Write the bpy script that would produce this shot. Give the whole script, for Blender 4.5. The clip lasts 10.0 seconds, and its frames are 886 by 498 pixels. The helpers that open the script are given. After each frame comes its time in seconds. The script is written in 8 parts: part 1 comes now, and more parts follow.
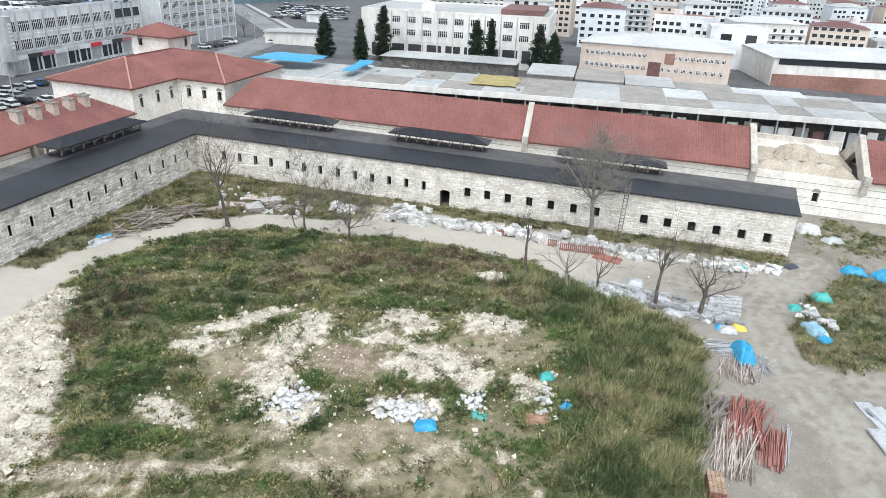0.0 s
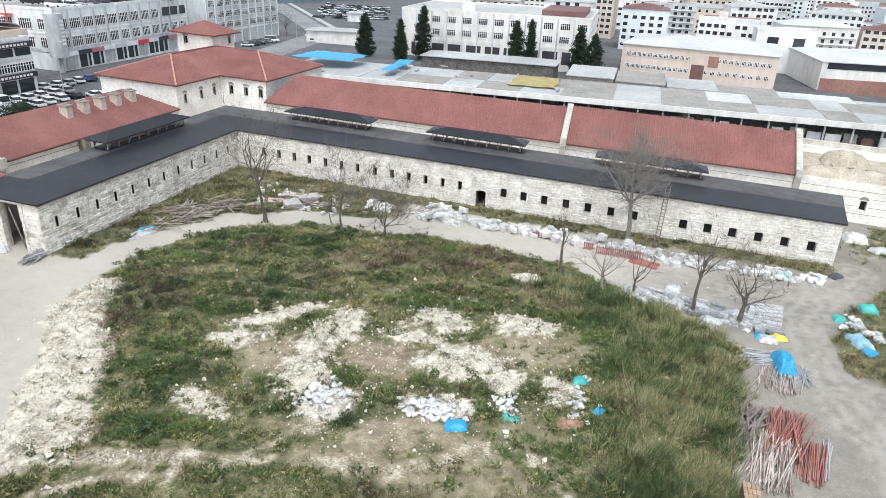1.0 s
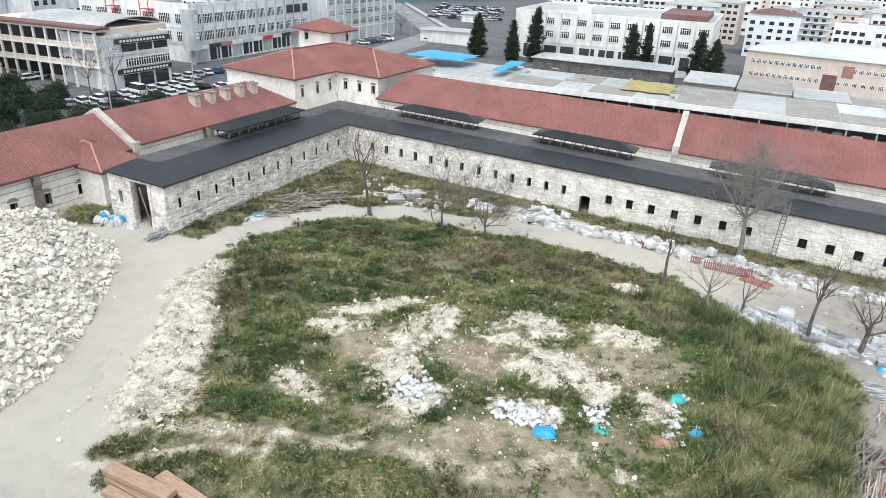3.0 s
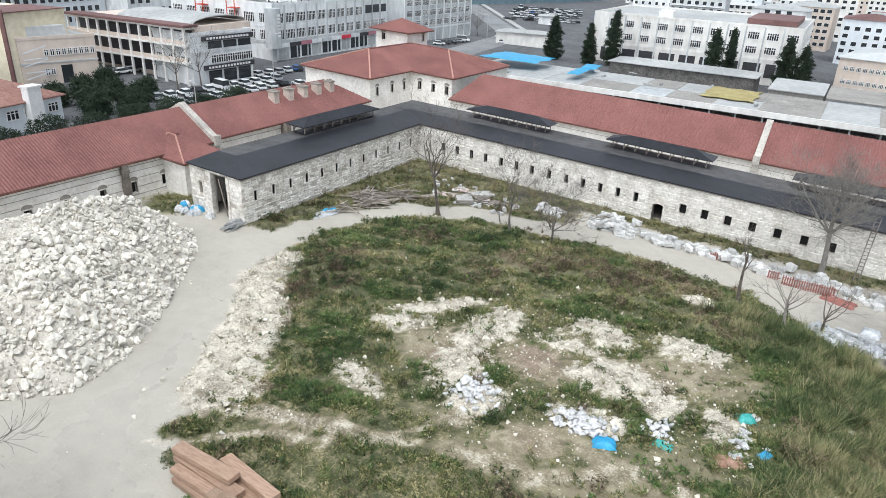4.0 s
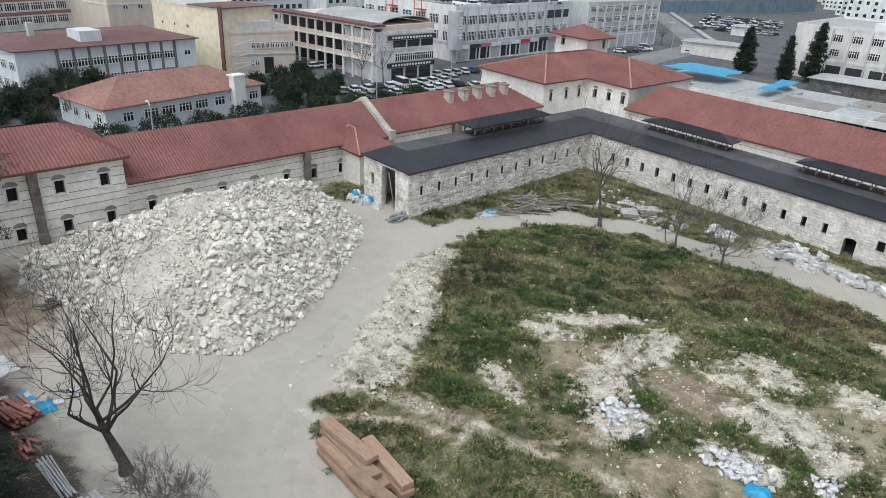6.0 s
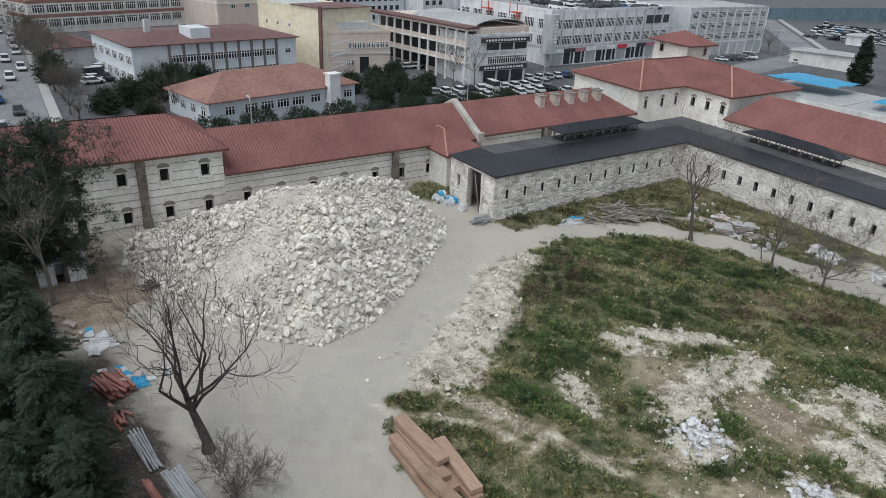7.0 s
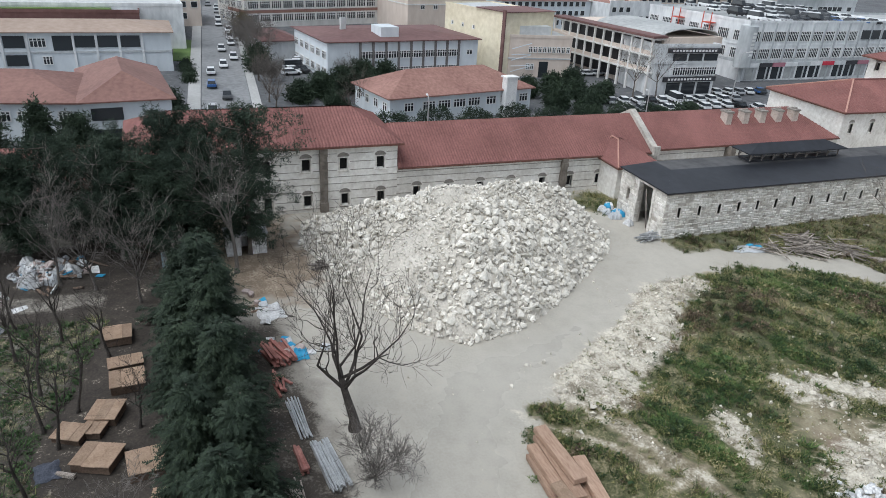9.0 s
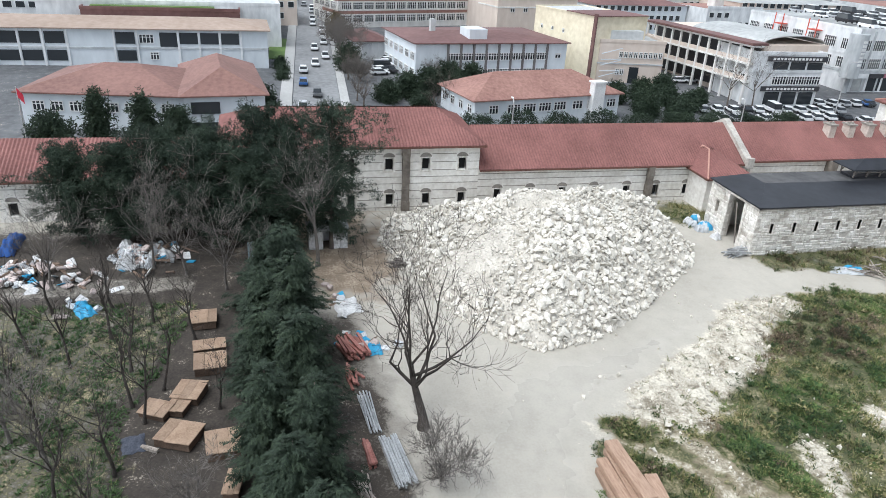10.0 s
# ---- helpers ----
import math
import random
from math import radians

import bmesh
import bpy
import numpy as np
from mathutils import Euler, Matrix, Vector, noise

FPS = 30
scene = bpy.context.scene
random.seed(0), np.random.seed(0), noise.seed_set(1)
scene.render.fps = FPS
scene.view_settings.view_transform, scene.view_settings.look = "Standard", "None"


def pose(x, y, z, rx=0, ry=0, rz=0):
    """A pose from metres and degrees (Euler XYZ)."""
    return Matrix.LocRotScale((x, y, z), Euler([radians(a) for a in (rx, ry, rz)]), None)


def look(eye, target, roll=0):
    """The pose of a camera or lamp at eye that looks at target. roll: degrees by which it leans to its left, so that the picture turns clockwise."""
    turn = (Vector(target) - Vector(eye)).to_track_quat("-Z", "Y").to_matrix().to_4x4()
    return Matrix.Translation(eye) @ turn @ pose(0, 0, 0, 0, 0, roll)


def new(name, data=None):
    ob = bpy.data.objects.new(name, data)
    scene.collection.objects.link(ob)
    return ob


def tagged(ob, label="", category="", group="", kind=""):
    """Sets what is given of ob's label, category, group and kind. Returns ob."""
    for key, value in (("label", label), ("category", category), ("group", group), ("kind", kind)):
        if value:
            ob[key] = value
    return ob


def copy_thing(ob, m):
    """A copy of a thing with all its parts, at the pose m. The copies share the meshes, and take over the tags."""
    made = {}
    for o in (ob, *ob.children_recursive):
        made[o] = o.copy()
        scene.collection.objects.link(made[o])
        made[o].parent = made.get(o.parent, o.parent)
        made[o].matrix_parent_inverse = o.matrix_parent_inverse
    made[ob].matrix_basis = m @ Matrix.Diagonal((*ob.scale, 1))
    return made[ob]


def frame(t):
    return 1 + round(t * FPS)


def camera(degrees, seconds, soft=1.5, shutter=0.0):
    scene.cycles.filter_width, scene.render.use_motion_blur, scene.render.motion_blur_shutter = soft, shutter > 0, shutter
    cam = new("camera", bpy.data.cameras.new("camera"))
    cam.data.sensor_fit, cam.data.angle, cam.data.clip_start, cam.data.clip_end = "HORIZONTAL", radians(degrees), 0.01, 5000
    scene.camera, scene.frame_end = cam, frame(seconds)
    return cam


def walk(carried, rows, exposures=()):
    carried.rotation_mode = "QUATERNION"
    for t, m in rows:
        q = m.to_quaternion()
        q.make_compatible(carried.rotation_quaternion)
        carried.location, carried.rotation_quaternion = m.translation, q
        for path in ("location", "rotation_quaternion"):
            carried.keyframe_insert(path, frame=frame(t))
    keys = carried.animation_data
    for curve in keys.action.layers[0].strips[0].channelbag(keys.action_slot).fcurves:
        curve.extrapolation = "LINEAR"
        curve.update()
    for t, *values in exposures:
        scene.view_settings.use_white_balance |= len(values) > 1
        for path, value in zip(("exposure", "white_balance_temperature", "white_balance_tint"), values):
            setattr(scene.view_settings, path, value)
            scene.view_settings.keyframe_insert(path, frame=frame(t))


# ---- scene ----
cam = camera(66.29, 10.0, soft=0.75)
PATH = [
    (0, (65.498, -101.211, 36.373), (63.5858, -92.2583, 32.3489), 2.23),
    (0.5, (65.462, -101.174, 36.313), (63.3186, -92.2759, 32.2850), 2.29),
    (1, (65.429, -101.138, 36.254), (63.0275, -92.3089, 32.2179), 2.38),
    (1.5, (65.389, -101.111, 36.200), (62.7209, -92.3634, 32.1538), 2.41),
    (2, (65.350, -101.079, 36.158), (62.3411, -92.4485, 32.1008), 2.46),
    (2.5, (65.313, -101.049, 36.128), (61.9521, -92.5535, 32.0628), 2.50),
    (4, (65.299, -101.012, 36.063), (60.6863, -93.1421, 31.9651), 2.62),
    (4.5, (65.279, -100.977, 36.050), (60.2196, -93.3893, 31.9478), 2.67),
    (5, (65.254, -100.927, 36.032), (59.7107, -93.6934, 31.9140), 2.67),
    (5.5, (65.200, -100.869, 36.008), (59.2193, -94.0007, 31.8774), 2.76),
    (7, (64.873, -100.717, 35.906), (57.6740, -95.1627, 31.7450), 2.96),
    (7.5, (64.761, -100.696, 35.871), (57.2379, -95.5992, 31.6960), 3.05),
    (8, (64.657, -100.692, 35.846), (56.8213, -96.1058, 31.6553), 3.10),
    (8.5, (64.569, -100.699, 35.827), (56.4738, -96.5997, 31.6242), 3.19),
    (9, (64.511, -100.711, 35.809), (56.1707, -97.1546, 31.5908), 3.23),
    (9.5, (64.460, -100.716, 35.783), (55.9271, -97.6739, 31.5493), 3.24),
    (10, (64.392, -100.716, 35.764), (55.6858, -98.2322, 31.5192), 3.21)]
walk(cam, [(t, look(eye, target, roll)) for t, eye, target, roll in PATH],
     exposures=[(0, 0.95, 6230, 8), (2.5, 1.03, 6230, 8), (4.5, 0.8, 6190, 8), (5.5, 0.62, 6190, 8), (6.8, 0.25, 6150, 8), (7.6, 0.2, 6150, 8), (8.5, 0.40, 6070, 8), (9.4, 0.66, 6070, 8), (10, 0.98, 6080, 8)])

# overcast daylight
world = bpy.data.worlds.new("sky")
scene.world = world
world.use_nodes = True
wn = world.node_tree.nodes
sky = wn.new("ShaderNodeTexSky")
sky.sky_type, sky.sun_disc = "NISHITA", False
sky.sun_elevation, sky.sun_rotation = radians(42), radians(200)
sky.air_density, sky.dust_density, sky.ozone_density = 1.0, 1.5, 1.0
wn["Background"].inputs["Strength"].default_value = 0.135
cloud = wn.new("ShaderNodeHueSaturation")
cloud.inputs["Saturation"].default_value = 0.25
world.node_tree.links.new(sky.outputs[0], cloud.inputs["Color"])
world.node_tree.links.new(cloud.outputs[0], wn["Background"].inputs["Color"])
sun_data = bpy.data.lights.new("sun", "SUN")
sun_data.energy, sun_data.angle, sun_data.color = 1.4, radians(32), (1.0, 0.985, 0.96)
sun = new("sun", sun_data)
sun.matrix_world = look((0, 0, 80), (-20, 30, 0))

# The yard falls gently: heights are given above a leaning ground plane.
LEAN_X, LEAN_Y = -0.035, -0.015


def lean(x, y, z=0.0):
    return Vector((x, y, z + LEAN_X * x + LEAN_Y * y))


def smooth(a, b, v):
    t = min(1.0, max(0.0, (v - a) / (b - a)))
    return t * t * (3 - 2 * t)


# ---------------- materials ----------------
def mat(name, base, rough=0.8, metal=0.0):
    m = bpy.data.materials.new(name)
    m.use_nodes = True
    b = m.node_tree.nodes["Principled BSDF"]
    b.inputs["Base Color"].default_value = (*base, 1)
    b.inputs["Roughness"].default_value = rough
    b.inputs["Metallic"].default_value = metal
    return m


def node(m, kind, **values):
    n = m.node_tree.nodes.new(kind)
    for k, v in values.items():
        n.inputs[k].default_value = v
    return n


def link(m, a, b):
    m.node_tree.links.new(a, b)


def ramp(m, fac, stops):
    r = m.node_tree.nodes.new("ShaderNodeValToRGB")
    e = r.color_ramp.elements
    while len(e) < len(stops):
        e.new(0.5)
    for el, (pos, col) in zip(e, stops):
        el.position, el.color = pos, (*col, 1)
    link(m, fac, r.inputs[0])
    return r.outputs[0]


def mix(m, fac, a, b, mode="MIX"):
    n = m.node_tree.nodes.new("ShaderNodeMix")
    n.data_type, n.blend_type = "RGBA", mode
    for sock, v in ((n.inputs[0], fac), (n.inputs[6], a), (n.inputs[7], b)):
        if isinstance(v, (int, float)):
            sock.default_value = v
        elif isinstance(v, tuple):
            sock.default_value = (*v, 1)
        else:
            link(m, v, sock)
    return n.outputs[2]


def place_coords(m, scale=1.0, stretch=(1, 1, 1), objects=False):
    if objects:
        c = m.node_tree.nodes.new("ShaderNodeTexCoord").outputs["Object"]
    else:
        c = m.node_tree.nodes.new("ShaderNodeNewGeometry").outputs["Position"]
    mp = m.node_tree.nodes.new("ShaderNodeMapping")
    mp.inputs["Scale"].default_value = tuple(scale * s for s in stretch)
    link(m, c, mp.inputs[0])
    return mp.outputs[0]


def noise_tex(m, scale, detail=4.0, coords=None, rough=0.55):
    n = node(m, "ShaderNodeTexNoise", Scale=scale, Detail=detail, Roughness=rough)
    link(m, coords if coords else place_coords(m), n.inputs["Vector"])
    return n.outputs[0]


def finish(m, colour, bump=None, strength=0.3, distance=0.05):
    b = m.node_tree.nodes["Principled BSDF"]
    link(m, colour, b.inputs["Base Color"])
    if bump is not None:
        bn = node(m, "ShaderNodeBump", Strength=strength, Distance=distance)
        link(m, bump, bn.inputs["Height"])
        link(m, bn.outputs[0], b.inputs["Normal"])
    return m


def two_scale(name, dark, light, big=0.15, small=3.0, rough=0.85, bump=0.3, island=0.0, per_object=0.0, stretch=(1, 1, 1), metal=0.0):
    """A worn surface: broad stains and fine grain between two colours, with a shift for every loose piece."""
    m = mat(name, light, rough, metal)
    co = place_coords(m, 1.0, stretch)
    a, b = noise_tex(m, big, 3, co), noise_tex(m, small, 5, co)
    col = ramp(m, mix(m, 0.5, a, b), [(0.36, dark), (0.64, light)])
    for amount, kind, out in ((island, "ShaderNodeNewGeometry", "Random Per Island"), (per_object, "ShaderNodeObjectInfo", "Random")):
        if amount:
            r = m.node_tree.nodes.new(kind).outputs[out]
            hsv = m.node_tree.nodes.new("ShaderNodeHueSaturation")
            mr = node(m, "ShaderNodeMapRange")
            mr.inputs[3].default_value, mr.inputs[4].default_value = 1 - amount, 1 + amount
            link(m, r, mr.inputs[0])
            link(m, mr.outputs[0], hsv.inputs["Value"])
            link(m, col, hsv.inputs["Color"])
            col = hsv.outputs[0]
    return finish(m, col, b, bump)


M_STONE = two_scale("pale_limestone", (0.44, 0.405, 0.35), (0.84, 0.815, 0.77), 0.5, 2.6, island=0.12, bump=0.6)
M_STONEW = two_scale("whitewashed_limestone", (0.45, 0.42, 0.37), (0.83, 0.805, 0.76), 0.45, 2.4, island=0.08, bump=0.6)
M_JOINTW = two_scale("pale_lime_joint", (0.46, 0.43, 0.385), (0.76, 0.73, 0.68), 0.4, 3)
M_JOINT = two_scale("stone_joint", (0.32, 0.29, 0.25), (0.60, 0.56, 0.51), 0.5, 3)
M_PLASTER = two_scale("lime_render", (0.62, 0.585, 0.535), (0.88, 0.86, 0.815), 0.35, 2.0, bump=0.2)
M_TILE = two_scale("red_clay_tile", (0.145, 0.056, 0.048), (0.25, 0.106, 0.093), 0.16, 2.6, rough=0.75, bump=0.5)
M_BLACK = two_scale("bitumen_roof", (0.005, 0.006, 0.009), (0.022, 0.024, 0.031), 0.12, 0.9, rough=0.5, bump=0.12)
M_DARK = mat("dark_inside", (0.01, 0.01, 0.01), 0.9)
M_WOODGREY = two_scale("weathered_wood", (0.12, 0.10, 0.09), (0.32, 0.29, 0.26), 0.8, 8, island=0.3)
M_CONC = two_scale("weathered_concrete", (0.30, 0.30, 0.29), (0.48, 0.47, 0.45), 0.08, 1.5)
M_COPING = two_scale("weathered_coping_stone", (0.30, 0.28, 0.25), (0.56, 0.53, 0.48), 0.5, 3.0)
M_ROCK = two_scale("broken_limestone", (0.46, 0.43, 0.375), (0.79, 0.755, 0.685), 0.3, 3.0, island=0.2)


# ---------------- mesh helpers ----------------
def mesh_of(name, bm, material, shift=None, leaning=False, smooth_faces=False):
    """A mesh from a bmesh in plan coordinates; leaning follows the falling ground."""
    if leaning:
        for v in bm.verts:
            v.co.z += LEAN_X * v.co.x + LEAN_Y * v.co.y
    if shift is not None:
        bmesh.ops.translate(bm, verts=bm.verts, vec=-Vector(shift))
    me = bpy.data.meshes.new(name)
    bm.to_mesh(me)
    bm.free()
    for m in material if isinstance(material, (list, tuple)) else [material]:
        me.materials.append(m)
    if smooth_faces:
        me.shade_smooth()
    return me


def part(name, bm, material, parent, label="", leaning=True, smooth_faces=False):
    """One mesh under a thing, from plan coordinates."""
    at = parent.matrix_world.translation if parent.parent is None else (parent.parent.matrix_world.translation)
    ob = new(name, mesh_of(name, bm, material, parent["at"], leaning, smooth_faces))
    ob.parent = parent
    ob["at"] = parent["at"]
    return tagged(ob, label)


def thing(name, x, y, z, label, category, group="", kind=""):
    """An Empty at a thing's base, at plan coordinates."""
    ob = new(name)
    ob.empty_display_size = 0.3
    ob.location = lean(x, y, z)
    ob["at"] = tuple(ob.location)
    return tagged(ob, label, category, group, kind)


def box(bm, x0, x1, y0, y1, z0, z1):
    vs = [bm.verts.new((x, y, z)) for z in (z0, z1) for x, y in ((x0, y0), (x1, y0), (x1, y1), (x0, y1))]
    for f in ((3, 2, 1, 0), (4, 5, 6, 7), (0, 1, 5, 4), (1, 2, 6, 5), (2, 3, 7, 6), (3, 0, 4, 7)):
        bm.faces.new([vs[i] for i in f])
    return vs


def slab(bm, ring, z0s, z1s):
    """A prism over a ring of plan points with its own heights below and above each."""
    n = len(ring)
    lo = [bm.verts.new((x, y, z)) for (x, y), z in zip(ring, z0s)]
    hi = [bm.verts.new((x, y, z)) for (x, y), z in zip(ring, z1s)]
    bm.faces.new(lo[::-1])
    bm.faces.new(hi)
    for i in range(n):
        j = (i + 1) % n
        bm.faces.new((lo[i], lo[j], hi[j], hi[i]))


def beam(bm, a, b, w, h=None):
    """A square bar between two points."""
    a, b = Vector(a), Vector(b)
    d = (b - a).normalized()
    side = d.cross(Vector((0, 0, 1)))
    side = side.normalized() if side.length > 1e-4 else Vector((1, 0, 0))
    up = side.cross(d)
    h = w if h is None else h
    vs = [bm.verts.new(p + side * sx * w / 2 + up * sz * h / 2) for p in (a, b) for sx, sz in ((-1, -1), (1, -1), (1, 1), (-1, 1))]
    for f in ((3, 2, 1, 0), (4, 5, 6, 7), (0, 1, 5, 4), (1, 2, 6, 5), (2, 3, 7, 6), (3, 0, 4, 7)):
        bm.faces.new([vs[i] for i in f])


def rough_pier(bm, x0, x1, y0, y1, z0, z1, course, jut, seed):
    """One upright of coursed stone: every course a little in or out of the next, in a single skin."""
    rr = np.random.default_rng(seed)
    rings, z = [], z0
    while z < z1 - 0.02:
        top = min(z + course * rr.uniform(0.8, 1.2), z1)
        o = rr.uniform(0, jut)
        for zz in (z + 0.02, top - 0.02):
            rings.append([bm.verts.new(q) for q in ((x0 - o, y0 - o, zz), (x1 + o, y0 - o, zz), (x1 + o, y1 + o, zz), (x0 - o, y1 + o, zz))])
        z = top
    for a, b in zip(rings, rings[1:]):
        for i in range(4):
            bm.faces.new((a[i], a[(i + 1) % 4], b[(i + 1) % 4], b[i]))
    bm.faces.new(rings[0][::-1])
    bm.faces.new(rings[-1])


def cells(u0, u1, z0, z1, openings):
    """Cuts the rectangle u, z into cells that leave the openings free."""
    cuts = sorted({u0, u1, *[o for op in openings for o in op[:2] if u0 < o < u1]})
    for a, b in zip(cuts, cuts[1:]):
        inside = sorted((op[2], op[3]) for op in openings if op[0] < (a + b) / 2 < op[1])
        z = z0
        for lo, hi in inside:
            if lo > z:
                yield a, b, z, lo
            z = max(z, hi)
        if z < z1:
            yield a, b, z, z1


def pierced(bm, us, zs, solid, put_):
    """One connected plate on a grid of cuts; solid(u, z) says which cells are filled, put_(u, depth, z) places a corner."""
    corner = {}

    def at(i, k, d):
        if (i, k, d) not in corner:
            corner[(i, k, d)] = bm.verts.new(put_(us[i], d, zs[k]))
        return corner[(i, k, d)]
    nu, nz = len(us) - 1, len(zs) - 1
    full = [[solid((us[i] + us[i + 1]) / 2, (zs[k] + zs[k + 1]) / 2) for k in range(nz)] for i in range(nu)]

    def has(i, k):
        return 0 <= i < nu and 0 <= k < nz and full[i][k]
    for i in range(nu):
        for k in range(nz):
            if not full[i][k]:
                continue
            q = [(i, k), (i + 1, k), (i + 1, k + 1), (i, k + 1)]
            bm.faces.new([at(*c, 0) for c in q])
            bm.faces.new([at(*c, 1) for c in q[::-1]])
            for (di, dk), a, b in (((0, -1), q[0], q[1]), ((1, 0), q[1], q[2]), ((0, 1), q[2], q[3]), ((-1, 0), q[3], q[0])):
                if not has(i + di, k + dk):
                    bm.faces.new((at(*b, 0), at(*a, 0), at(*a, 1), at(*b, 1)))
    bmesh.ops.recalc_face_normals(bm, faces=bm.faces)


def wall_bm(axis, at, thick, u0, u1, z0, z1, openings=()):
    """A wall along an axis with openings through it; its outer face at `at`, thickness towards `thick` (signed)."""
    bm = bmesh.new()
    us = sorted({u0, u1, *[o for op in openings for o in op[:2] if u0 < o < u1]})
    zs = sorted({z0, z1, *[o for op in openings for o in op[2:4] if z0 < o < z1]})
    pierced(bm, us, zs, lambda u, z: not any(o[0] < u < o[1] and o[2] < z < o[3] for o in openings),
            (lambda u, d, z: (u, at + thick * d, z)) if axis == "x" else (lambda u, d, z: (at + thick * d, u, z)))
    return bm


# ---------------- ground ----------------
MEADOW = [(9.3, -45.4), (8.5, -38), (10.5, -31), (15, -23.6), (22, -19), (30, -17.3), (45, -14.8), (60, -16.4), (68, -21.5), (75, -26.5),
          (80, -30), (80.3, -36), (79, -45), (77, -58), (74, -80), (50, -84), (38, -79), (28, -77.5), (24.6, -76), (24.4, -71), (23, -63), (16, -53)]
BANK = [(9.3, -45.0), (10.6, -52.7), (17.4, -62.6), (20.4, -68.5), (22.0, -72.0), (25.4, -72.6), (26.0, -66.5), (23.6, -59.6), (16.6, -51.6), (11.5, -45.2)]
LAWN = [(1.4, -130), (3.4, -108.8), (14, -111), (20, -113), (27, -112), (40, -114), (40, -140), (3, -140)]
ISLAND = [(93.5, -17.7), (91, -23.8), (91.3, -31), (95.3, -33), (101, -31), (125, -24), (125, -2), (109, -3.0), (103, -4), (97, -12)]


def inside_by(px, py, ring):
    """Distance into a ring: positive inside, negative outside."""
    best = np.full(px.shape, 1e9)
    odd = np.zeros(px.shape, bool)
    for (x0, y0), (x1, y1) in zip(ring, ring[1:] + ring[:1]):
        dx, dy = x1 - x0, y1 - y0
        t = np.clip(((px - x0) * dx + (py - y0) * dy) / (dx * dx + dy * dy), 0, 1)
        best = np.minimum(best, np.hypot(px - x0 - t * dx, py - y0 - t * dy))
        if y0 != y1:
            odd ^= ((y0 > py) != (y1 > py)) & (px < (x1 - x0) * (py - y0) / (y1 - y0) + x0)
    return np.where(odd, best, -best)


def ramp_np(a, b, v):
    t = np.clip((v - a) / (b - a), 0, 1)
    return t * t * (3 - 2 * t)


def blob(px, py, x, y, rx, ry, turn=0.0):
    c, s = math.cos(radians(turn)), math.sin(radians(turn))
    u, v = (px - x) * c + (py - y) * s, -(px - x) * s + (py - y) * c
    return np.clip(1.25 - np.hypot(u / rx, v / ry), 0, 1)


def waves(px, py, size, seed):
    """Cheap smooth unevenness, about -1 to 1."""
    rng = np.random.default_rng(seed)
    out = np.zeros(np.shape(px))
    for k in range(7):
        a, f = rng.uniform(0, 6.283), rng.uniform(0.6, 1.9) / size
        out += np.sin((px * math.cos(a) + py * math.sin(a)) * f * 6.283 + rng.uniform(0, 6.283))
    return out / 3.2


# heaps of chalk and spoil on the waste ground: place, radii, turn, height
SPOIL = [(34.0, -61.2, 3.2, 1.6, -20, 0.3), (31.0, -51.2, 3.4, 2.0, 48, 0.2), (32.6, -45.4, 6.2, 1.4, 51, 0.15), (39.2, -46.5, 2.5, 6.2, -6, 0.8), (40.2, -54.0, 2.8, 4.6, 8, 0.7), (43.6, -57.4, 2.8, 2.8, 0, 0.6),
         (48.7, -40.0, 4.4, 2.9, 0, 0.8), (46.6, -44.2, 3.6, 1.2, 8, 0.3), (52.8, -47.0, 4.4, 3.2, 20, 0.6), (57.6, -48.2, 2.6, 2.3, 0, 0.15), (55.8, -25.2, 1.7, 1.9, 0, 0.5), (57.6, -37.2, 3.8, 2.4, 10, 0.4),
         (26.4, -67.0, 1.8, 3.6, 25, 0.2), (53.0, -54.2, 3.8, 1.8, 12, 0.3), (62.6, -47.5, 1.6, 2.6, 0, 0.1)]
# trodden bare soil between the heaps: place, radii, turn, share
BARE = [(36.0, -52.5, 4.6, 4.4, 20, 0.7), (45.6, -48.8, 4.6, 3.6, 0, 0.95), (50.0, -59.4, 4.2, 2.6, 30, 0.95), (54.6, -57.8, 4.4, 1.6, -15, 0.8), (60.4, -60.0, 2.6, 0.9, -42, 0.9), (58.6, -41.6, 5.0, 4.4, 0, 0.75),
        (63.6, -40.0, 3.0, 3.0, 0, 0.55), (34.0, -30.5, 3.4, 1.5, -20, 0.5), (47.5, -63.0, 5.0, 1.8, 15, 0.5), (42.6, -61.0, 4.0, 1.4, 20, 0.5), (55.0, -44.0, 6.0, 3.0, 10, 0.7), (60.6, -55.0, 4.6, 3.4, 0, 0.5), (56.5, -62.5, 6.0, 2.6, 10, 0.65)]


# worn tracks over the waste ground: from, to, half width, share of bare chalk
TRACKS = [(24.4, -72.4, 30.6, -69.6, 1.1, 0.5), (30.6, -69.6, 36.5, -67.7, 1.1, 0.5), (36.5, -67.7, 41, -66.2, 1.0, 0.45), (41, -66.2, 50, -63.0, 0.8, 0.3), (26.0, -76.6, 31, -72.4, 0.7, 0.45), (31, -72.4, 36.6, -69.2, 0.7, 0.45), (41, -65.4, 45, -58, 0.7, 0.4), (52, -63.4, 58, -58, 1.2, 0.35), (62, -58, 69, -66, 0.7, 0.5)]
# wheel ruts on the east side of the yard
RUTS = [(99, -1, 91, -13), (91, -13, 87.4, -22), (87.4, -22, 88.2, -34), (88.2, -34, 92, -46), (92, -46, 93, -72), (70, -15.5, 82, -15), (82, -15, 93, -10), (96, -34.5, 118, -36), (89, -30, 96, -34.5)]


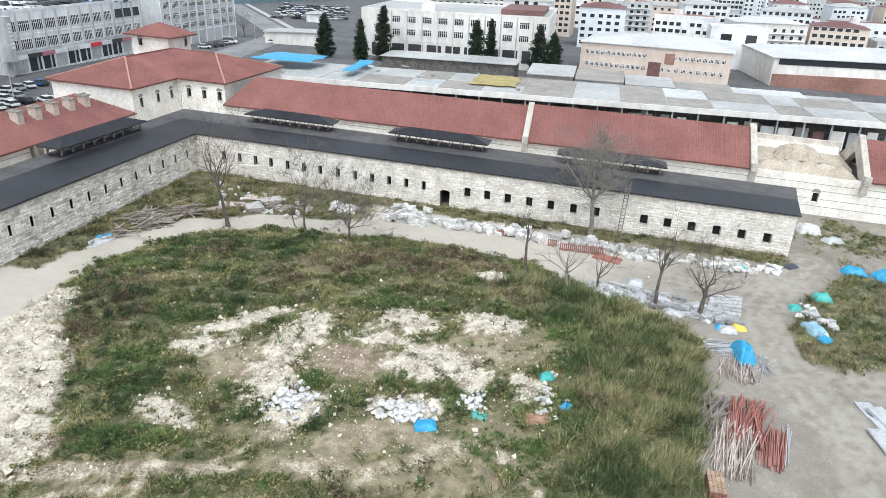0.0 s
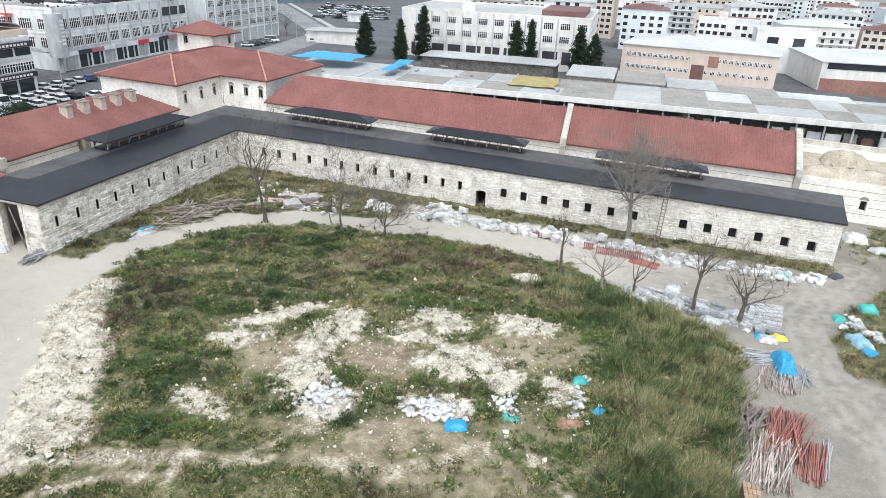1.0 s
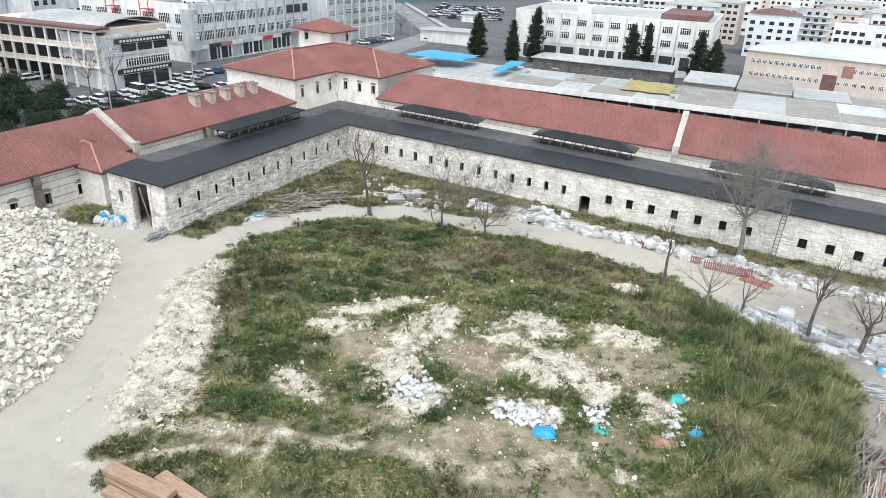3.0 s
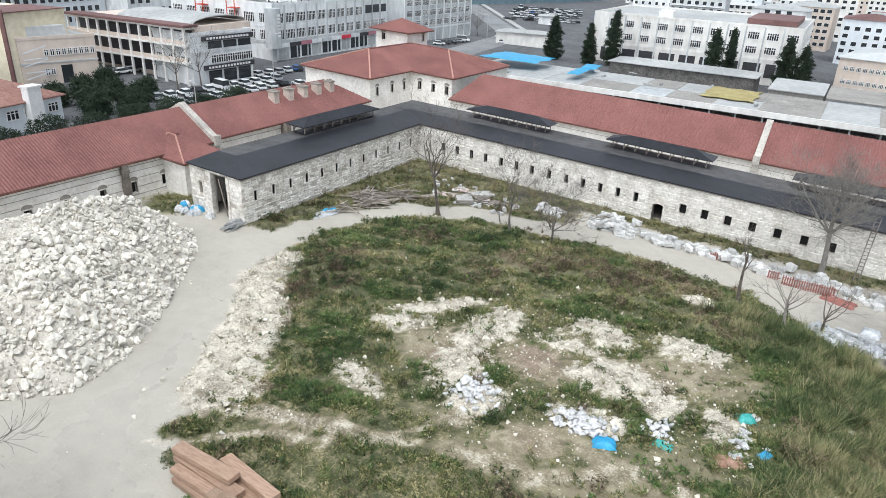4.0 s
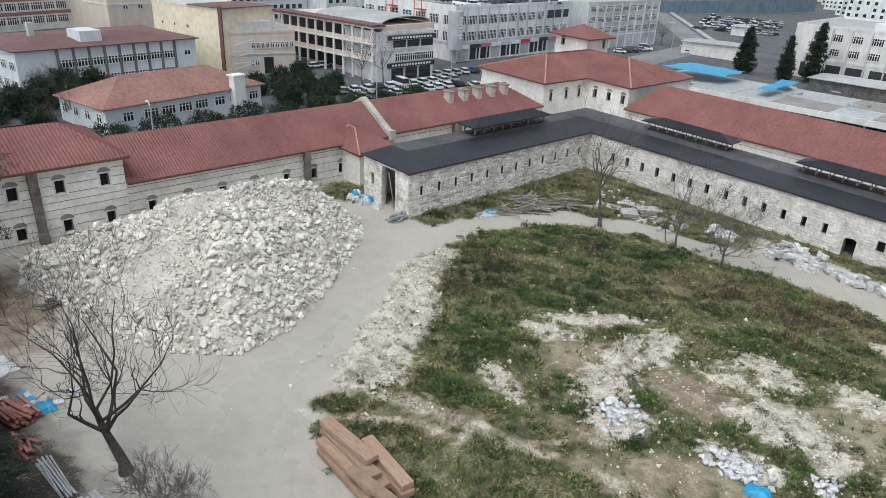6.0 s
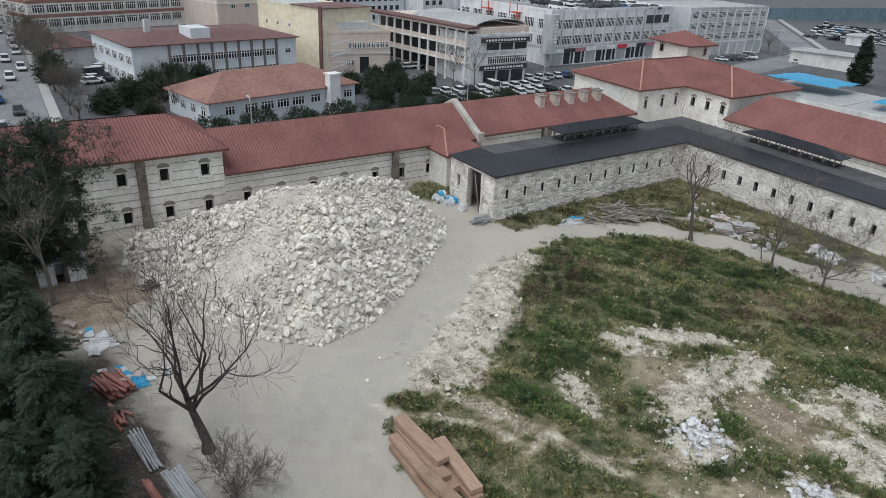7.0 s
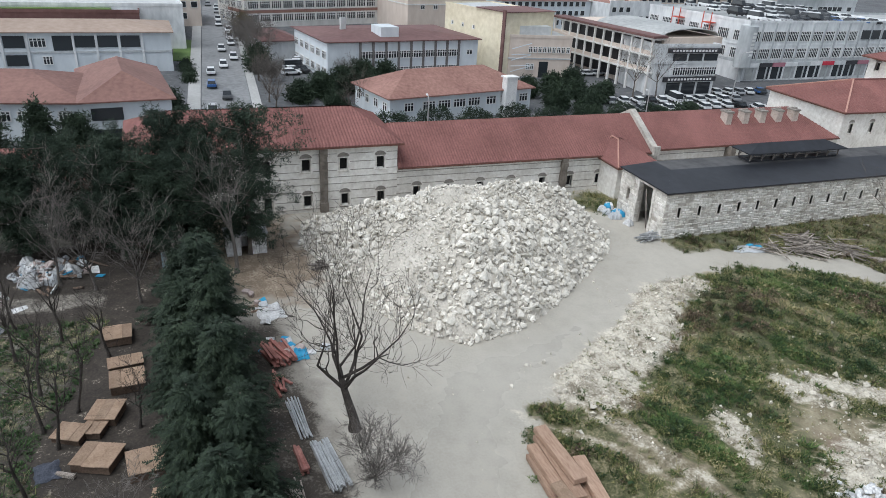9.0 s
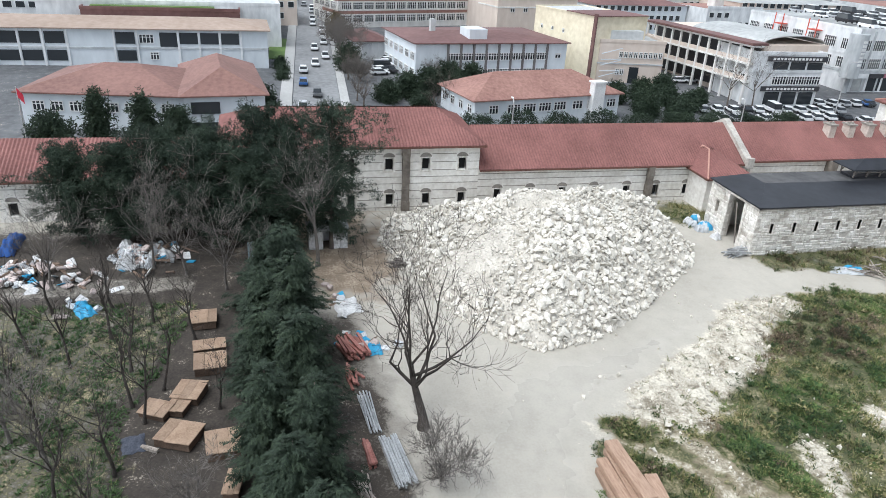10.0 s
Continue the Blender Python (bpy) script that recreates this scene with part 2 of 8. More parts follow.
def along(px, py, x0, y0, x1, y1):
    t = np.clip(((px - x0) * (x1 - x0) + (py - y0) * (y1 - y0)) / ((x1 - x0) ** 2 + (y1 - y0) ** 2), 0, 1)
    return np.hypot(px - x0 - t * (x1 - x0), py - y0 - t * (y1 - y0))


def ground_masks(px, py):
    w = waves(px, py, 9, 3) * 1.0 + waves(px, py, 2.5, 4) * 0.5
    rag = waves(px, py, 1.1, 14) * 0.5 + waves(px, py, 4.0, 15) * 0.4
    meadow = ramp_np(-0.5, 1.2, inside_by(px, py, MEADOW) + w * 0.7)
    waste = np.zeros(np.shape(px))
    for x, y, rx, ry, turn, share in BARE:
        waste = np.maximum(waste, share * ramp_np(0.0, 0.8, blob(px, py, x, y, rx, ry, turn) + 0.4 * rag))
    meadow = meadow * (1 - np.clip(waste, 0, 0.95))
    bank = ramp_np(-0.8, 0.8, inside_by(px, py, BANK) + w * 0.9)
    chalk = bank.copy()
    for x, y, rx, ry, turn, h in SPOIL:
        b = blob(px, py, x, y, rx, ry, turn)
        chalk = np.maximum(chalk, ramp_np(-0.05, 0.75, b + rag * 0.5) * (b > 0))
    # the worn track over the waste ground
    for x0, y0, x1, y1, half, share in TRACKS:
        d = along(px, py, x0, y0, x1, y1)
        chalk = np.maximum(chalk, share * ramp_np(half, half * 0.3, d + w * 0.35 + rag * 0.5))
        meadow = meadow * (1 - 0.85 * ramp_np(half * 1.3, half * 0.5, d + w * 0.5 + rag * 0.7))
    strip_x = ramp_np(4.2, 1.5, -py + w * 0.8 - 1.5) * ramp_np(-1, 1, px) * ramp_np(98, 94, px)
    strip_y = ramp_np(4.8, 2.4, px + w * 0.8) * ramp_np(-43, -41, py) * ramp_np(-1, 0.4, px)
    off = -inside_by(px, py, MEADOW)
    corner = ramp_np(3.6, 5.2, off + 0.7 * w) * ramp_np(36, 31, px) * ramp_np(-42.5, -40.5, py) * 0.95
    verge = np.maximum(np.maximum(strip_x, strip_y), corner) * (px > -1) * (py < 1)
    patch = blob(px, py, -13, -43, 4.2, 4.5) * 1.6
    grass = np.maximum.reduce([meadow * (1 - chalk * 0.9), verge * 0.9, np.clip(patch, 0, 1), 0.5 * ramp_np(-1, 1, inside_by(px, py, LAWN) + w), 0.9 * ramp_np(-0.8, 0.8, inside_by(px, py, ISLAND) + w * 0.6)])
    grass = np.maximum(grass, 0.8 * ramp_np(-1, 1.5, w * 2 + 1.5 - np.abs(py - 11) / 4) * ramp_np(98, 101, px) * ramp_np(24, 20, py))
    yard = ramp_np(-31, -28, px) * ramp_np(26, 22, py)
    # darker soil south of the evergreens, fainter in a strip along the yard's edge
    dark_soil = ramp_np(-97, -99.5, py + w) * ramp_np(-20, -10, px) * (1 - grass * 0.7)
    dark_soil = np.maximum(dark_soil, 0.72 * ramp_np(-91.8, -93.6, py + 0.5 * w - 0.04 * (px - 20)) * ramp_np(4, 9, px) * (1 - grass))
    return np.clip(grass, 0, 1), np.clip(chalk, 0, 1), yard, np.clip(dark_soil, 0, 1)


def ground_height(px, py):
    grass, chalk, _, _ = ground_masks(px, py)
    m = inside_by(px, py, MEADOW)
    h = 0.85 * ramp_np(0, 9, m) + 0.06 * waves(px, py, 3, 8) * ramp_np(0, 2, m)
    h = h + 0.7 * ramp_np(-0.3, 1.6, inside_by(px, py, BANK)) * (0.7 + 0.4 * waves(px, py, 2.2, 5))
    for x, y, rx, ry, turn, up in SPOIL:
        h = h + up * ramp_np(0.1, 1.0, blob(px, py, x, y, rx, ry, turn)) * (0.8 + 0.35 * waves(px, py, 1.8, 6))
    h = h + 0.35 * ramp_np(-0.4, 1.2, inside_by(px, py, ISLAND)) + (0.015 + 0.035 * ramp_np(-1, 1, m)) * waves(px, py, 4, 9)
    return h


def soil_at(x, y):
    return float(ground_height(np.array([float(x)]), np.array([float(y)]))[0])


def spread(lo, hi, step):
    fine = list(np.arange(lo, hi + step / 2, step))
    out = [3, 8, 18, 40, 80, 150, 300, 600, 1200, 2400]
    return np.array([lo - o for o in out[::-1]] + fine + [hi + o for o in out])


gxs, gys = spread(-30, 112, 0.56), spread(-136, 20, 0.56)
GX, GY = np.meshgrid(gxs, gys)
g_grass, g_chalk, g_yard, g_dark_soil = ground_masks(GX, GY)
GZ = ground_height(GX, GY) + LEAN_X * GX + LEAN_Y * GY
nx, ny = len(gxs), len(gys)
gi = np.arange(nx * ny).reshape(ny, nx)
gme = bpy.data.meshes.new("ground")
gme.from_pydata(np.stack([GX, GY, GZ], -1).reshape(-1, 3).tolist(), [], np.stack([gi[:-1, :-1], gi[:-1, 1:], gi[1:, 1:], gi[1:, :-1]], -1).reshape(-1, 4).tolist())
cover = gme.color_attributes.new("cover", "FLOAT_COLOR", "POINT")
cover.data.foreach_set("color", np.stack([g_grass, g_chalk, g_yard, g_dark_soil], -1).reshape(-1).astype(np.float32))
soil_share = gme.attributes.new("spoil", "FLOAT", "POINT")
soil_share.data.foreach_set("value", ramp_np(0.0, 2.0, np.maximum(inside_by(GX, GY, MEADOW), inside_by(GX, GY, ISLAND)) + waves(GX, GY, 3, 17) * 0.6).reshape(-1).astype(np.float32))
# pale limestone dust round the heap, brown earth near the pines with shadow painted in, ruts in the east
w1, w2 = waves(GX, GY, 14, 71), waves(GX, GY, 3, 72)
dust = ramp_np(84, 62, GX + 4 * w1 + 1.5 * w2)
dust = dust * (1 - 0.95 * ramp_np(-90.6, -92.2, GY + 0.8 * w2 - 0.04 * (GX - 20)) * ramp_np(2, 8, GX))
brown = (1.5 * blob(GX, GY, -3, -92.5, 7.5, 5.5) + 1.2 * blob(GX, GY, -11, -95, 9, 9) + 0.95 * blob(GX, GY, 45.6, -48.6, 3.6, 3.0) + 1.2 * blob(GX, GY, 37.1, -54.0, 2.2, 1.2, 20) + 0.6 * blob(GX, GY, 50, -59, 3, 2) + 0.5 * blob(GX, GY, 64, -52, 2, 1.5) + 0.8 * blob(GX, GY, 56, -25.5, 4, 3))
brown = np.clip(brown + 0.35 * w2 * (brown > 0.02), 0, 1)
rut = np.zeros(GX.shape)
for x0, y0, x1, y1 in RUTS:
    d = along(GX, GY, x0, y0, x1, y1) + 0.5 * w2
    rut = np.maximum(rut, np.maximum(ramp_np(0.65, 0.1, np.abs(d - 1.1)), 0.75 * ramp_np(0.6, 0.1, np.abs(d - 2.6))))
garden_path = 0.55 * ramp_np(2.0, 1.1, np.abs(GX + 1.4) + 0.3 * w2) * ramp_np(-107.5, -109, GY)
wear = gme.color_attributes.new("wear", "FLOAT_COLOR", "POINT")
wear.data.foreach_set("color", np.stack([dust, np.clip(brown, 0, 1), rut, garden_path], -1).reshape(-1).astype(np.float32))
# milky shallow water standing between the heap, the bank and the timber
POOL = [(13.5, -60), (17, -64.5), (20, -69.5), (22, -74), (26, -77.6), (30, -79.5), (38, -81.5), (46, -87), (46, -97), (34, -91), (26, -86), (19, -81), (17.5, -76), (15.5, -68)]
wet = gme.attributes.new("wet", "FLOAT", "POINT")
wet.data.foreach_set("value", ramp_np(-0.6, 1.6, inside_by(GX, GY, POOL) + 0.6 * w2).reshape(-1).astype(np.float32))
gme.shade_smooth()


def ground_material():
    m = mat("yard_ground", (0.3, 0.28, 0.24), 0.9)
    at = m.node_tree.nodes.new("ShaderNodeAttribute")
    at.attribute_name = "cover"
    rough = m.node_tree.nodes.new("ShaderNodeAttribute")
    rough.attribute_name = "spoil"
    sep = m.node_tree.nodes.new("ShaderNodeSeparateColor")
    link(m, at.outputs["Color"], sep.inputs[0])
    fine, mid, broad = noise_tex(m, 5.0, 6), noise_tex(m, 0.7, 5), noise_tex(m, 0.09, 4)
    asphalt = ramp(m, mix(m, 0.5, mid, broad), [(0.35, (0.06, 0.063, 0.068)), (0.65, (0.135, 0.14, 0.147))])
    worn = m.node_tree.nodes.new("ShaderNodeAttribute")
    worn.attribute_name = "wear"
    wsep = m.node_tree.nodes.new("ShaderNodeSeparateColor")
    link(m, worn.outputs["Color"], wsep.inputs[0])
    grain = mix(m, 0.3, mix(m, 0.5, mid, broad), fine)
    mud = ramp(m, grain, [(0.36, (0.175, 0.158, 0.132)), (0.5, (0.235, 0.215, 0.185)), (0.62, (0.31, 0.29, 0.255))])
    pale = ramp(m, grain, [(0.34, (0.35, 0.325, 0.278)), (0.5, (0.41, 0.383, 0.332)), (0.64, (0.46, 0.432, 0.376))])
    track = ramp(m, grain, [(0.36, (0.27, 0.25, 0.215)), (0.62, (0.36, 0.34, 0.30))])
    earth = ramp(m, mix(m, 0.5, mid, fine), [(0.36, (0.135, 0.098, 0.068)), (0.5, (0.225, 0.175, 0.128)), (0.62, (0.35, 0.29, 0.22))])
    spoil = ramp(m, mix(m, 0.6, fine, mid), [(0.36, (0.13, 0.108, 0.068)), (0.5, (0.245, 0.21, 0.14)), (0.62, (0.38, 0.34, 0.25))])
    turf = ramp(m, mix(m, 0.5, fine, mid), [(0.38, (0.04, 0.05, 0.02)), (0.5, (0.105, 0.105, 0.05)), (0.62, (0.26, 0.225, 0.135))])
    chalk = ramp(m, mix(m, 0.6, fine, mid), [(0.37, (0.16, 0.135, 0.095)), (0.46, (0.37, 0.335, 0.27)), (0.6, (0.62, 0.58, 0.49))])
    # near-black brown for the darker soil mask
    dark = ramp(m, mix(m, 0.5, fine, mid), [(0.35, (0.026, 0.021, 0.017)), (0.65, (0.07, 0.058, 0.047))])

    def edge(sock, sharp):
        a = m.node_tree.nodes.new("ShaderNodeMath")
        a.operation = "MULTIPLY_ADD"
        link(m, mix(m, 0.5, fine, mid), a.inputs[0])
        a.inputs[1].default_value = 2.0
        s = m.node_tree.nodes.new("ShaderNodeMath")
        s.operation = "ADD"
        link(m, sock, s.inputs[0])
        s.inputs[1].default_value = -1.0
        link(m, s.outputs[0], a.inputs[2])
        r = node(m, "ShaderNodeMapRange")
        r.inputs[1].default_value, r.inputs[2].default_value = 0.5 - sharp, 0.5 + sharp
        link(m, a.outputs[0], r.inputs[0])
        return r.outputs[0]

    dirt = mix(m, wsep.outputs[0], mud, pale)
    dirt = mix(m, wsep.outputs[2], dirt, track)
    col = mix(m, sep.outputs[2], asphalt, dirt)
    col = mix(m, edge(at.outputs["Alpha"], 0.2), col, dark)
    col = mix(m, edge(worn.outputs["Alpha"], 0.3), col, mud)
    col = mix(m, edge(rough.outputs["Fac"], 0.25), col, spoil)
    col = mix(m, edge(wsep.outputs[1], 0.35), col, earth)
    col = mix(m, edge(sep.outputs[0], 0.22), col, turf)
    col = mix(m, edge(sep.outputs[1], 0.3), col, chalk)
    pool = m.node_tree.nodes.new("ShaderNodeAttribute")
    pool.attribute_name = "wet"
    sheen = node(m, "ShaderNodeMapRange")
    sheen.inputs[3].default_value, sheen.inputs[4].default_value = 0.9, 0.14
    link(m, pool.outputs["Fac"], sheen.inputs[0])
    link(m, sheen.outputs[0], m.node_tree.nodes["Principled BSDF"].inputs["Roughness"])
    level = node(m, "ShaderNodeMath")
    level.operation = "MULTIPLY"
    dry = node(m, "ShaderNodeMapRange")
    dry.inputs[3].default_value, dry.inputs[4].default_value = 1.0, 0.03
    link(m, pool.outputs["Fac"], dry.inputs[0])
    link(m, mix(m, 0.5, fine, mid), level.inputs[0])
    link(m, dry.outputs[0], level.inputs[1])
    return finish(m, col, level.outputs[0], 0.5, 0.12)


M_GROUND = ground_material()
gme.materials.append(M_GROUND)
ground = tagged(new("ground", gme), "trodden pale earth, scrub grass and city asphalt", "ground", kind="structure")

# ---------------- stables round the yard ----------------
H, LX, LY, WS = 6.5, 96.2, 42.4, 9.8
BX = 12.6
XW, YL = -18.0, 23.2
rng = np.random.default_rng(11)


def stones_bm(axis, face, out, u0, u1, z0, z1, openings, seed, course=0.42, missing=0.06):
    """Courses of squared stones standing proud of a wall face, left away at openings."""
    r = np.random.default_rng(seed)
    bm = bmesh.new()
    z = z0
    while z < z1 - 0.15:
        h = min(course * r.uniform(0.75, 1.3), z1 - z)
        u = u0 + r.uniform(-0.6, 0)
        while u < u1:
            w = r.uniform(0.55, 1.5)
            a, b = max(u, u0), min(u + w, u1)
            u += w
            if b - a < 0.12 or r.random() < missing:
                continue
            if any(a < o[1] + 0.02 and b > o[0] - 0.02 and z < o[3] and z + h > o[2] for o in openings):
                for o in openings:
                    if z < o[3] and z + h > o[2] and a < o[1] and b > o[0]:
                        if a < o[0] - 0.12:
                            b = o[0] - 0.02
                        elif b > o[1] + 0.12:
                            a = o[1] + 0.02
                        else:
                            b = a
                if b - a < 0.12:
                    continue
            p = r.uniform(0.02, 0.11)
            g, q = r.uniform(0.004, 0.03), r.uniform(0.02, 0.09)
            lo = [(a + g, z + g), (b - g, z + g), (b - g, z + h - g), (a + g, z + h - g)]
            hi = [(a + g + q, z + g + q), (b - g - q, z + g + q), (b - g - q, z + h - g - q), (a + g + q, z + h - g - q)]
            vs = []
            for ring, d in ((lo, 0.0), (hi, p)):
                for uu, zz in ring:
                    vs.append(bm.verts.new((uu, face + out * d, zz) if axis == "x" else (face + out * d, uu, zz)))
            flip = (axis == "x") == (out > 0)
            for f in ((4, 5, 6, 7), (0, 1, 5, 4), (1, 2, 6, 5), (2, 3, 7, 6), (3, 0, 4, 7)):
                bm.faces.new([vs[i] for i in (f[::-1] if flip else f)])
        z += h
    return bm


def slit_frame(axis, at, c, z0, z1, w, parent, out, material=None):
    """A narrow window slit: stone jambs, lintel and sill, with a near-black panel deep inside as the unlit interior."""
    bm = bmesh.new()
    for a, b, lo, hi in ((c - w / 2 - 0.14, c - w / 2, z0, z1), (c + w / 2, c + w / 2 + 0.14, z0, z1), (c - w / 2 - 0.2, c + w / 2 + 0.2, z0 - 0.14, z0)):
        if axis == "x":
            box(bm, a, b, at + out * 0.09, at + 0.3, lo, hi)
        else:
            box(bm, at - 0.3, at + out * 0.09, a, b, lo, hi)
    # slightly arched head
    n = 5
    pts = [(c + (w / 2 + 0.16) * math.cos(math.pi - math.pi * i / n), z1 - 0.1 + 0.28 * math.sin(math.pi * i / n)) for i in range(n + 1)]
    for (ua, za), (ub, zb) in zip(pts, pts[1:]):
        if axis == "x":
            ring = [(ua, at + out * 0.09), (ub, at + out * 0.09), (ub, at + 0.25), (ua, at + 0.25)]
            slab(bm, ring, [za - 0.08, zb - 0.08, zb - 0.08, za - 0.08], [za + 0.1, zb + 0.1, zb + 0.1, za + 0.1])
        else:
            ring = [(at - 0.25, ua), (at + out * 0.09, ua), (at + out * 0.09, ub), (at - 0.25, ub)]
            slab(bm, ring, [za - 0.08, za - 0.08, zb - 0.08, zb - 0.08], [za + 0.1, za + 0.1, zb + 0.1, zb + 0.1])
    f = part("window", bm, material or M_STONE, parent, "narrow stone-framed window slit")
    bm = bmesh.new()
    if axis == "x":
        box(bm, c - w / 2, c + w / 2, at + 0.62, at + 0.66, z0, z1)
    else:
        box(bm, at - 0.66, at - 0.62, c - w / 2, c + w / 2, z0, z1)
    # black backing that stands for the darkness inside the slit
    part("shutter", bm, M_DARK, f)


def slit_z(x):
    return 3.35 - 0.0105 * x


long_slits = [5.2, 8.1, 11.0, 13.8, 16.8, 19.7, 22.6, 25.7, 28.7, 31.6, 34.5, 37.4, 40.3, 47.5, 50.7, 54.0, 57.4, 60.8, 64.3, 67.8, 75.0, 78.5, 82.0, 85.6, 89.2, 92.8]


def slit_w(x):
    return 0.66 if x < 46 else 1.0 if x < 72 else 1.14


long_open = [(x - slit_w(x) / 2, x + slit_w(x) / 2, slit_z(x) - 0.76, slit_z(x) + 0.76) for x in long_slits] + [(43.05, 44.65, -0.5, 2.75)]
short_slits = [-40.1 + 3.38 * i for i in range(12)]
short_open = [(y - 0.24, y + 0.24, 2.95, 4.3) for y in short_slits]

stable_e = thing("stable_range", LX / 2, 6, 0, "long low pale stone stable with window slits and black roof", "building")
part("front_wall", wall_bm("x", 0.0, 0.8, 0.0, LX, -0.6, H, long_open), M_JOINTW, stable_e)
part("stonework", stones_bm("x", 0.0, -1, 0.0, LX, -0.3, H - 0.06, long_open, 21), M_STONEW, stable_e, "weathered pale limestone blocks")["kind"] = "stuff"
part("back_wall", wall_bm("x", BX, -0.8, -WS, LX + 2.2, -0.6, 6.9), M_PLASTER, stable_e)
bm = bmesh.new()
slab(bm, [(LX - 0.8, 0.801), (LX, 0.801), (LX + 2.2, BX - 0.801), (LX + 1.4, BX - 0.801)], [-0.8] * 4, [6.5, 6.5, 6.85, 6.85])
part("end_wall", bm, M_STONE, stable_e)
for x in long_slits:
    slit_frame("x", 0.0, x, slit_z(x) - 0.76, slit_z(x) + 0.76, slit_w(x), stable_e, -1, M_STONEW)
# arched doorway of the long range
bm = bmesh.new()
for a, b in ((42.85, 43.05), (44.65, 44.85)):
    box(bm, a, b, -0.14, 0.35, -0.4, 2.4)
for i in range(8):
    t0, t1 = math.pi * i / 8, math.pi * (i + 1) / 8
    xa, xb = 43.85 - 0.92 * math.cos(t0), 43.85 - 0.92 * math.cos(t1)
    za, zb = 2.4 + 0.5 * math.sin(t0), 2.4 + 0.5 * math.sin(t1)
    slab(bm, [(xa, -0.14), (xb, -0.14), (xb, 0.35), (xa, 0.35)], [za - 0.12, zb - 0.12, zb - 0.12, za - 0.12], [za + 0.16, zb + 0.16, zb + 0.16, za + 0.16])
dr = part("doorway", bm, M_STONE, stable_e, "arched stone doorway standing open")
bm = bmesh.new()
box(bm, 43.05, 43.12, 0.3, 1.05, -0.3, 2.4)
part("door_leaf", bm, M_WOODGREY, dr)

stable_w = thing("stable_range", -WS / 2, -LY / 2, 0, "short pale stone stable wing with a wide open end door", "building")
part("front_wall", wall_bm("y", 0.0, -0.8, -LY, 0.0, -0.6, H, short_open), M_JOINT, stable_w)
part("stonework", stones_bm("y", 0.0, 1, -LY, 0.0, -0.3, H - 0.06, short_open, 22, 0.36, 0.16), M_STONE, stable_w, "weathered pale limestone blocks")["kind"] = "stuff"
part("back_wall", wall_bm("y", -WS, 0.8, -LY + 0.802, BX - 0.8, -0.6, 6.5), M_PLASTER, stable_w)
end_open = [(-5.7, -2.66, -0.6, 6.0), (-8.1, -7.5, 2.6, 4.2)]
part("end_wall", wall_bm("x", -LY, 0.8, -WS, -0.8, -0.6, 6.45, end_open), M_JOINT, stable_w)
part("stonework", stones_bm("x", -LY, -1, -WS, 0.0, -0.3, 6.35, end_open, 23, 0.55), M_STONE, stable_w, "larger squared blocks on the gable")["kind"] = "stuff"
for y in short_slits:
    slit_frame("y", 0.0, y, 2.95, 4.3, 0.48, stable_w, 1)
for a, b in ((-5.95, -5.72), (-2.64, -2.3)):
    bm = bmesh.new()
    rough_pier(bm, a, b, -LY - 0.1, -LY + 0.4, -0.3, 6.1, 0.55, 0.08, int(-10 * a))
    part("door_jamb", bm, M_STONE, stable_w, "quoined stone door jamb")
bm = bmesh.new()
beam(bm, (-3.9, -LY - 0.3, 5.6), (-3.3, -LY + 0.3, 0.2), 0.16)
part("prop", bm, M_WOODGREY, stable_w)

# roofs of bitumen felt: a front pitch and a flatter strip behind it
M_BLACK2 = two_scale("old_bitumen_felt", (0.042, 0.042, 0.044), (0.11, 0.108, 0.108), 0.12, 0.7, rough=0.75, bump=0.1)
FY = 6.4
bm = bmesh.new()
slab(bm, [(0.35, -0.35), (LX + 0.35, -0.35), (LX + 1.3, FY), (-FY, FY)], [6.46, 6.46, 6.9, 6.9], [6.62, 6.62, 7.05, 7.05])
part("roof_front", bm, M_BLACK, stable_e, "dark bitumen felt roof")
bm = bmesh.new()
slab(bm, [(-FY, FY + 0.002), (LX + 1.3, FY + 0.002), (LX + 2.5, BX + 0.2), (-WS - 0.2, BX + 0.2)], [6.9, 6.9, 7.0, 7.0], [7.05, 7.05, 7.14, 7.14])
part("roof_back", bm, M_BLACK2, stable_e, "greyer worn bitumen felt strip")
bm = bmesh.new()
HIP = -LY + 5.4
slab(bm, [(0.348, -0.352), (-FY, FY), (-FY, HIP), (0.348, -LY - 0.35)], [6.46, 6.9, 6.9, 6.46], [6.62, 7.05, 7.05, 6.62])
part("roof_front", bm, M_BLACK, stable_w, "dark bitumen felt roof")
bm = bmesh.new()
slab(bm, [(-FY - 0.002, FY), (-WS - 0.2, BX + 0.2), (-WS - 0.2, HIP), (-FY - 0.002, HIP)], [6.9, 6.9, 6.8, 6.8], [7.05, 7.12, 7.03, 7.05])
part("roof_back", bm, M_BLACK2, stable_w, "greyer worn bitumen felt strip")
bm = bmesh.new()
slab(bm, [(0.344, -LY - 0.352), (-FY - 0.004, HIP - 0.002), (-WS - 0.2, HIP - 0.002), (-WS - 0.2, -LY - 0.352)], [6.46, 6.9, 6.88, 6.46], [6.62, 7.05, 7.03, 6.62])
part("roof_hip", bm, M_BLACK, stable_w, "dark bitumen felt hip")
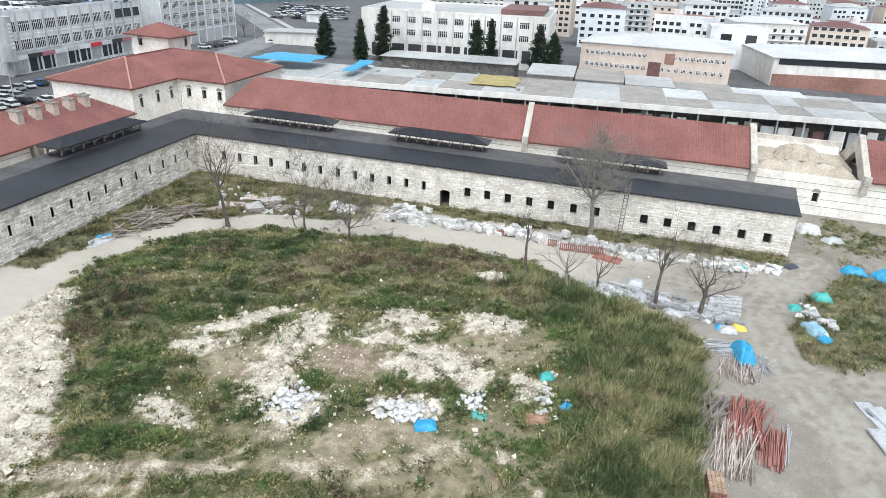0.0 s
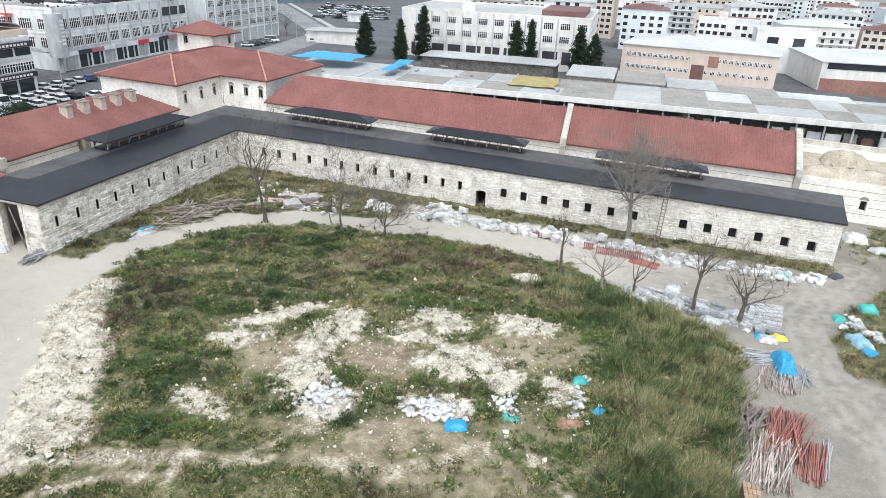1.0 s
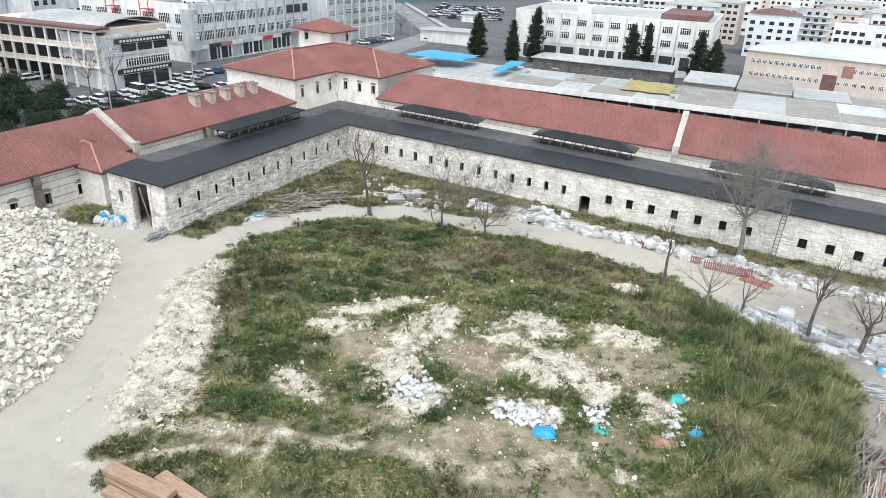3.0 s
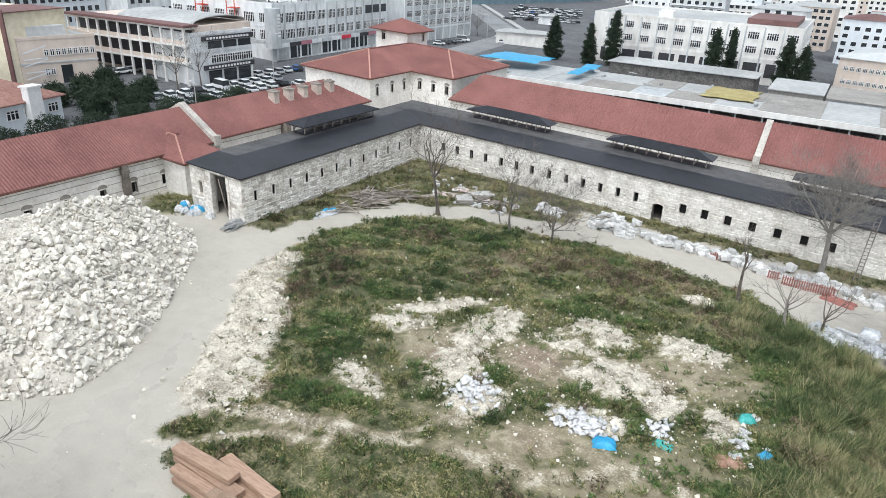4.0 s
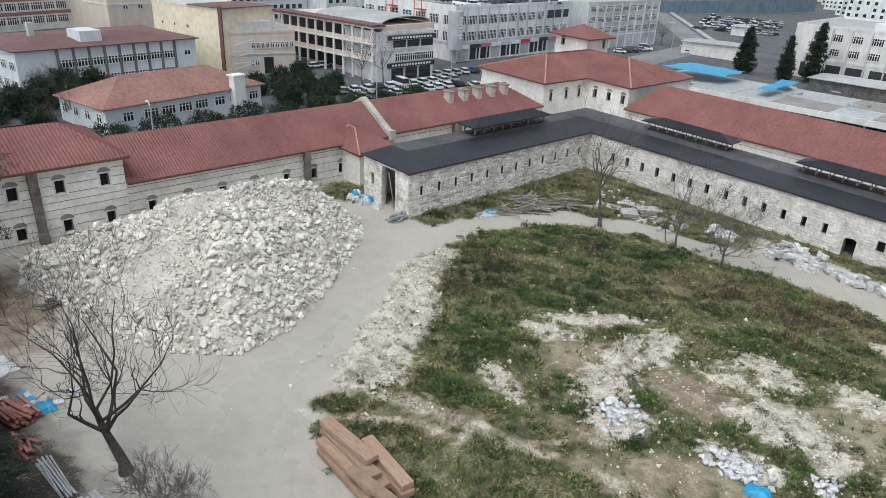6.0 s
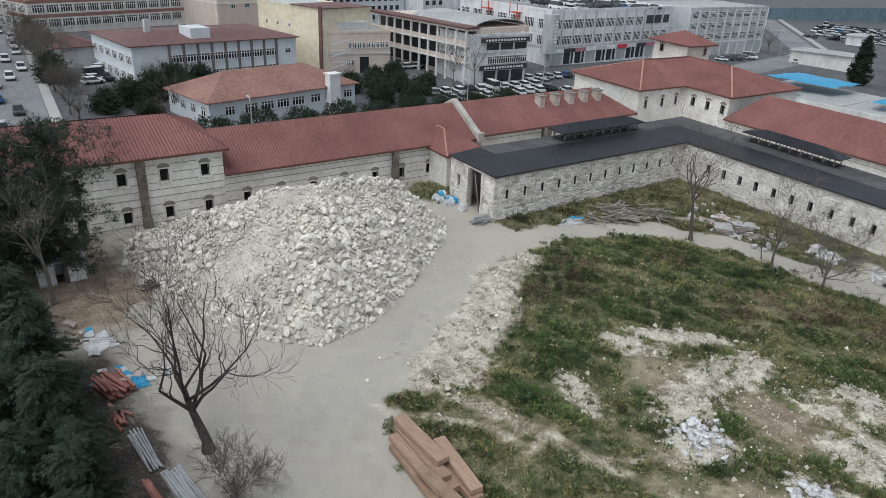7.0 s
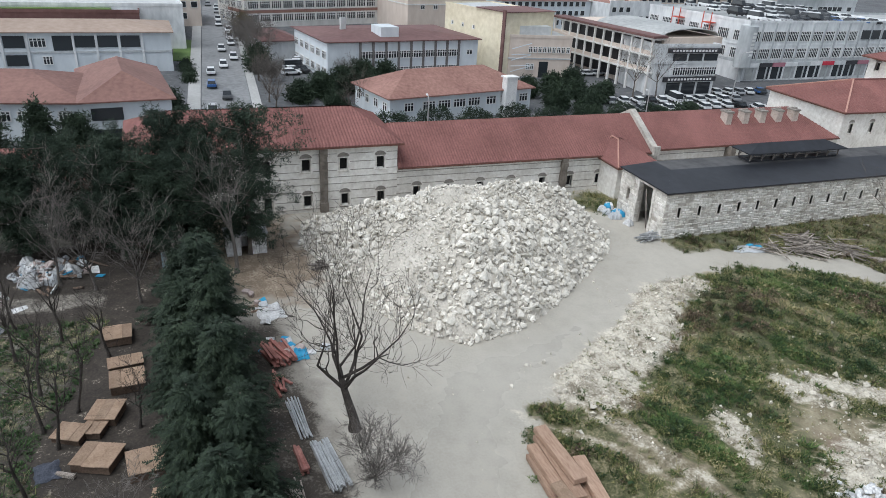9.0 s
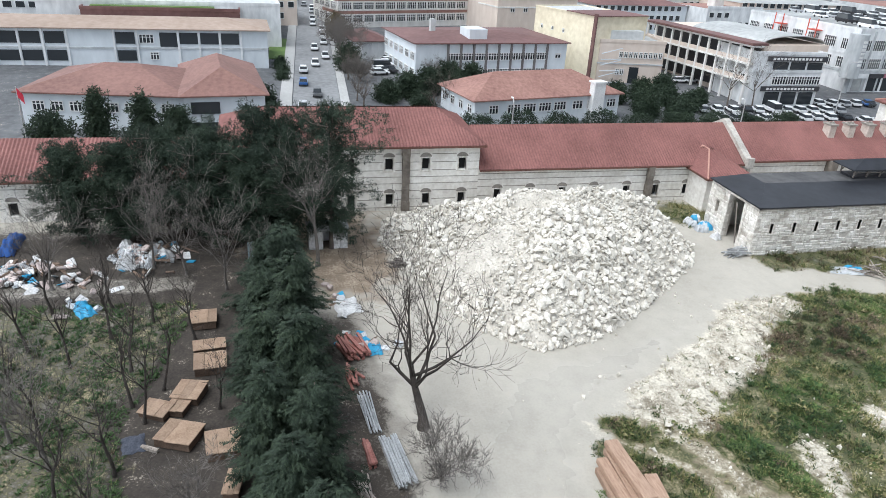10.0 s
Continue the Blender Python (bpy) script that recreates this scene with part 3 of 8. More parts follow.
# eaves boards
bm = bmesh.new()
box(bm, 0.36, LX + 0.3, -0.3, -0.1, 6.3, 6.455)
part("eaves_board", bm, M_WOODGREY, stable_e)
bm = bmesh.new()
box(bm, 0.1, 0.3, -LY - 0.3, -0.36, 6.3, 6.455)
part("eaves_board", bm, M_WOODGREY, stable_w)
def ventilator(parent_name, along, c0, c1, cross, z):
    """A long roof ventilator: timber posts and braces under a low hipped lid."""
    def P(u, v, zz):
        return (u, cross + v, zz) if along == "x" else (cross - v, u, zz)
    mid = (c0 + c1) / 2
    v = thing("roof_ventilator", *(P(mid, 0, 0)[:2]), z, "long dark louvre lantern on timber posts along the roof", "ventilator", "roof ventilators")
    bm = bmesh.new()
    a, b = P(c0, -1.1, 0), P(c1, 1.1, 0)
    box(bm, min(a[0], b[0]), max(a[0], b[0]), min(a[1], b[1]), max(a[1], b[1]), z - 0.3, z + 0.3)
    part("curb", bm, M_BLACK, v)
    n = 8
    for i in range(n + 1):
        u = c0 + (c1 - c0) * i / n
        for s in (-1, 1):
            bm = bmesh.new()
            beam(bm, P(u, s * 1.15, z + 0.2), P(u, s * 1.15, z + 1.5), 0.15)
            part("post", bm, M_WOODGREY, v)
        if i < n:
            u2 = c0 + (c1 - c0) * (i + 1) / n
            for s in (-1, 1):
                bm = bmesh.new()
                beam(bm, P(u, s * 1.17, z + 0.35), P((u * 0.6 + u2 * 0.4), s * 1.17, z + 1.4), 0.09)
                beam(bm, P(u2, s * 1.13, z + 0.85), P(u, s * 1.13, z + 0.85), 0.08)
                part("brace", bm, M_WOODGREY, v)
    e, q = 1.95, 2.2
    ends = [P(c0 - 1.1, -e, z + 1.4), P(c1 + 1.0, -e, z + 1.4), P(c1 + 1.0, e, z + 1.4), P(c0 - 1.0, e, z + 1.4)]
    tops = [P(c0 + q, 0, z + 2.5), P(c1 - q, 0, z + 2.5)]
    bm = bmesh.new()
    lo = [bm.verts.new(p) for p in ends]
    hi = [bm.verts.new((p[0], p[1], p[2] + 0.14)) for p in ends]
    t = [bm.verts.new(p) for p in tops]
    bm.faces.new(lo[::-1] if along == "x" else lo)
    for f in ((hi[0], hi[1], t[1], t[0]), (hi[1], hi[2], t[1]), (hi[2], hi[3], t[0], t[1]), (hi[3], hi[0], t[0])):
        bm.faces.new(f)
    for i in range(4):
        bm.faces.new((lo[i], lo[(i + 1) % 4], hi[(i + 1) % 4], hi[i]))
    bmesh.ops.recalc_face_normals(bm, faces=bm.faces)
    part("lid", bm, M_BLACK, v, "low hipped felt lid")


for c0, c1 in ((5.6, 20.2), (32.6, 48.0), (61.6, 77.2)):
    ventilator("e", "x", c0, c1, 10.9, 7.1)
ventilator("w", "y", -22.2, -4.4, -8.2, 7.05)


# ---------------- outer barracks ranges ----------------
def corrugated(bm, ring, pitch=0.42, lift=0.085):
    """One roof slope laid with rows of barrel tiles. ring: corners in order, the first two along the eave."""
    p = [Vector(q) for q in ring]
    u = (p[1] - p[0]).normalized()
    n = u.cross(p[2] - p[0]).normalized()
    if n.z < 0:
        n = -n
    s = n.cross(u)
    if s.z < 0:
        s = -s
    uv = [((q - p[0]).dot(u), (q - p[0]).dot(s)) for q in p]
    lo, hi = min(a for a, _ in uv), max(a for a, _ in uv)
    k = max(2, int((hi - lo) / (pitch / 2)))
    prev = None
    for i in range(k + 1):
        c = lo + (hi - lo) * i / k
        c = min(max(c, lo + 1e-4), hi - 1e-4)
        cut = []
        for (a0, b0), (a1, b1) in zip(uv, uv[1:] + uv[:1]):
            if (a0 - c) * (a1 - c) <= 0 and abs(a1 - a0) > 1e-6:
                cut.append(b0 + (b1 - b0) * (c - a0) / (a1 - a0))
        if not cut:
            continue
        up = n * (lift if i % 2 else 0.0)
        now = [bm.verts.new(p[0] + u * c + s * b + up) for b in (min(cut), max(cut))]
        if prev:
            bm.faces.new((prev[0], now[0], now[1], prev[1]))
        prev = now


def tile_roof(parent, slopes, label="red clay barrel-tile roof slope"):
    for ring in slopes:
        bm = bmesh.new()
        corrugated(bm, ring)
        r = part("roof_slope", bm, M_TILE, parent, label)
        # dark board and gutter under the eave
        a, b = Vector(ring[0]), Vector(ring[1])
        bm = bmesh.new()
        beam(bm, a - Vector((0, 0, 0.12)), b - Vector((0, 0, 0.12)), 0.16, 0.24)
        part("eaves_board", bm, M_EAVE, r)
        bm = bmesh.new()
        ps = [Vector(q) - Vector((0, 0, 0.16)) for q in ring]
        bm.faces.new([bm.verts.new(q) for q in ps])
        part("boarding", bm, M_EAVE, r)


M_CHIM = two_scale("weathered_chimney_render", (0.40, 0.33, 0.28), (0.62, 0.55, 0.49), 0.5, 3)
M_HIP = two_scale("mortared_hip_tile", (0.34, 0.17, 0.13), (0.48, 0.28, 0.23), 0.5, 4)
M_EAVE = two_scale("eaves_timber", (0.10, 0.045, 0.035), (0.17, 0.075, 0.055), 0.5, 5)
M_PLASTER_BAND = two_scale("grey_mortar_course", (0.20, 0.18, 0.155), (0.36, 0.335, 0.295), 0.4, 3)
M_GREYSTONE = two_scale("grey_arch_stone", (0.20, 0.182, 0.16), (0.33, 0.305, 0.27), 0.5, 4)
M_PIPE = two_scale("stained_buttress", (0.10, 0.085, 0.07), (0.24, 0.21, 0.18), 0.3, 2)


def barrack_window(axis, at, c, z0, z1, w, parent, out):
    """An upright window: stone frame, blind arch above, dark opening with a bar cross."""
    def B(bm, a, b, d0, d1, lo, hi):
        d0, d1 = sorted((at + out * d0, at + out * d1))
        if axis == "x":
            box(bm, a, b, d0, d1, lo, hi)
        else:
            box(bm, d0, d1, a, b, lo, hi)
    bm = bmesh.new()
    B(bm, c - w / 2 - 0.16, c - w / 2, 0.06, -0.3, z0 - 0.1, z1 + 0.14)
    B(bm, c + w / 2, c + w / 2 + 0.16, 0.06, -0.3, z0 - 0.1, z1 + 0.14)
    B(bm, c - w / 2, c + w / 2, 0.06, -0.3, z1, z1 + 0.14)
    B(bm, c - w / 2 - 0.24, c + w / 2 + 0.24, 0.12, -0.3, z0 - 0.22, z0 - 0.1)
    f = part("window", bm, M_STONE, parent, "stone-framed window with a blind arch")
    n, r, bm = 9, w / 2 + 0.28, bmesh.new()
    ring = [(c + r * math.cos(math.pi * i / n), z1 + 0.18 + 0.72 * r * math.sin(math.pi * i / n)) for i in range(n + 1)]
    for d in (0.05,):
        lo = [bm.verts.new((u, at - out * 0.05, z) if axis == "x" else (at - out * 0.05, u, z)) for u, z in ring]
        hi = [bm.verts.new((u, at + out * d, z) if axis == "x" else (at + out * d, u, z)) for u, z in ring]
        bm.faces.new(hi)
        for i in range(n):
            bm.faces.new((lo[i], lo[i + 1], hi[i + 1], hi[i]))
        bmesh.ops.recalc_face_normals(bm, faces=bm.faces)
    part("blind_arch", bm, M_GREYSTONE, f, "grey stone lunette")
    bm = bmesh.new()
    B(bm, c - w / 2, c + w / 2, -0.5, -0.55, z0 - 0.1, z1)
    part("dark_panel", bm, M_DARK, f)


def range_walls(parent, axis, at, out, u0, u1, z1, windows, depth, z0=-0.8, bands=()):
    """Front wall with windows, string courses, back and end walls of one range."""
    ops = [(c - w / 2, c + w / 2, lo, hi) for c, lo, hi, w in windows]
    part("front_wall", wall_bm(axis, at, -out * 0.7, u0, u1, z0, z1, ops), M_PLASTER, parent)
    part("back_wall", wall_bm(axis, at - out * depth, out * 0.7, u0, u1, z0, z1), M_PLASTER, parent)
    other = "y" if axis == "x" else "x"
    for u, th in ((u0, 0.6), (u1, -0.6)):
        a, b = sorted((at - out * 0.702, at - out * (depth - 0.702)))
        part("end_wall", wall_bm(other, u, th, a, b, z0, z1), M_PLASTER, parent)
    for z in bands:
        free = [o for o in ops if o[2] - 0.3 < z < o[3] + 0.9]
        for a, b, lo, hi in cells(u0, u1, z, z + 0.075, [(o[0] - 0.34, o[1] + 0.34, z - 1, z + 1) for o in free]):
            bm = bmesh.new()
            d0, d1 = sorted((at + out * 0.035, at - out * 0.1))
            box(bm, *((a, b, d0, d1) if axis == "x" else (d0, d1, a, b)), lo, hi)
            part("string_course", bm, M_PLASTER_BAND, parent)
    for c, lo, hi, w in windows:
        barrack_window(axis, at, c, lo, hi, w, parent, out)


D = 13.0
XR = XW - D / 2
west_s = thing("barracks_range", XW - 6, -52, 0, "pale rendered single-storey barracks range with red tile roof", "building")
low_w = [(y, 0.85, 2.5, 0.95) for y in (-70.0, -65.2, -60.4, -55.5, -50.3, -45.6, -40.5)]
range_walls(west_s, "y", XW, 1, -72.9, -31.4, 5.5, low_w, D, bands=(0.5, 1.6, 2.9, 3.9, 4.7))
tile_roof(west_s, [[(XW + 0.6, -72.9, 5.5), (XW + 0.6, -31.4, 5.55), (XR, -31.4, 9.75), (XR, -72.9, 9.1)],
                   [(XW - D - 0.6, -31.4, 5.55), (XW - D - 0.6, -72.9, 5.5), (XR, -72.9, 9.1), (XR, -31.4, 9.75)]])
west_n = thing("barracks_range", XW - 6, -11, 0, "pale rendered barracks range with red roof and five chimneys", "building")
range_walls(west_n, "y", XW, 1, -30.6, 9.0, 5.95, [], D, bands=(3.9, 4.9))
tile_roof(west_n, [[(XW + 0.6, -30.6, 5.95), (XW + 0.6, 8.9, 6.2), (XR, 2.8, 10.0), (XR, -30.6, 9.75)],
                   [(XW - D - 0.6, 8.9, 6.2), (XW - D - 0.6, -30.6, 5.95), (XR, -30.6, 9.75), (XR, 2.8, 10.0)]])
bm = bmesh.new()
box(bm, XW + 0.02, XW + 1.4, -16.3, -15.2, 3.6, 5.9)
part("door_box", bm, M_PIPE, west_n, "dark boxed roof door")


def parapet(parent, axis, u, eave, mid, zs, th=1.05):
    """A stone gable coping that climbs over the roof from eave to ridge to eave."""
    bm = bmesh.new()
    (e0, ze), (m0, zm) = (eave, zs[0]), (mid, zs[1])
    far = 2 * m0 - e0
    prof = [(e0, ze), (m0, zm), (far, ze)]
    for (a, za), (b, zb) in zip(prof, prof[1:]):
        ring = [(u - th / 2, a), (u + th / 2, a), (u + th / 2, b), (u - th / 2, b)]
        if axis == "y":
            ring = [(q, p) for p, q in ring]
        slab(bm, ring, [za - 2.5, za - 2.5, zb - 2.5, zb - 2.5], [za + 0.55, za + 0.55, zb + 0.55, zb + 0.55])
    part("gable_coping", bm, M_COPING, parent, "raised pale stone gable coping")
    bm = bmesh.new()
    d = 0.5 if e0 > m0 else -0.5
    if axis == "y":
        box(bm, min(e0, e0 + d), max(e0, e0 + d), u - 0.55, u + 0.55, ze - 0.6, ze + 0.9)
    else:
        box(bm, u - 0.55, u + 0.55, min(e0, e0 + d), max(e0, e0 + d), ze - 0.6, ze + 0.9)
    part("kneeler", bm, M_COPING, parent)


parapet(west_s, "y", -31.0, XW + 0.7, XR, (5.7, 9.9))
for i in range(5):
    y = -13.5 + 3.75 * i
    ch = thing("chimney", -22.0, y, 7.4, "squat rendered chimney on the red roof", "chimney", "chimneys on the roof")
    bm = bmesh.new()
    box(bm, -22.75, -21.25, y - 0.6, y + 0.6, 6.6, 10.1)
    part("shaft", bm, M_CHIM, ch)
    bm = bmesh.new()
    box(bm, -22.9, -21.1, y - 0.75, y + 0.75, 10.102, 10.35)
    part("cap", bm, M_GREYSTONE, ch)
    for s in (-0.35, 0.35):
        bm = bmesh.new()
        box(bm, -22.2, -21.8, y + s - 0.15, y + s + 0.15, 10.352, 10.6)
        part("pot", bm, M_GREYSTONE, ch)

# porch beside the stable's end
porch = thing("porch", -15.8, -37.5, 0, "small rendered porch block with hipped red tile roof", "building")
bm = bmesh.new()
box(bm, XW, -13.4, -40.4, -33.2, -0.5, 5.0)
part("wall", bm, M_PLASTER, porch)
tile_roof(porch, [[(-12.8, -40.9, 5.15), (-12.8, -32.8, 5.15), (-18.8, -36.2, 7.4), (-18.8, -37.2, 7.4)], [(-20.0, -41.0, 5.25), (-12.8, -40.9, 5.15), (-18.8, -37.2, 7.4), (-20, -37.2, 7.4)],
                  [(-12.8, -32.8, 5.15), (-20.0, -32.8, 5.25), (-20, -36.2, 7.4), (-18.8, -36.2, 7.4)]])
for a, b in (((-12.8, -40.9, 5.25), (-18.8, -37.2, 7.5)), ((-20.4, -37.2, 7.5), (-20.4, -41, 5.4)), ((-18.8, -37.2, 7.5), (-20.6, -37.2, 7.5))):
    bm = bmesh.new()
    beam(bm, a, b, 0.22, 0.14)
    part("hip_tiles", bm, M_HIP, porch)

west_t = thing("barracks_block", XW - 6, -89, 0, "two-storey pale rendered barracks block with red tile roof", "building")
tall_w = [(y, 5.55, 7.15, 1.0) for y in (-75.3, -80.25, -85.1, -90.0, -95.0, -100.0)] + [(y, 0.75, 2.3, 0.95) for y in (-75.2, -80.1, -85.0, -90.0, -95.0, -100.0)]
range_walls(west_t, "y", XW + 0.25, 1, -105, -72.95, 8.75, tall_w, D, bands=(0.4, 1.5, 2.7, 3.7, 4.6, 5.5, 6.6, 7.7))
tile_roof(west_t, [[(XW + 0.95, -106, 8.75), (XW + 0.95, -72.3, 8.95), (XR, -77.6, 11.95), (XR, -100.5, 11.95)],
                   [(XW - D - 0.7, -72.3, 8.95), (XW - D - 0.7, -106, 8.75), (XR, -100.5, 11.95), (XR, -77.6, 11.95)],
                   [(XW + 0.95, -72.3, 8.95), (XW - D - 0.7, -72.3, 8.95), (XR, -77.6, 11.95)],
                   [(XW - D - 0.7, -106, 8.75), (XW + 0.95, -106, 8.75), (XR, -100.5, 11.95)]])
for y, z in ((-82.9, 8.6), (-46.95, 5.4)):
    bm = bmesh.new()
    rough_pier(bm, XW + 0.2, XW + 0.66, y - 0.45, y + 0.45, -0.5, z, 0.6, 0.1, int(-y))
    part("buttress", bm, M_PIPE, west_t if z > 8 else west_s, "dark stained wall buttress")
west_l = thing("barracks_range", XW - 6, -122, 0, "low rendered barracks range with red tile roof", "building")
range_walls(west_l, "y", XW, 1, -150, -105.1, 5.1, [(y, 0.8, 2.4, 0.95) for y in (-128.8, -122, -116, -135)], D, bands=(1.6, 2.9, 4.0))
tile_roof(west_l, [[(XW + 0.6, -150, 5.1), (XW + 0.6, -105.1, 5.2), (XR, -105.1, 8.0), (XR, -150, 7.8)],
                   [(XW - D - 0.6, -105.1, 5.2), (XW - D - 0.6, -150, 5.1), (XR, -150, 7.8), (XR, -105.1, 8.0)]])

# long range behind the east stable
YR = 30.0
DE = 2 * (YR - YL)
east_a = thing("barracks_range", 23, YL + 6, 0, "long pale rendered range with red tile roof", "building")
range_walls(east_a, "x", YL, -1, -7.4, 53.4, 6.5, [], DE, z0=-3, bands=(4.4, 5.4))
tile_roof(east_a, [[(-7.4, YL - 0.7, 6.45), (53.4, YL - 0.7, 6.9), (53.4, YR, 12.0), (-3.4, YR, 11.1)],
                   [(53.4, YR + 7.4, 6.9), (-7.4, YR + 7.4, 6.45), (-3.4, YR, 11.1), (53.4, YR, 12.0)]])
east_b = thing("barracks_range", 74, YL + 6, 0, "long pale rendered range with red tile roof", "building")
range_walls(east_b, "x", YL, -1, 54.2, 93.6, 6.7, [], DE, z0=-3, bands=(4.4, 5.5))
tile_roof(east_b, [[(54.2, YL - 0.7, 6.75), (93.6, YL - 0.7, 7.1), (93.6, YR, 12.9), (54.2, YR, 12.2)],
                   [(93.6, YR + 7.4, 7.1), (54.2, YR + 7.4, 6.75), (54.2, YR, 12.2), (93.6, YR, 12.9)]])
parapet(east_a, "x", 53.8, YL - 0.8, YR, (6.9, 12.2))
parapet(east_b, "x", 94.0, YL - 0.8, YR, (7.2, 13.0))
# roofless bay and the range beyond it
M_SPOILSOIL = two_scale("earth_and_rubble", (0.27, 0.23, 0.175), (0.52, 0.47, 0.39), 0.4, 3, bump=0.8)
ruin = thing("ruined_bay", 103, YL + 6, 0, "roofless barracks bay with bare stone walls and earth", "building")
range_walls(ruin, "x", YL, -1, 94.4, 160, 7.0, [(105.1, 2.35, 4.0, 1.0), (120, 2.35, 4.0, 1.0)], DE, z0=-3.5, bands=(1.6, 2.9, 4.4, 5.6))


def mound(name, x0, x1, y0, y1, z0, up, label, seed, power=2.0, steps=(26, 12)):
    """A rounded, uneven bank of earth over a rectangle, closed underneath."""
    bm = bmesh.new()
    grid = []
    for j in range(steps[1] + 1):
        row = []
        for i in range(steps[0] + 1):
            u, v = 2 * i / steps[0] - 1, 2 * j / steps[1] - 1
            x, y = x0 + (x1 - x0) * (u + 1) / 2, y0 + (y1 - y0) * (v + 1) / 2
            h = max(0.0, 1 - abs(u) ** 6) * max(0.0, 1 - abs(v) ** power) if power < 3 else max(0.0, 1 - u * u - v * v) ** 0.6
            h = h * up * (1 + 0.12 * float(waves(np.array([x]), np.array([y]), 2.5, seed)[0]))
            row.append(bm.verts.new((x, y, z0 + h)))
        grid.append(row)
    for r0, r1 in zip(grid, grid[1:]):
        for i in range(steps[0]):
            bm.faces.new((r0[i], r0[i + 1], r1[i + 1], r1[i]))
    part(name, bm, M_SPOILSOIL, ruin, label)


mound("wall_core", 94.4, 111.4, YL + 0.1, YL + 5.2, 6.9, 1.7, "rounded bank of earth over the wall top", 51)
bm = bmesh.new()
slab(bm, [(94.4, YL + 4.402), (111.4, YL + 4.402), (111.4, YR + 6.4), (94.4, YR + 6.4)], [5.0] * 4, [7.6, 7.6, 8.6, 8.6])
part("earth_fill", bm, M_SPOILSOIL, ruin, "brown earth and rubble fill")
bm = bmesh.new()
box(bm, 94.4, 111.4, YR + 6.402, YR + 7.4, 5.0, 10.6)
part("rear_wall", bm, M_JOINT, ruin)
mound("vault", 98.8, 107.2, YR - 1.0, YR + 5.0, 8.0, 2.3, "broken rounded vault under earth", 52, 4.0, (22, 18))
for z in (8.2, 9.2):
    bm = bmesh.new()
    box(bm, 95, 111, YR + 5.4 + 0.3 * (z - 8.2), YR + 6.398, z - 0.5, z + 0.496)
    part("rear_ledge", bm, M_PLASTER, ruin)
parapet(ruin, "x", 112.2, YL - 0.8, YR, (7.3, 13.2))
tile_roof(ruin, [[(112.8, YL - 0.7, 7.2), (160, YL - 0.7, 7.6), (160, YR, 13.4), (112.8, YR, 13.0)], [(160, YR + 7.4, 7.6), (112.8, YR + 7.4, 7.2), (112.8, YR, 13.0), (160, YR, 13.4)]])

# corner pavilion with its lookout
pav = thing("corner_pavilion", -22, 30, 0, "two-storey rendered corner pavilion with hipped red roof", "building")
pw = [(11.6, 6.7, 8.5, 0.85), (16.8, 6.7, 8.5, 0.85), (21.3, 6.7, 8.5, 0.85)]
ops = [(c - w / 2, c + w / 2, lo, hi) for c, lo, hi, w in pw]
part("wall", wall_bm("y", XW, -0.7, 9.2, 23.6, -0.5, 10.5, ops), M_PLASTER, pav)
for c, lo, hi, w in pw:
    barrack_window("y", XW, c, lo, hi, w, pav, 1)
pe = [(-15.4, 6.9, 8.7, 0.85), (-12.0, 6.9, 8.7, 0.85), (-8.6, 6.9, 8.7, 0.85)]
ops = [(c - w / 2, c + w / 2, lo, hi) for c, lo, hi, w in pe]
part("wall", wall_bm("x", 23.6, 0.7, XW - 0.7, -7.4, -0.5, 10.5, ops), M_PLASTER, pav)
for c, lo, hi, w in pe:
    barrack_window("x", 23.6, c, lo, hi, w, pav, -1)
for axis, at, th, a, b in (("x", 9.2, 0.7, -35.0, XW - 0.701), ("y", -35.0, 0.7, 9.901, 49.0), ("y", -7.4, -0.7, 24.301, 49.0), ("x", 49.0, 0.7, -35.0, -7.4)):
    part("wall", wall_bm(axis, at, th, a, b, -0.5, 10.5), M_PLASTER, pav)
E0, RZ = 10.6, 14.1
tile_roof(pav, [[(-17.4, 8.5, E0), (-17.4, 23.0, E0), (-26.5, 36, RZ), (-26.5, 20, RZ)], [(-35.6, 8.5, E0), (-17.4, 8.5, E0), (-26.5, 20, RZ)], [(-35.6, 49.6, E0), (-35.6, 8.5, E0), (-26.5, 20, RZ), (-26.5, 36, RZ)],
                [(-17.4, 23.0, E0), (-6.8, 23.0, E0), (-16, 36, RZ), (-26.5, 36, RZ)], [(-6.8, 23.0, E0), (-6.8, 49.6, E0), (-16, 36, RZ)], [(-6.8, 49.6, E0), (-35.6, 49.6, E0), (-26.5, 36, RZ), (-16, 36, RZ)]])
for a, b in (((-17.4, 8.5), (-26.5, 20)), ((-35.6, 8.5), (-26.5, 20)), ((-6.8, 23.0), (-16, 36)), ((-6.8, 49.6), (-16, 36))):
    bm = bmesh.new()
    beam(bm, (*a, E0 + 0.12), (*b, RZ + 0.14), 0.3, 0.2)
    part("hip_tiles", bm, M_HIP, pav)
for a, b in (((-26.5, 20), (-26.5, 36)), ((-26.5, 36), (-16, 36))):
    bm = bmesh.new()
    beam(bm, (*a, RZ + 0.12), (*b, RZ + 0.12), 0.32, 0.2)
    part("ridge_tiles", bm, M_TILE, pav)
look_out = thing("lookout_tower", -33.5, 43, 10, "square rendered lookout tower with pyramid red roof", "tower")
tx0, tx1, ty0, ty1, te = -38.2, -29.0, 38.6, 47.4, 16.1
wy = [(tx0 + 2.2, 13.6, 15.2, 0.95)]
wx = [(ty1 - 2.0, 13.6, 15.2, 0.95)]
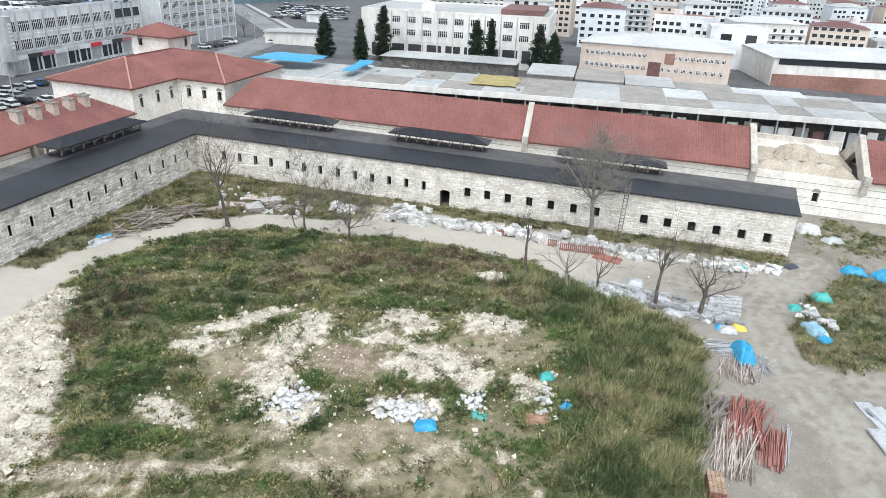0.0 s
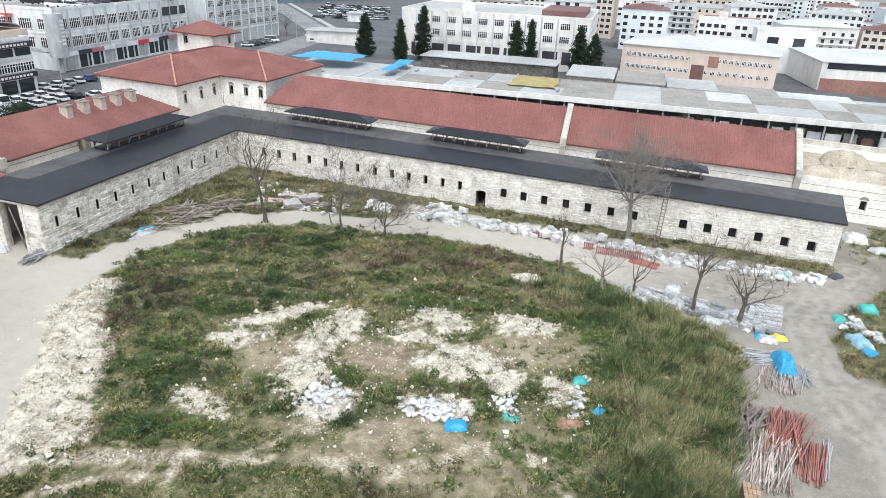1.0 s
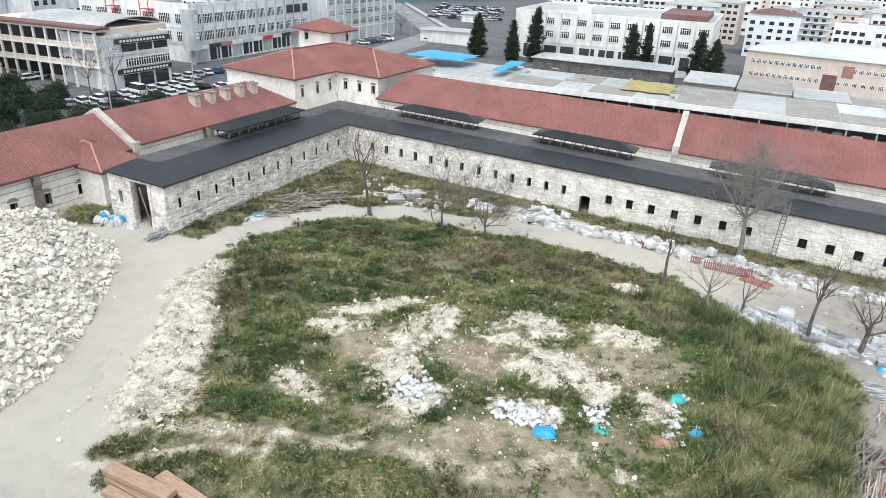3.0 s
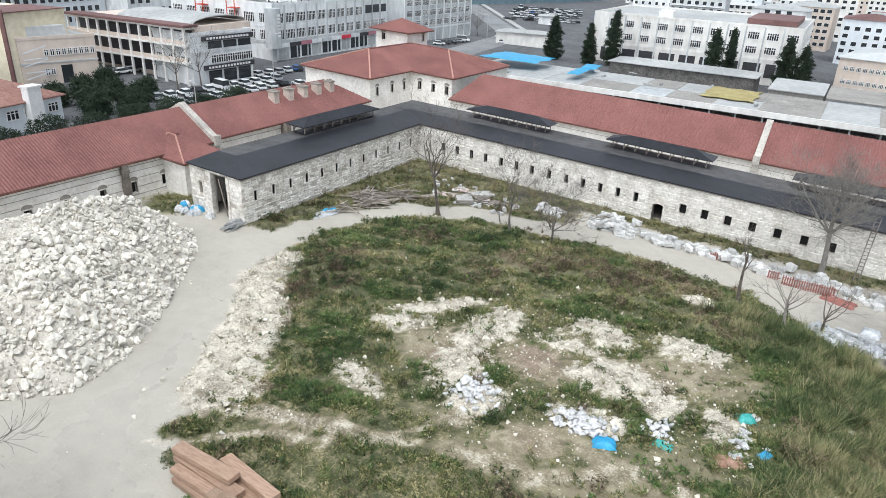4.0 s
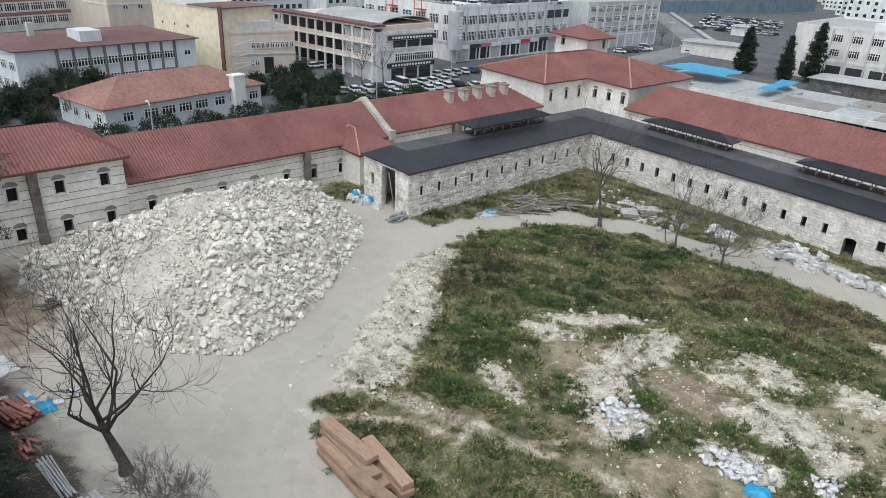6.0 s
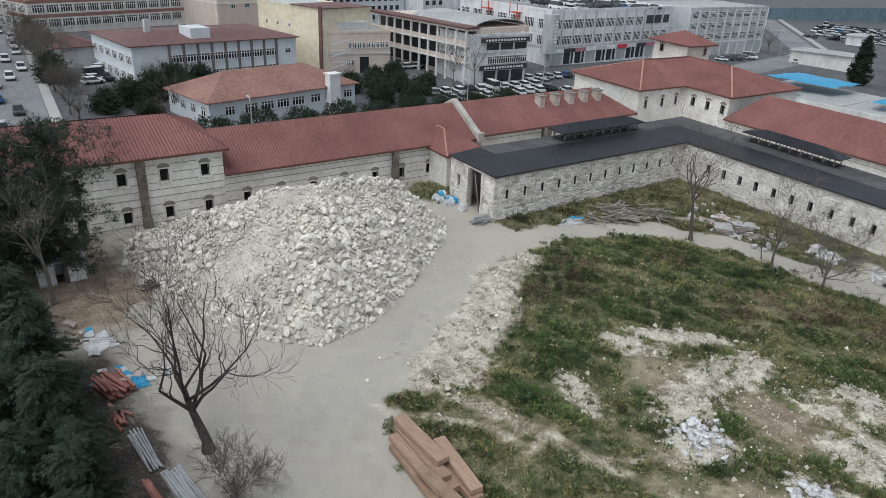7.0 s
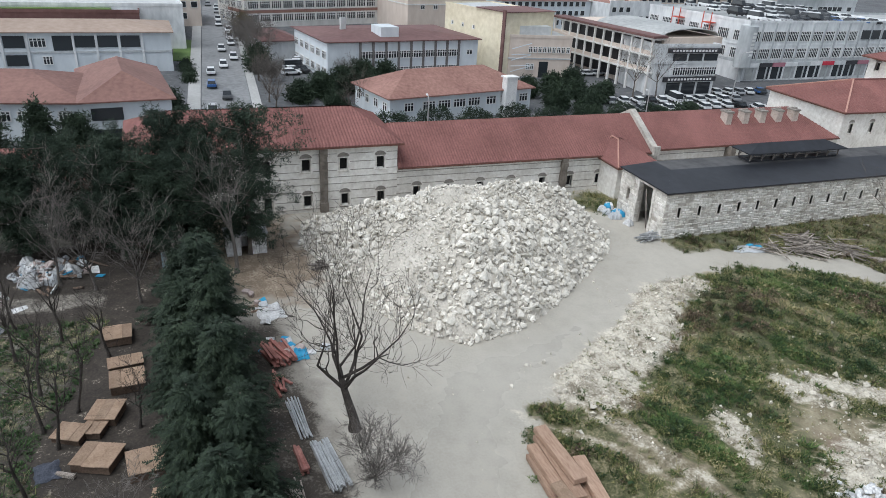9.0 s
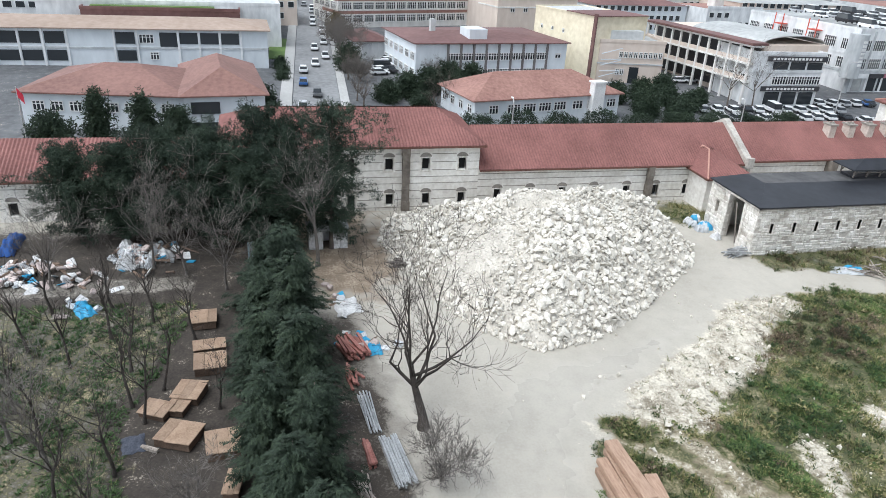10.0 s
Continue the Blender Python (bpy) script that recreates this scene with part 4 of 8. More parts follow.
part("wall", wall_bm("x", ty0, 0.5, tx0, tx1, 10, te, [(c - w / 2, c + w / 2, lo, hi) for c, lo, hi, w in wy]), M_PLASTER, look_out)
part("wall", wall_bm("y", tx1, -0.5, ty0 + 0.501, ty1, 10, te, [(c - w / 2, c + w / 2, lo, hi) for c, lo, hi, w in wx]), M_PLASTER, look_out)
part("wall", wall_bm("x", ty1, -0.5, tx0, tx1 - 0.501, 10, te), M_PLASTER, look_out)
part("wall", wall_bm("y", tx0, 0.5, ty0 + 0.501, ty1 - 0.501, 10, te), M_PLASTER, look_out)
for c, lo, hi, w in wy:
    barrack_window("x", ty0, c, lo, hi, w, look_out, -1)
for c, lo, hi, w in wx:
    barrack_window("y", tx1, c, lo, hi, w, look_out, 1)
ax, ay, az, o = (tx0 + tx1) / 2, (ty0 + ty1) / 2, 18.6, 1.2
cs = [(tx0 - o, ty0 - o), (tx1 + o, ty0 - o), (tx1 + o, ty1 + o), (tx0 - o, ty1 + o)]
tile_roof(look_out, [[(*a, te), (*b, te), (ax, ay, az)] for a, b in zip(cs, cs[1:] + cs[:1])])

# ---------------- scatter tools ----------------
def hull_proto(seed, n=9, flat=1.0):
    """A broken stone: the hull of a few random points, about one across."""
    r = np.random.default_rng(seed)
    bm = bmesh.new()
    for _ in range(n):
        v = r.normal(size=3)
        v = v / np.linalg.norm(v) * r.uniform(0.38, 0.55)
        bm.verts.new((v[0] * 1.15, v[1] * 0.9, v[2] * flat))
    out = bmesh.ops.convex_hull(bm, input=bm.verts)
    bmesh.ops.delete(bm, geom=[v for v in bm.verts if not v.link_faces], context="VERTS")
    bmesh.ops.triangulate(bm, faces=bm.faces)
    bm.verts.index_update()
    vs, fs = np.array([v.co[:] for v in bm.verts]), np.array([[v.index for v in f.verts] for f in bm.faces])
    bm.free()
    return vs, fs


def rotations(r, n, tumble=True):
    q = r.normal(size=(n, 4))
    if not tumble:
        q[:, 1:3] *= 0.12
    q /= np.linalg.norm(q, axis=1)[:, None]
    w, x, y, z = q.T
    return np.stack([1 - 2 * (y * y + z * z), 2 * (x * y - w * z), 2 * (x * z + w * y), 2 * (x * y + w * z), 1 - 2 * (x * x + z * z), 2 * (y * z - w * x),
                     2 * (x * z - w * y), 2 * (y * z + w * x), 1 - 2 * (x * x + y * y)], -1).reshape(n, 3, 3)


def joined(name, protos, places, sizes, r, material, tumble=True, turns=None):
    """One mesh out of many copies of a few shapes; places are finished world points."""
    V, Fc, base = [], [], 0
    pick = r.integers(0, len(protos), len(places))
    R = rotations(r, len(places), tumble) if turns is None else turns
    for k, (vs, fs) in enumerate(protos):
        at = np.where(pick == k)[0]
        if not len(at):
            continue
        s = sizes[at][:, None, None] if sizes.ndim == 1 else sizes[at][:, None, :]
        pts = np.einsum("nij,nmj->nmi", R[at], vs[None] * s) + places[at][:, None]
        V.append(pts.reshape(-1, 3))
        Fc.append((fs[None] + (np.arange(len(at)) * len(vs))[:, None, None]).reshape(-1, fs.shape[1]) + base)
        base += len(at) * len(vs)
    me = bpy.data.meshes.new(name)
    me.from_pydata(np.concatenate(V).tolist(), [], np.concatenate(Fc).tolist())
    me.materials.append(material)
    return me


def world_points(xy, z):
    return np.stack([xy[:, 0], xy[:, 1], z + LEAN_X * xy[:, 0] + LEAN_Y * xy[:, 1]], -1)


ROCKS = [hull_proto(100 + k, 11 + k % 4, 0.85) for k in range(8)]
PEBBLE = [hull_proto(140 + k, 7, 0.85) for k in range(6)]

# ---------------- heap of demolition stone ----------------
HEAP = [(1.5, -52.0), (6, -58), (11, -65), (14.3, -71), (15.3, -76.3), (11.5, -80.8), (6.8, -83.3), (-2, -85.5), (-9, -87.5), (-14.5, -86), (-17.0, -80), (-17.1, -62), (-14.5, -52.5), (-8, -49), (-2, -49.5)]


def heap_height(px, py):
    d = inside_by(px, py, HEAP) + 0.5 * waves(px, py, 5, 31)
    h = np.minimum(10.0 * (1 - np.exp(-np.maximum(d, 0) / 7.6)), 7.75) * (1 - 0.032 * np.maximum(0, -72 - py)) * (1 - 0.045 * np.maximum(0, -5 - px))
    h = h * (0.93 + 0.1 * waves(px, py, 9, 34))
    return h * (d > 0) + 0.22 * waves(px, py, 3, 33) * ramp_np(0, 3, d) - 0.35 * (d <= 0)


hx, hy = np.meshgrid(np.arange(-18, 17, 0.7), np.arange(-90, -46.5, 0.7))
hz = heap_height(hx, hy) + LEAN_X * hx + LEAN_Y * hy
heap = thing("rubble_heap", -2, -68, 0, "tall heap of broken pale limestone from demolition", "rubble heap")
hi_ = np.arange(hx.size).reshape(hx.shape)
hme = bpy.data.meshes.new("core")
hme.from_pydata((np.stack([hx, hy, hz], -1).reshape(-1, 3) - np.array(heap["at"])).tolist(), [], np.stack([hi_[:-1, :-1], hi_[:-1, 1:], hi_[1:, 1:], hi_[1:, :-1]], -1).reshape(-1, 4).tolist())
M_DUST = two_scale("crushed_limestone", (0.36, 0.33, 0.285), (0.66, 0.62, 0.55), 0.5, 5.0, bump=0.8)
hme.materials.append(M_DUST)
hme.shade_smooth()
core = new("core", hme)
core.parent = heap
r = np.random.default_rng(5)
xy = np.stack([r.uniform(-18, 17, 22000), r.uniform(-90, -47, 22000)], -1)
d = inside_by(xy[:, 0], xy[:, 1], HEAP)
fine_zone = np.clip(blob(xy[:, 0], xy[:, 1], 3, -79, 5, 6) + blob(xy[:, 0], xy[:, 1], -2, -70, 3, 5), 0, 1)
keep = d > -0.5
xy, d, fine_zone = xy[keep], d[keep], fine_zone[keep]
coarse = np.clip(blob(xy[:, 0], xy[:, 1], 6, -68, 8, 9) + 0.6 * blob(xy[:, 0], xy[:, 1], -4, -82, 8, 4), 0, 1)
size = 0.33 * np.exp(r.normal(0, 0.42, len(xy))) * (1 - 0.5 * fine_zone) * (1 + 0.4 * coarse)
size = np.clip(size + 0.35 * (r.random(len(xy)) < 0.09) * (1 - fine_zone), 0.1, 1.15)
pz = np.maximum(heap_height(xy[:, 0], xy[:, 1]), 0.0) + size * (0.12 + 0.3 * r.random(len(xy)))
pts = world_points(xy, pz) - np.array(heap["at"])
big = np.argsort(-(size + 0.02 * (xy[:, 0] + 10)))[:300]
rest = np.setdiff1d(np.arange(len(xy)), big)
for some, shapes in ((rest[size[rest] >= 0.42], ROCKS), (rest[size[rest] < 0.42], PEBBLE)):
    loose = new("loose_stone", joined("loose_stone", shapes, pts[some], np.stack([size[some]] * 3, -1) * r.uniform(0.7, 1.35, (len(some), 3)), r, M_ROCK))
    loose.parent = heap
    loose["kind"] = "stuff"
rock_meshes = []
for vs, fs in ROCKS:
    me = bpy.data.meshes.new("rock")
    me.from_pydata(vs.tolist(), [], fs.tolist())
    me.materials.append(two_scale("boulder", (0.50, 0.47, 0.41), (0.82, 0.785, 0.71), 0.6, 4.0, per_object=0.2) if not rock_meshes else rock_meshes[0].materials[0])
    rock_meshes.append(me)
for k in big:
    ob = new("rock", rock_meshes[int(r.integers(0, 8))])
    ob.parent = heap
    ob.location = pts[k]
    ob.rotation_euler = r.uniform(0, 6.28, 3)
    ob.scale = size[k] * r.uniform(0.8, 1.3, 3)

M_STREWN = two_scale("dusty_stone_scrap", (0.42, 0.385, 0.32), (0.76, 0.715, 0.63), 0.3, 3.0, island=0.2)
# stones strewn over the spoil, the bank and the waste ground
n = 120000
xy = np.stack([r.uniform(5, 82, n), r.uniform(-84, -14, n)], -1)
g, c, _, _ = ground_masks(xy[:, 0], xy[:, 1])
core_waste = np.clip(blob(xy[:, 0], xy[:, 1], 48, -48, 20, 15), 0, 1)
keep = r.random(n) < np.clip(c * 0.55 * (c > 0.45) + core_waste * 0.16 + 0.008, 0, 1)
xy, c = xy[keep], c[keep]
size = 0.13 * np.exp(r.normal(0, 0.6, len(xy))) + 0.25 * (r.random(len(xy)) < 0.03 + 0.05 * (inside_by(xy[:, 0], xy[:, 1], BANK) > 0))
strewn = new("strewn_stone", joined("strewn_stone", PEBBLE, world_points(xy, ground_height(xy[:, 0], xy[:, 1]) + size * 0.2), size, r, M_STREWN))
tagged(strewn, "pale stone fragments strewn over the waste ground", "stones", kind="stuff")

# ---------------- grass and weeds ----------------
def plant_material(name, stops, rough=0.85):
    m = mat(name, (0.1, 0.12, 0.05), rough)
    broad, small = noise_tex(m, 0.16, 4), noise_tex(m, 0.9, 3)
    isl = m.node_tree.nodes.new("ShaderNodeNewGeometry").outputs["Random Per Island"]
    f = mix(m, 0.22, mix(m, 0.4, broad, small), isl)
    link(m, ramp(m, f, stops), m.node_tree.nodes["Principled BSDF"].inputs["Base Color"])
    return m


M_GRASS = plant_material("rough_grass", [(0.41, (0.023, 0.048, 0.013)), (0.46, (0.066, 0.096, 0.027)), (0.51, (0.140, 0.156, 0.050)), (0.57, (0.235, 0.215, 0.092)), (0.64, (0.42, 0.37, 0.21))])
M_LONG = plant_material("long_grass", [(0.41, (0.032, 0.060, 0.018)), (0.47, (0.082, 0.116, 0.038)), (0.53, (0.165, 0.185, 0.072)), (0.60, (0.36, 0.32, 0.18))])
M_WEED = plant_material("dry_weeds", [(0.40, (0.046, 0.034, 0.021)), (0.47, (0.105, 0.077, 0.047)), (0.54, (0.19, 0.146, 0.094)), (0.64, (0.33, 0.265, 0.185))])
M_GREEN = plant_material("fresh_herbs", [(0.42, (0.036, 0.078, 0.020)), (0.5, (0.082, 0.138, 0.038)), (0.6, (0.165, 0.215, 0.070))])
M_LAWN = plant_material("garden_lawn", [(0.4, (0.026, 0.058, 0.018)), (0.5, (0.046, 0.092, 0.028)), (0.62, (0.085, 0.13, 0.048))])


def tuft_proto(seed, blades, spread_, height, width):
    rr = np.random.default_rng(seed)
    vs, fs = [], []
    for b in range(blades):
        a, l = rr.uniform(0, 6.28), rr.uniform(0.55, 1.0) * height
        lean_ = rr.uniform(0.15, 0.9) * spread_
        cx, cy = math.cos(a), math.sin(a)
        bx, by = rr.uniform(-0.12, 0.12, 2)
        w = width * rr.uniform(0.7, 1.3)
        i = len(vs)
        vs += [(bx - cy * w, by + cx * w, -0.05), (bx + cy * w, by - cx * w, -0.05), (bx + cx * lean_, by + cy * lean_, l)]
        fs.append((i, i + 1, i + 2))
    return np.array(vs), np.array(fs)


TUFTS = [tuft_proto(200 + k, 8, 0.8, 0.42, 0.026) for k in range(6)]
WEEDS = [tuft_proto(230 + k, 13, 0.75, 0.95, 0.016) for k in range(5)]
HERBS = [tuft_proto(260 + k, 12, 0.5, 0.24, 0.03) for k in range(4)]


LAWN_TUFTS = [tuft_proto(270 + k, 8, 0.5, 0.2, 0.06) for k in range(4)]
LONG = [tuft_proto(250 + k, 16, 1.1, 0.95, 0.019) for k in range(5)]


def clump(px, py):
    """Knolls of thicker growth a few paces across, 0 to 1."""
    return np.clip(0.5 + 0.45 * waves(px, py, 2.6, 46) + 0.3 * waves(px, py, 1.1, 47) + 0.25 * waves(px, py, 7, 48), 0, 1)


def meadow_layer(name, label, protos, material, n, chance, lo, hi, seed, area=(-19, 125, -136, 22)):
    rr = np.random.default_rng(seed)
    q = np.stack([rr.uniform(area[0], area[1], n), rr.uniform(area[2], area[3], n)], -1)
    c = clump(q[:, 0], q[:, 1])
    keep = rr.random(n) < chance(q[:, 0], q[:, 1]) * (0.35 + 0.8 * c)
    q, c = q[keep], c[keep]
    s = rr.uniform(lo, hi, len(q)) * (0.3 + 1.3 * c)
    ob = new(name, joined(name, protos, world_points(q, ground_height(q[:, 0], q[:, 1])), s, rr, material, tumble=False))
    return tagged(ob, label, "vegetation", kind="stuff")


BROWN = [(44.5, -25.4, 9, 3.4, -8), (52, -21.6, 6, 2.4, -20), (32.5, -35.0, 3.4, 3.2, 0), (18.0, -51.5, 3.6, 7.5, -28), (16.5, -43.5, 3.5, 5.0, 0), (53, -64.6, 4.2, 2.2, 10), (22.5, -30.0, 4.0, 2.2, 30), (36, -29.0, 5, 3, 0), (60, -29, 5, 3, -30), (74, -41, 2.4, 4.5, 10), (70.5, -56, 2.4, 5, -10), (76.5, -52, 1.8, 7, 0), (68.5, -47, 1.6, 4, 20)]
LUSH = [(26.8, -46.6, 3.0, 2.0, 0), (20.5, -28.0, 6, 2, 40), (29.3, -26.6, 5, 2, 20), (47.2, -54.3, 1.3, 1.2, 0), (43.4, -53.4, 1.2, 1.7, 0), (56.4, -52.4, 1.1, 2.2, 10), (65.2, -51, 3.4, 3.6, 0), (61.6, -57.4, 4, 3, 0),
        (32.6, -65.2, 5, 1.8, 20), (66, -38, 3, 7, 10), (45.8, -36.4, 6, 1.6, 15), (28, -57, 3, 4, 30), (15, -38.0, 3, 4, 0)]


def zone(px, py, spots):
    out = np.zeros(np.shape(px))
    for x, y, rx, ry, turn in spots:
        out = np.maximum(out, ramp_np(0.0, 0.7, blob(px, py, x, y, rx, ry, turn)))
    return out


def weedy(px, py):
    w = waves(px, py, 12, 41) + 0.6 * waves(px, py, 4, 42)
    return np.clip(0.12 + 0.25 * w + 0.95 * zone(px, py, BROWN), 0, 1)


def bare(px, py):
    out = np.zeros(np.shape(px))
    for x, y, rx, ry, turn, share in BARE:
        out = np.maximum(out, share * ramp_np(0.0, 0.5, blob(px, py, x, y, rx, ry, turn)))
    return 1 - np.clip(out + 0.15 * waves(px, py, 3, 49), 0, 0.9)


def in_meadow(px, py):
    return ground_masks(px, py)[0]


def tall_zone(px, py):
    return np.clip(1.4 * blob(px, py, 73.6, -46, 6.6, 24) + 0.7 * blob(px, py, 66, -28, 9, 6), 0, 1)


def green_zone(px, py):
    return np.clip(0.45 * waves(px, py, 7, 43) + 0.25 * waves(px, py, 2, 44) + 0.95 * zone(px, py, LUSH) - 0.12 - 0.5 * zone(px, py, BROWN), 0, 1)


meadow_layer("grass", "rough uneven grass tufts on the waste ground", TUFTS, M_GRASS, 330000, lambda x, y: in_meadow(x, y) ** 1.5 * bare(x, y) * 0.8 * (inside_by(x, y, LAWN) < 0), 0.45, 1.15, 61)
meadow_layer("long_grass", "long leaning olive grass beside the scaffold piles", LONG, M_LONG, 34000, lambda x, y: in_meadow(x, y) * tall_zone(x, y), 0.7, 1.4, 66, (55, 84, -86, -16))
meadow_layer("weeds", "tall brown dry weeds among the grass", WEEDS, M_WEED, 240000, lambda x, y: in_meadow(x, y) * weedy(x, y) * bare(x, y) * 0.36 * (x > -2) * (1 - 0.7 * tall_zone(x, y)), 0.45, 1.0, 62)
meadow_layer("herbs", "low fresh green herbs in patches", HERBS, M_GREEN, 170000, lambda x, y: in_meadow(x, y) * green_zone(x, y) * (0.15 + 0.85 * bare(x, y)), 0.7, 1.5, 63, (4, 84, -86, -12))
meadow_layer("lawn", "dim rough lawn under garden trees", LAWN_TUFTS, M_LAWN, 24000, lambda x, y: (inside_by(x, y, LAWN) > -0.8) * 0.9, 0.5, 0.9, 67, (0, 40, -132, -106))
meadow_layer("weeds", "sparse weeds rooted between spoil stones", TUFTS, M_GRASS, 5000, lambda x, y: ground_masks(x, y)[1] * 0.5, 0.4, 1.0, 68, (8, 64, -76, -22))

meadow_layer("weeds", "brown dry weeds along the stable walls", WEEDS, M_WEED, 15000, lambda x, y: ground_masks(x, y)[0] * (inside_by(x, y, MEADOW) < 0) * 0.75, 0.5, 1.0, 69, (0, 96, -43, 0))
# scrub: low bushy plants standing out of the grass
def bush_proto(seed, n, h, w):
    """A low dome of small leaves with a few thin stems standing out of it."""
    rr = np.random.default_rng(seed)
    vs, fs = [], []
    for k in range(n + 10):
        d = rr.normal(0, 1, 3)
        d[2] = abs(d[2])
        d = d / np.linalg.norm(d)
        lump_ = 0.75 + 0.3 * math.sin(3 * math.atan2(d[1], d[0]) + seed) * (1 - d[2])
        if k < n:
            p = d * rr.uniform(0.25, 1.0) ** 0.5 * lump_ * np.array([w / 2, w / 2, h])
            a = rr.normal(0, 1, 3)
            a = a / np.linalg.norm(a) * rr.uniform(0.05, 0.10)
            e = np.cross(a, rr.normal(0, 1, 3)) * 0.5
            tri = [p - a - e * 0.6, p - a * 0.2 + e, p + a]
        else:
            p = d * np.array([w * 0.2, w * 0.2, 0])
            tri = [p + np.array([0.012, 0, 0]), p - np.array([0.012, 0, 0]), d * np.array([w * 0.55, w * 0.55, h * 1.25])]
        i = len(vs)
        vs += [tuple(q) for q in tri]
        fs.append((i, i + 1, i + 2))
    return np.array(vs), np.array(fs)


BUSHES = [bush_proto(280 + k, 90, 0.75, 1.3) for k in range(5)]
MATS = [bush_proto(290 + k, 46, 0.34, 0.95) for k in range(5)]
meadow_layer("scrub", "brown dry scrub bushes in the meadow", BUSHES, M_WEED, 15000, lambda x, y: in_meadow(x, y) * np.clip(0.3 * waves(x, y, 5, 55) - 0.1 + 0.9 * zone(x, y, BROWN), 0, 0.9) * bare(x, y) * (1 - 0.3 * tall_zone(x, y)), 0.6, 1.4, 64, (4, 84, -86, -12))
M_DEEP = plant_material("dark_scrub", [(0.42, (0.022, 0.046, 0.016)), (0.5, (0.055, 0.088, 0.03)), (0.6, (0.12, 0.15, 0.06))])
meadow_layer("scrub", "dark green scrub bushes near the bank", BUSHES, M_DEEP, 8000, lambda x, y: in_meadow(x, y) * ramp_np(0.8, 2.4, inside_by(x, y, MEADOW)) * (ground_masks(x, y)[1] < 0.2) * np.clip(0.2 + 0.6 * waves(x, y, 4, 58), 0, 0.7) * ramp_np(36, 28, x) * bare(x, y), 0.5, 1.3, 58, (6, 38, -68, -20))
meadow_layer("scrub", "green scrub bushes in the meadow", BUSHES, M_GRASS, 16000, lambda x, y: in_meadow(x, y) * np.clip(0.05 + 0.7 * waves(x, y, 4, 45) - 0.4 * zone(x, y, BROWN), 0, 0.8) * bare(x, y) * (x > -2) * (y > -95), 0.5, 1.4, 65)
meadow_layer("scrub", "low mats of green plants in the meadow", MATS, M_GREEN, 26000, lambda x, y: in_meadow(x, y) * np.clip(0.25 * waves(x, y, 5, 57) + 0.9 * zone(x, y, LUSH) - 0.05, 0, 0.9) * (0.2 + 0.8 * bare(x, y)) * (x > -2) * (y > -95), 0.6, 1.5, 59, (4, 84, -86, -12))
meadow_layer("scrub", "low mats of dull grass in the meadow", MATS, M_GRASS, 24000, lambda x, y: in_meadow(x, y) * 0.5 * bare(x, y) * (1 - 0.7 * tall_zone(x, y)), 0.6, 1.5, 60, (4, 84, -86, -12))

# ---------------- trees ----------------
M_BARK = two_scale("grey_bark", (0.055, 0.045, 0.038), (0.16, 0.135, 0.115), 1.5, 9.0, bump=0.5)
M_PALEBARK = two_scale("pale_bark", (0.17, 0.155, 0.135), (0.33, 0.30, 0.265), 1.5, 9.0, bump=0.5)
M_TWIG = two_scale("grey_twigs", (0.08, 0.07, 0.062), (0.18, 0.162, 0.148), 1.5, 9.0)
M_GREYTWIG = two_scale("lichened_grey_bark", (0.12, 0.112, 0.10), (0.26, 0.245, 0.22), 1.5, 9.0)
M_DARKBARK = two_scale("wet_dark_bark", (0.022, 0.018, 0.015), (0.07, 0.058, 0.05), 1.5, 9.0, bump=0.5)


def tube(bm, pts, radii, sides=5):
    rings = []
    for i, p in enumerate(pts):
        d = (pts[min(i + 1, len(pts) - 1)] - pts[max(i - 1, 0)]).normalized()
        a = d.cross(Vector((0.3, 0.9, 0.2)) if abs(d.z) > 0.8 else Vector((0, 0, 1))).normalized()
        b = d.cross(a)
        rings.append([bm.verts.new(p + (a * math.cos(6.2832 * k / sides) + b * math.sin(6.2832 * k / sides)) * radii[i]) for k in range(sides)])
    for r0, r1 in zip(rings, rings[1:]):
        for k in range(sides):
            bm.faces.new((r0[k], r0[(k + 1) % sides], r1[(k + 1) % sides], r1[k]))
    bm.faces.new(rings[-1])


def grow(rr, start, way, length, radius, bend, segs=5, up=0.15):
    pts, p, d = [start.copy()], start.copy(), way.normalized()
    for _ in range(segs):
        d = (d + Vector(rr.normal(0, bend, 3)) + Vector((0, 0, up))).normalized()
        p = p + d * (length / segs)
        pts.append(p.copy())
    return pts, [radius * (1 - 0.8 * i / segs) for i in range(segs + 1)]


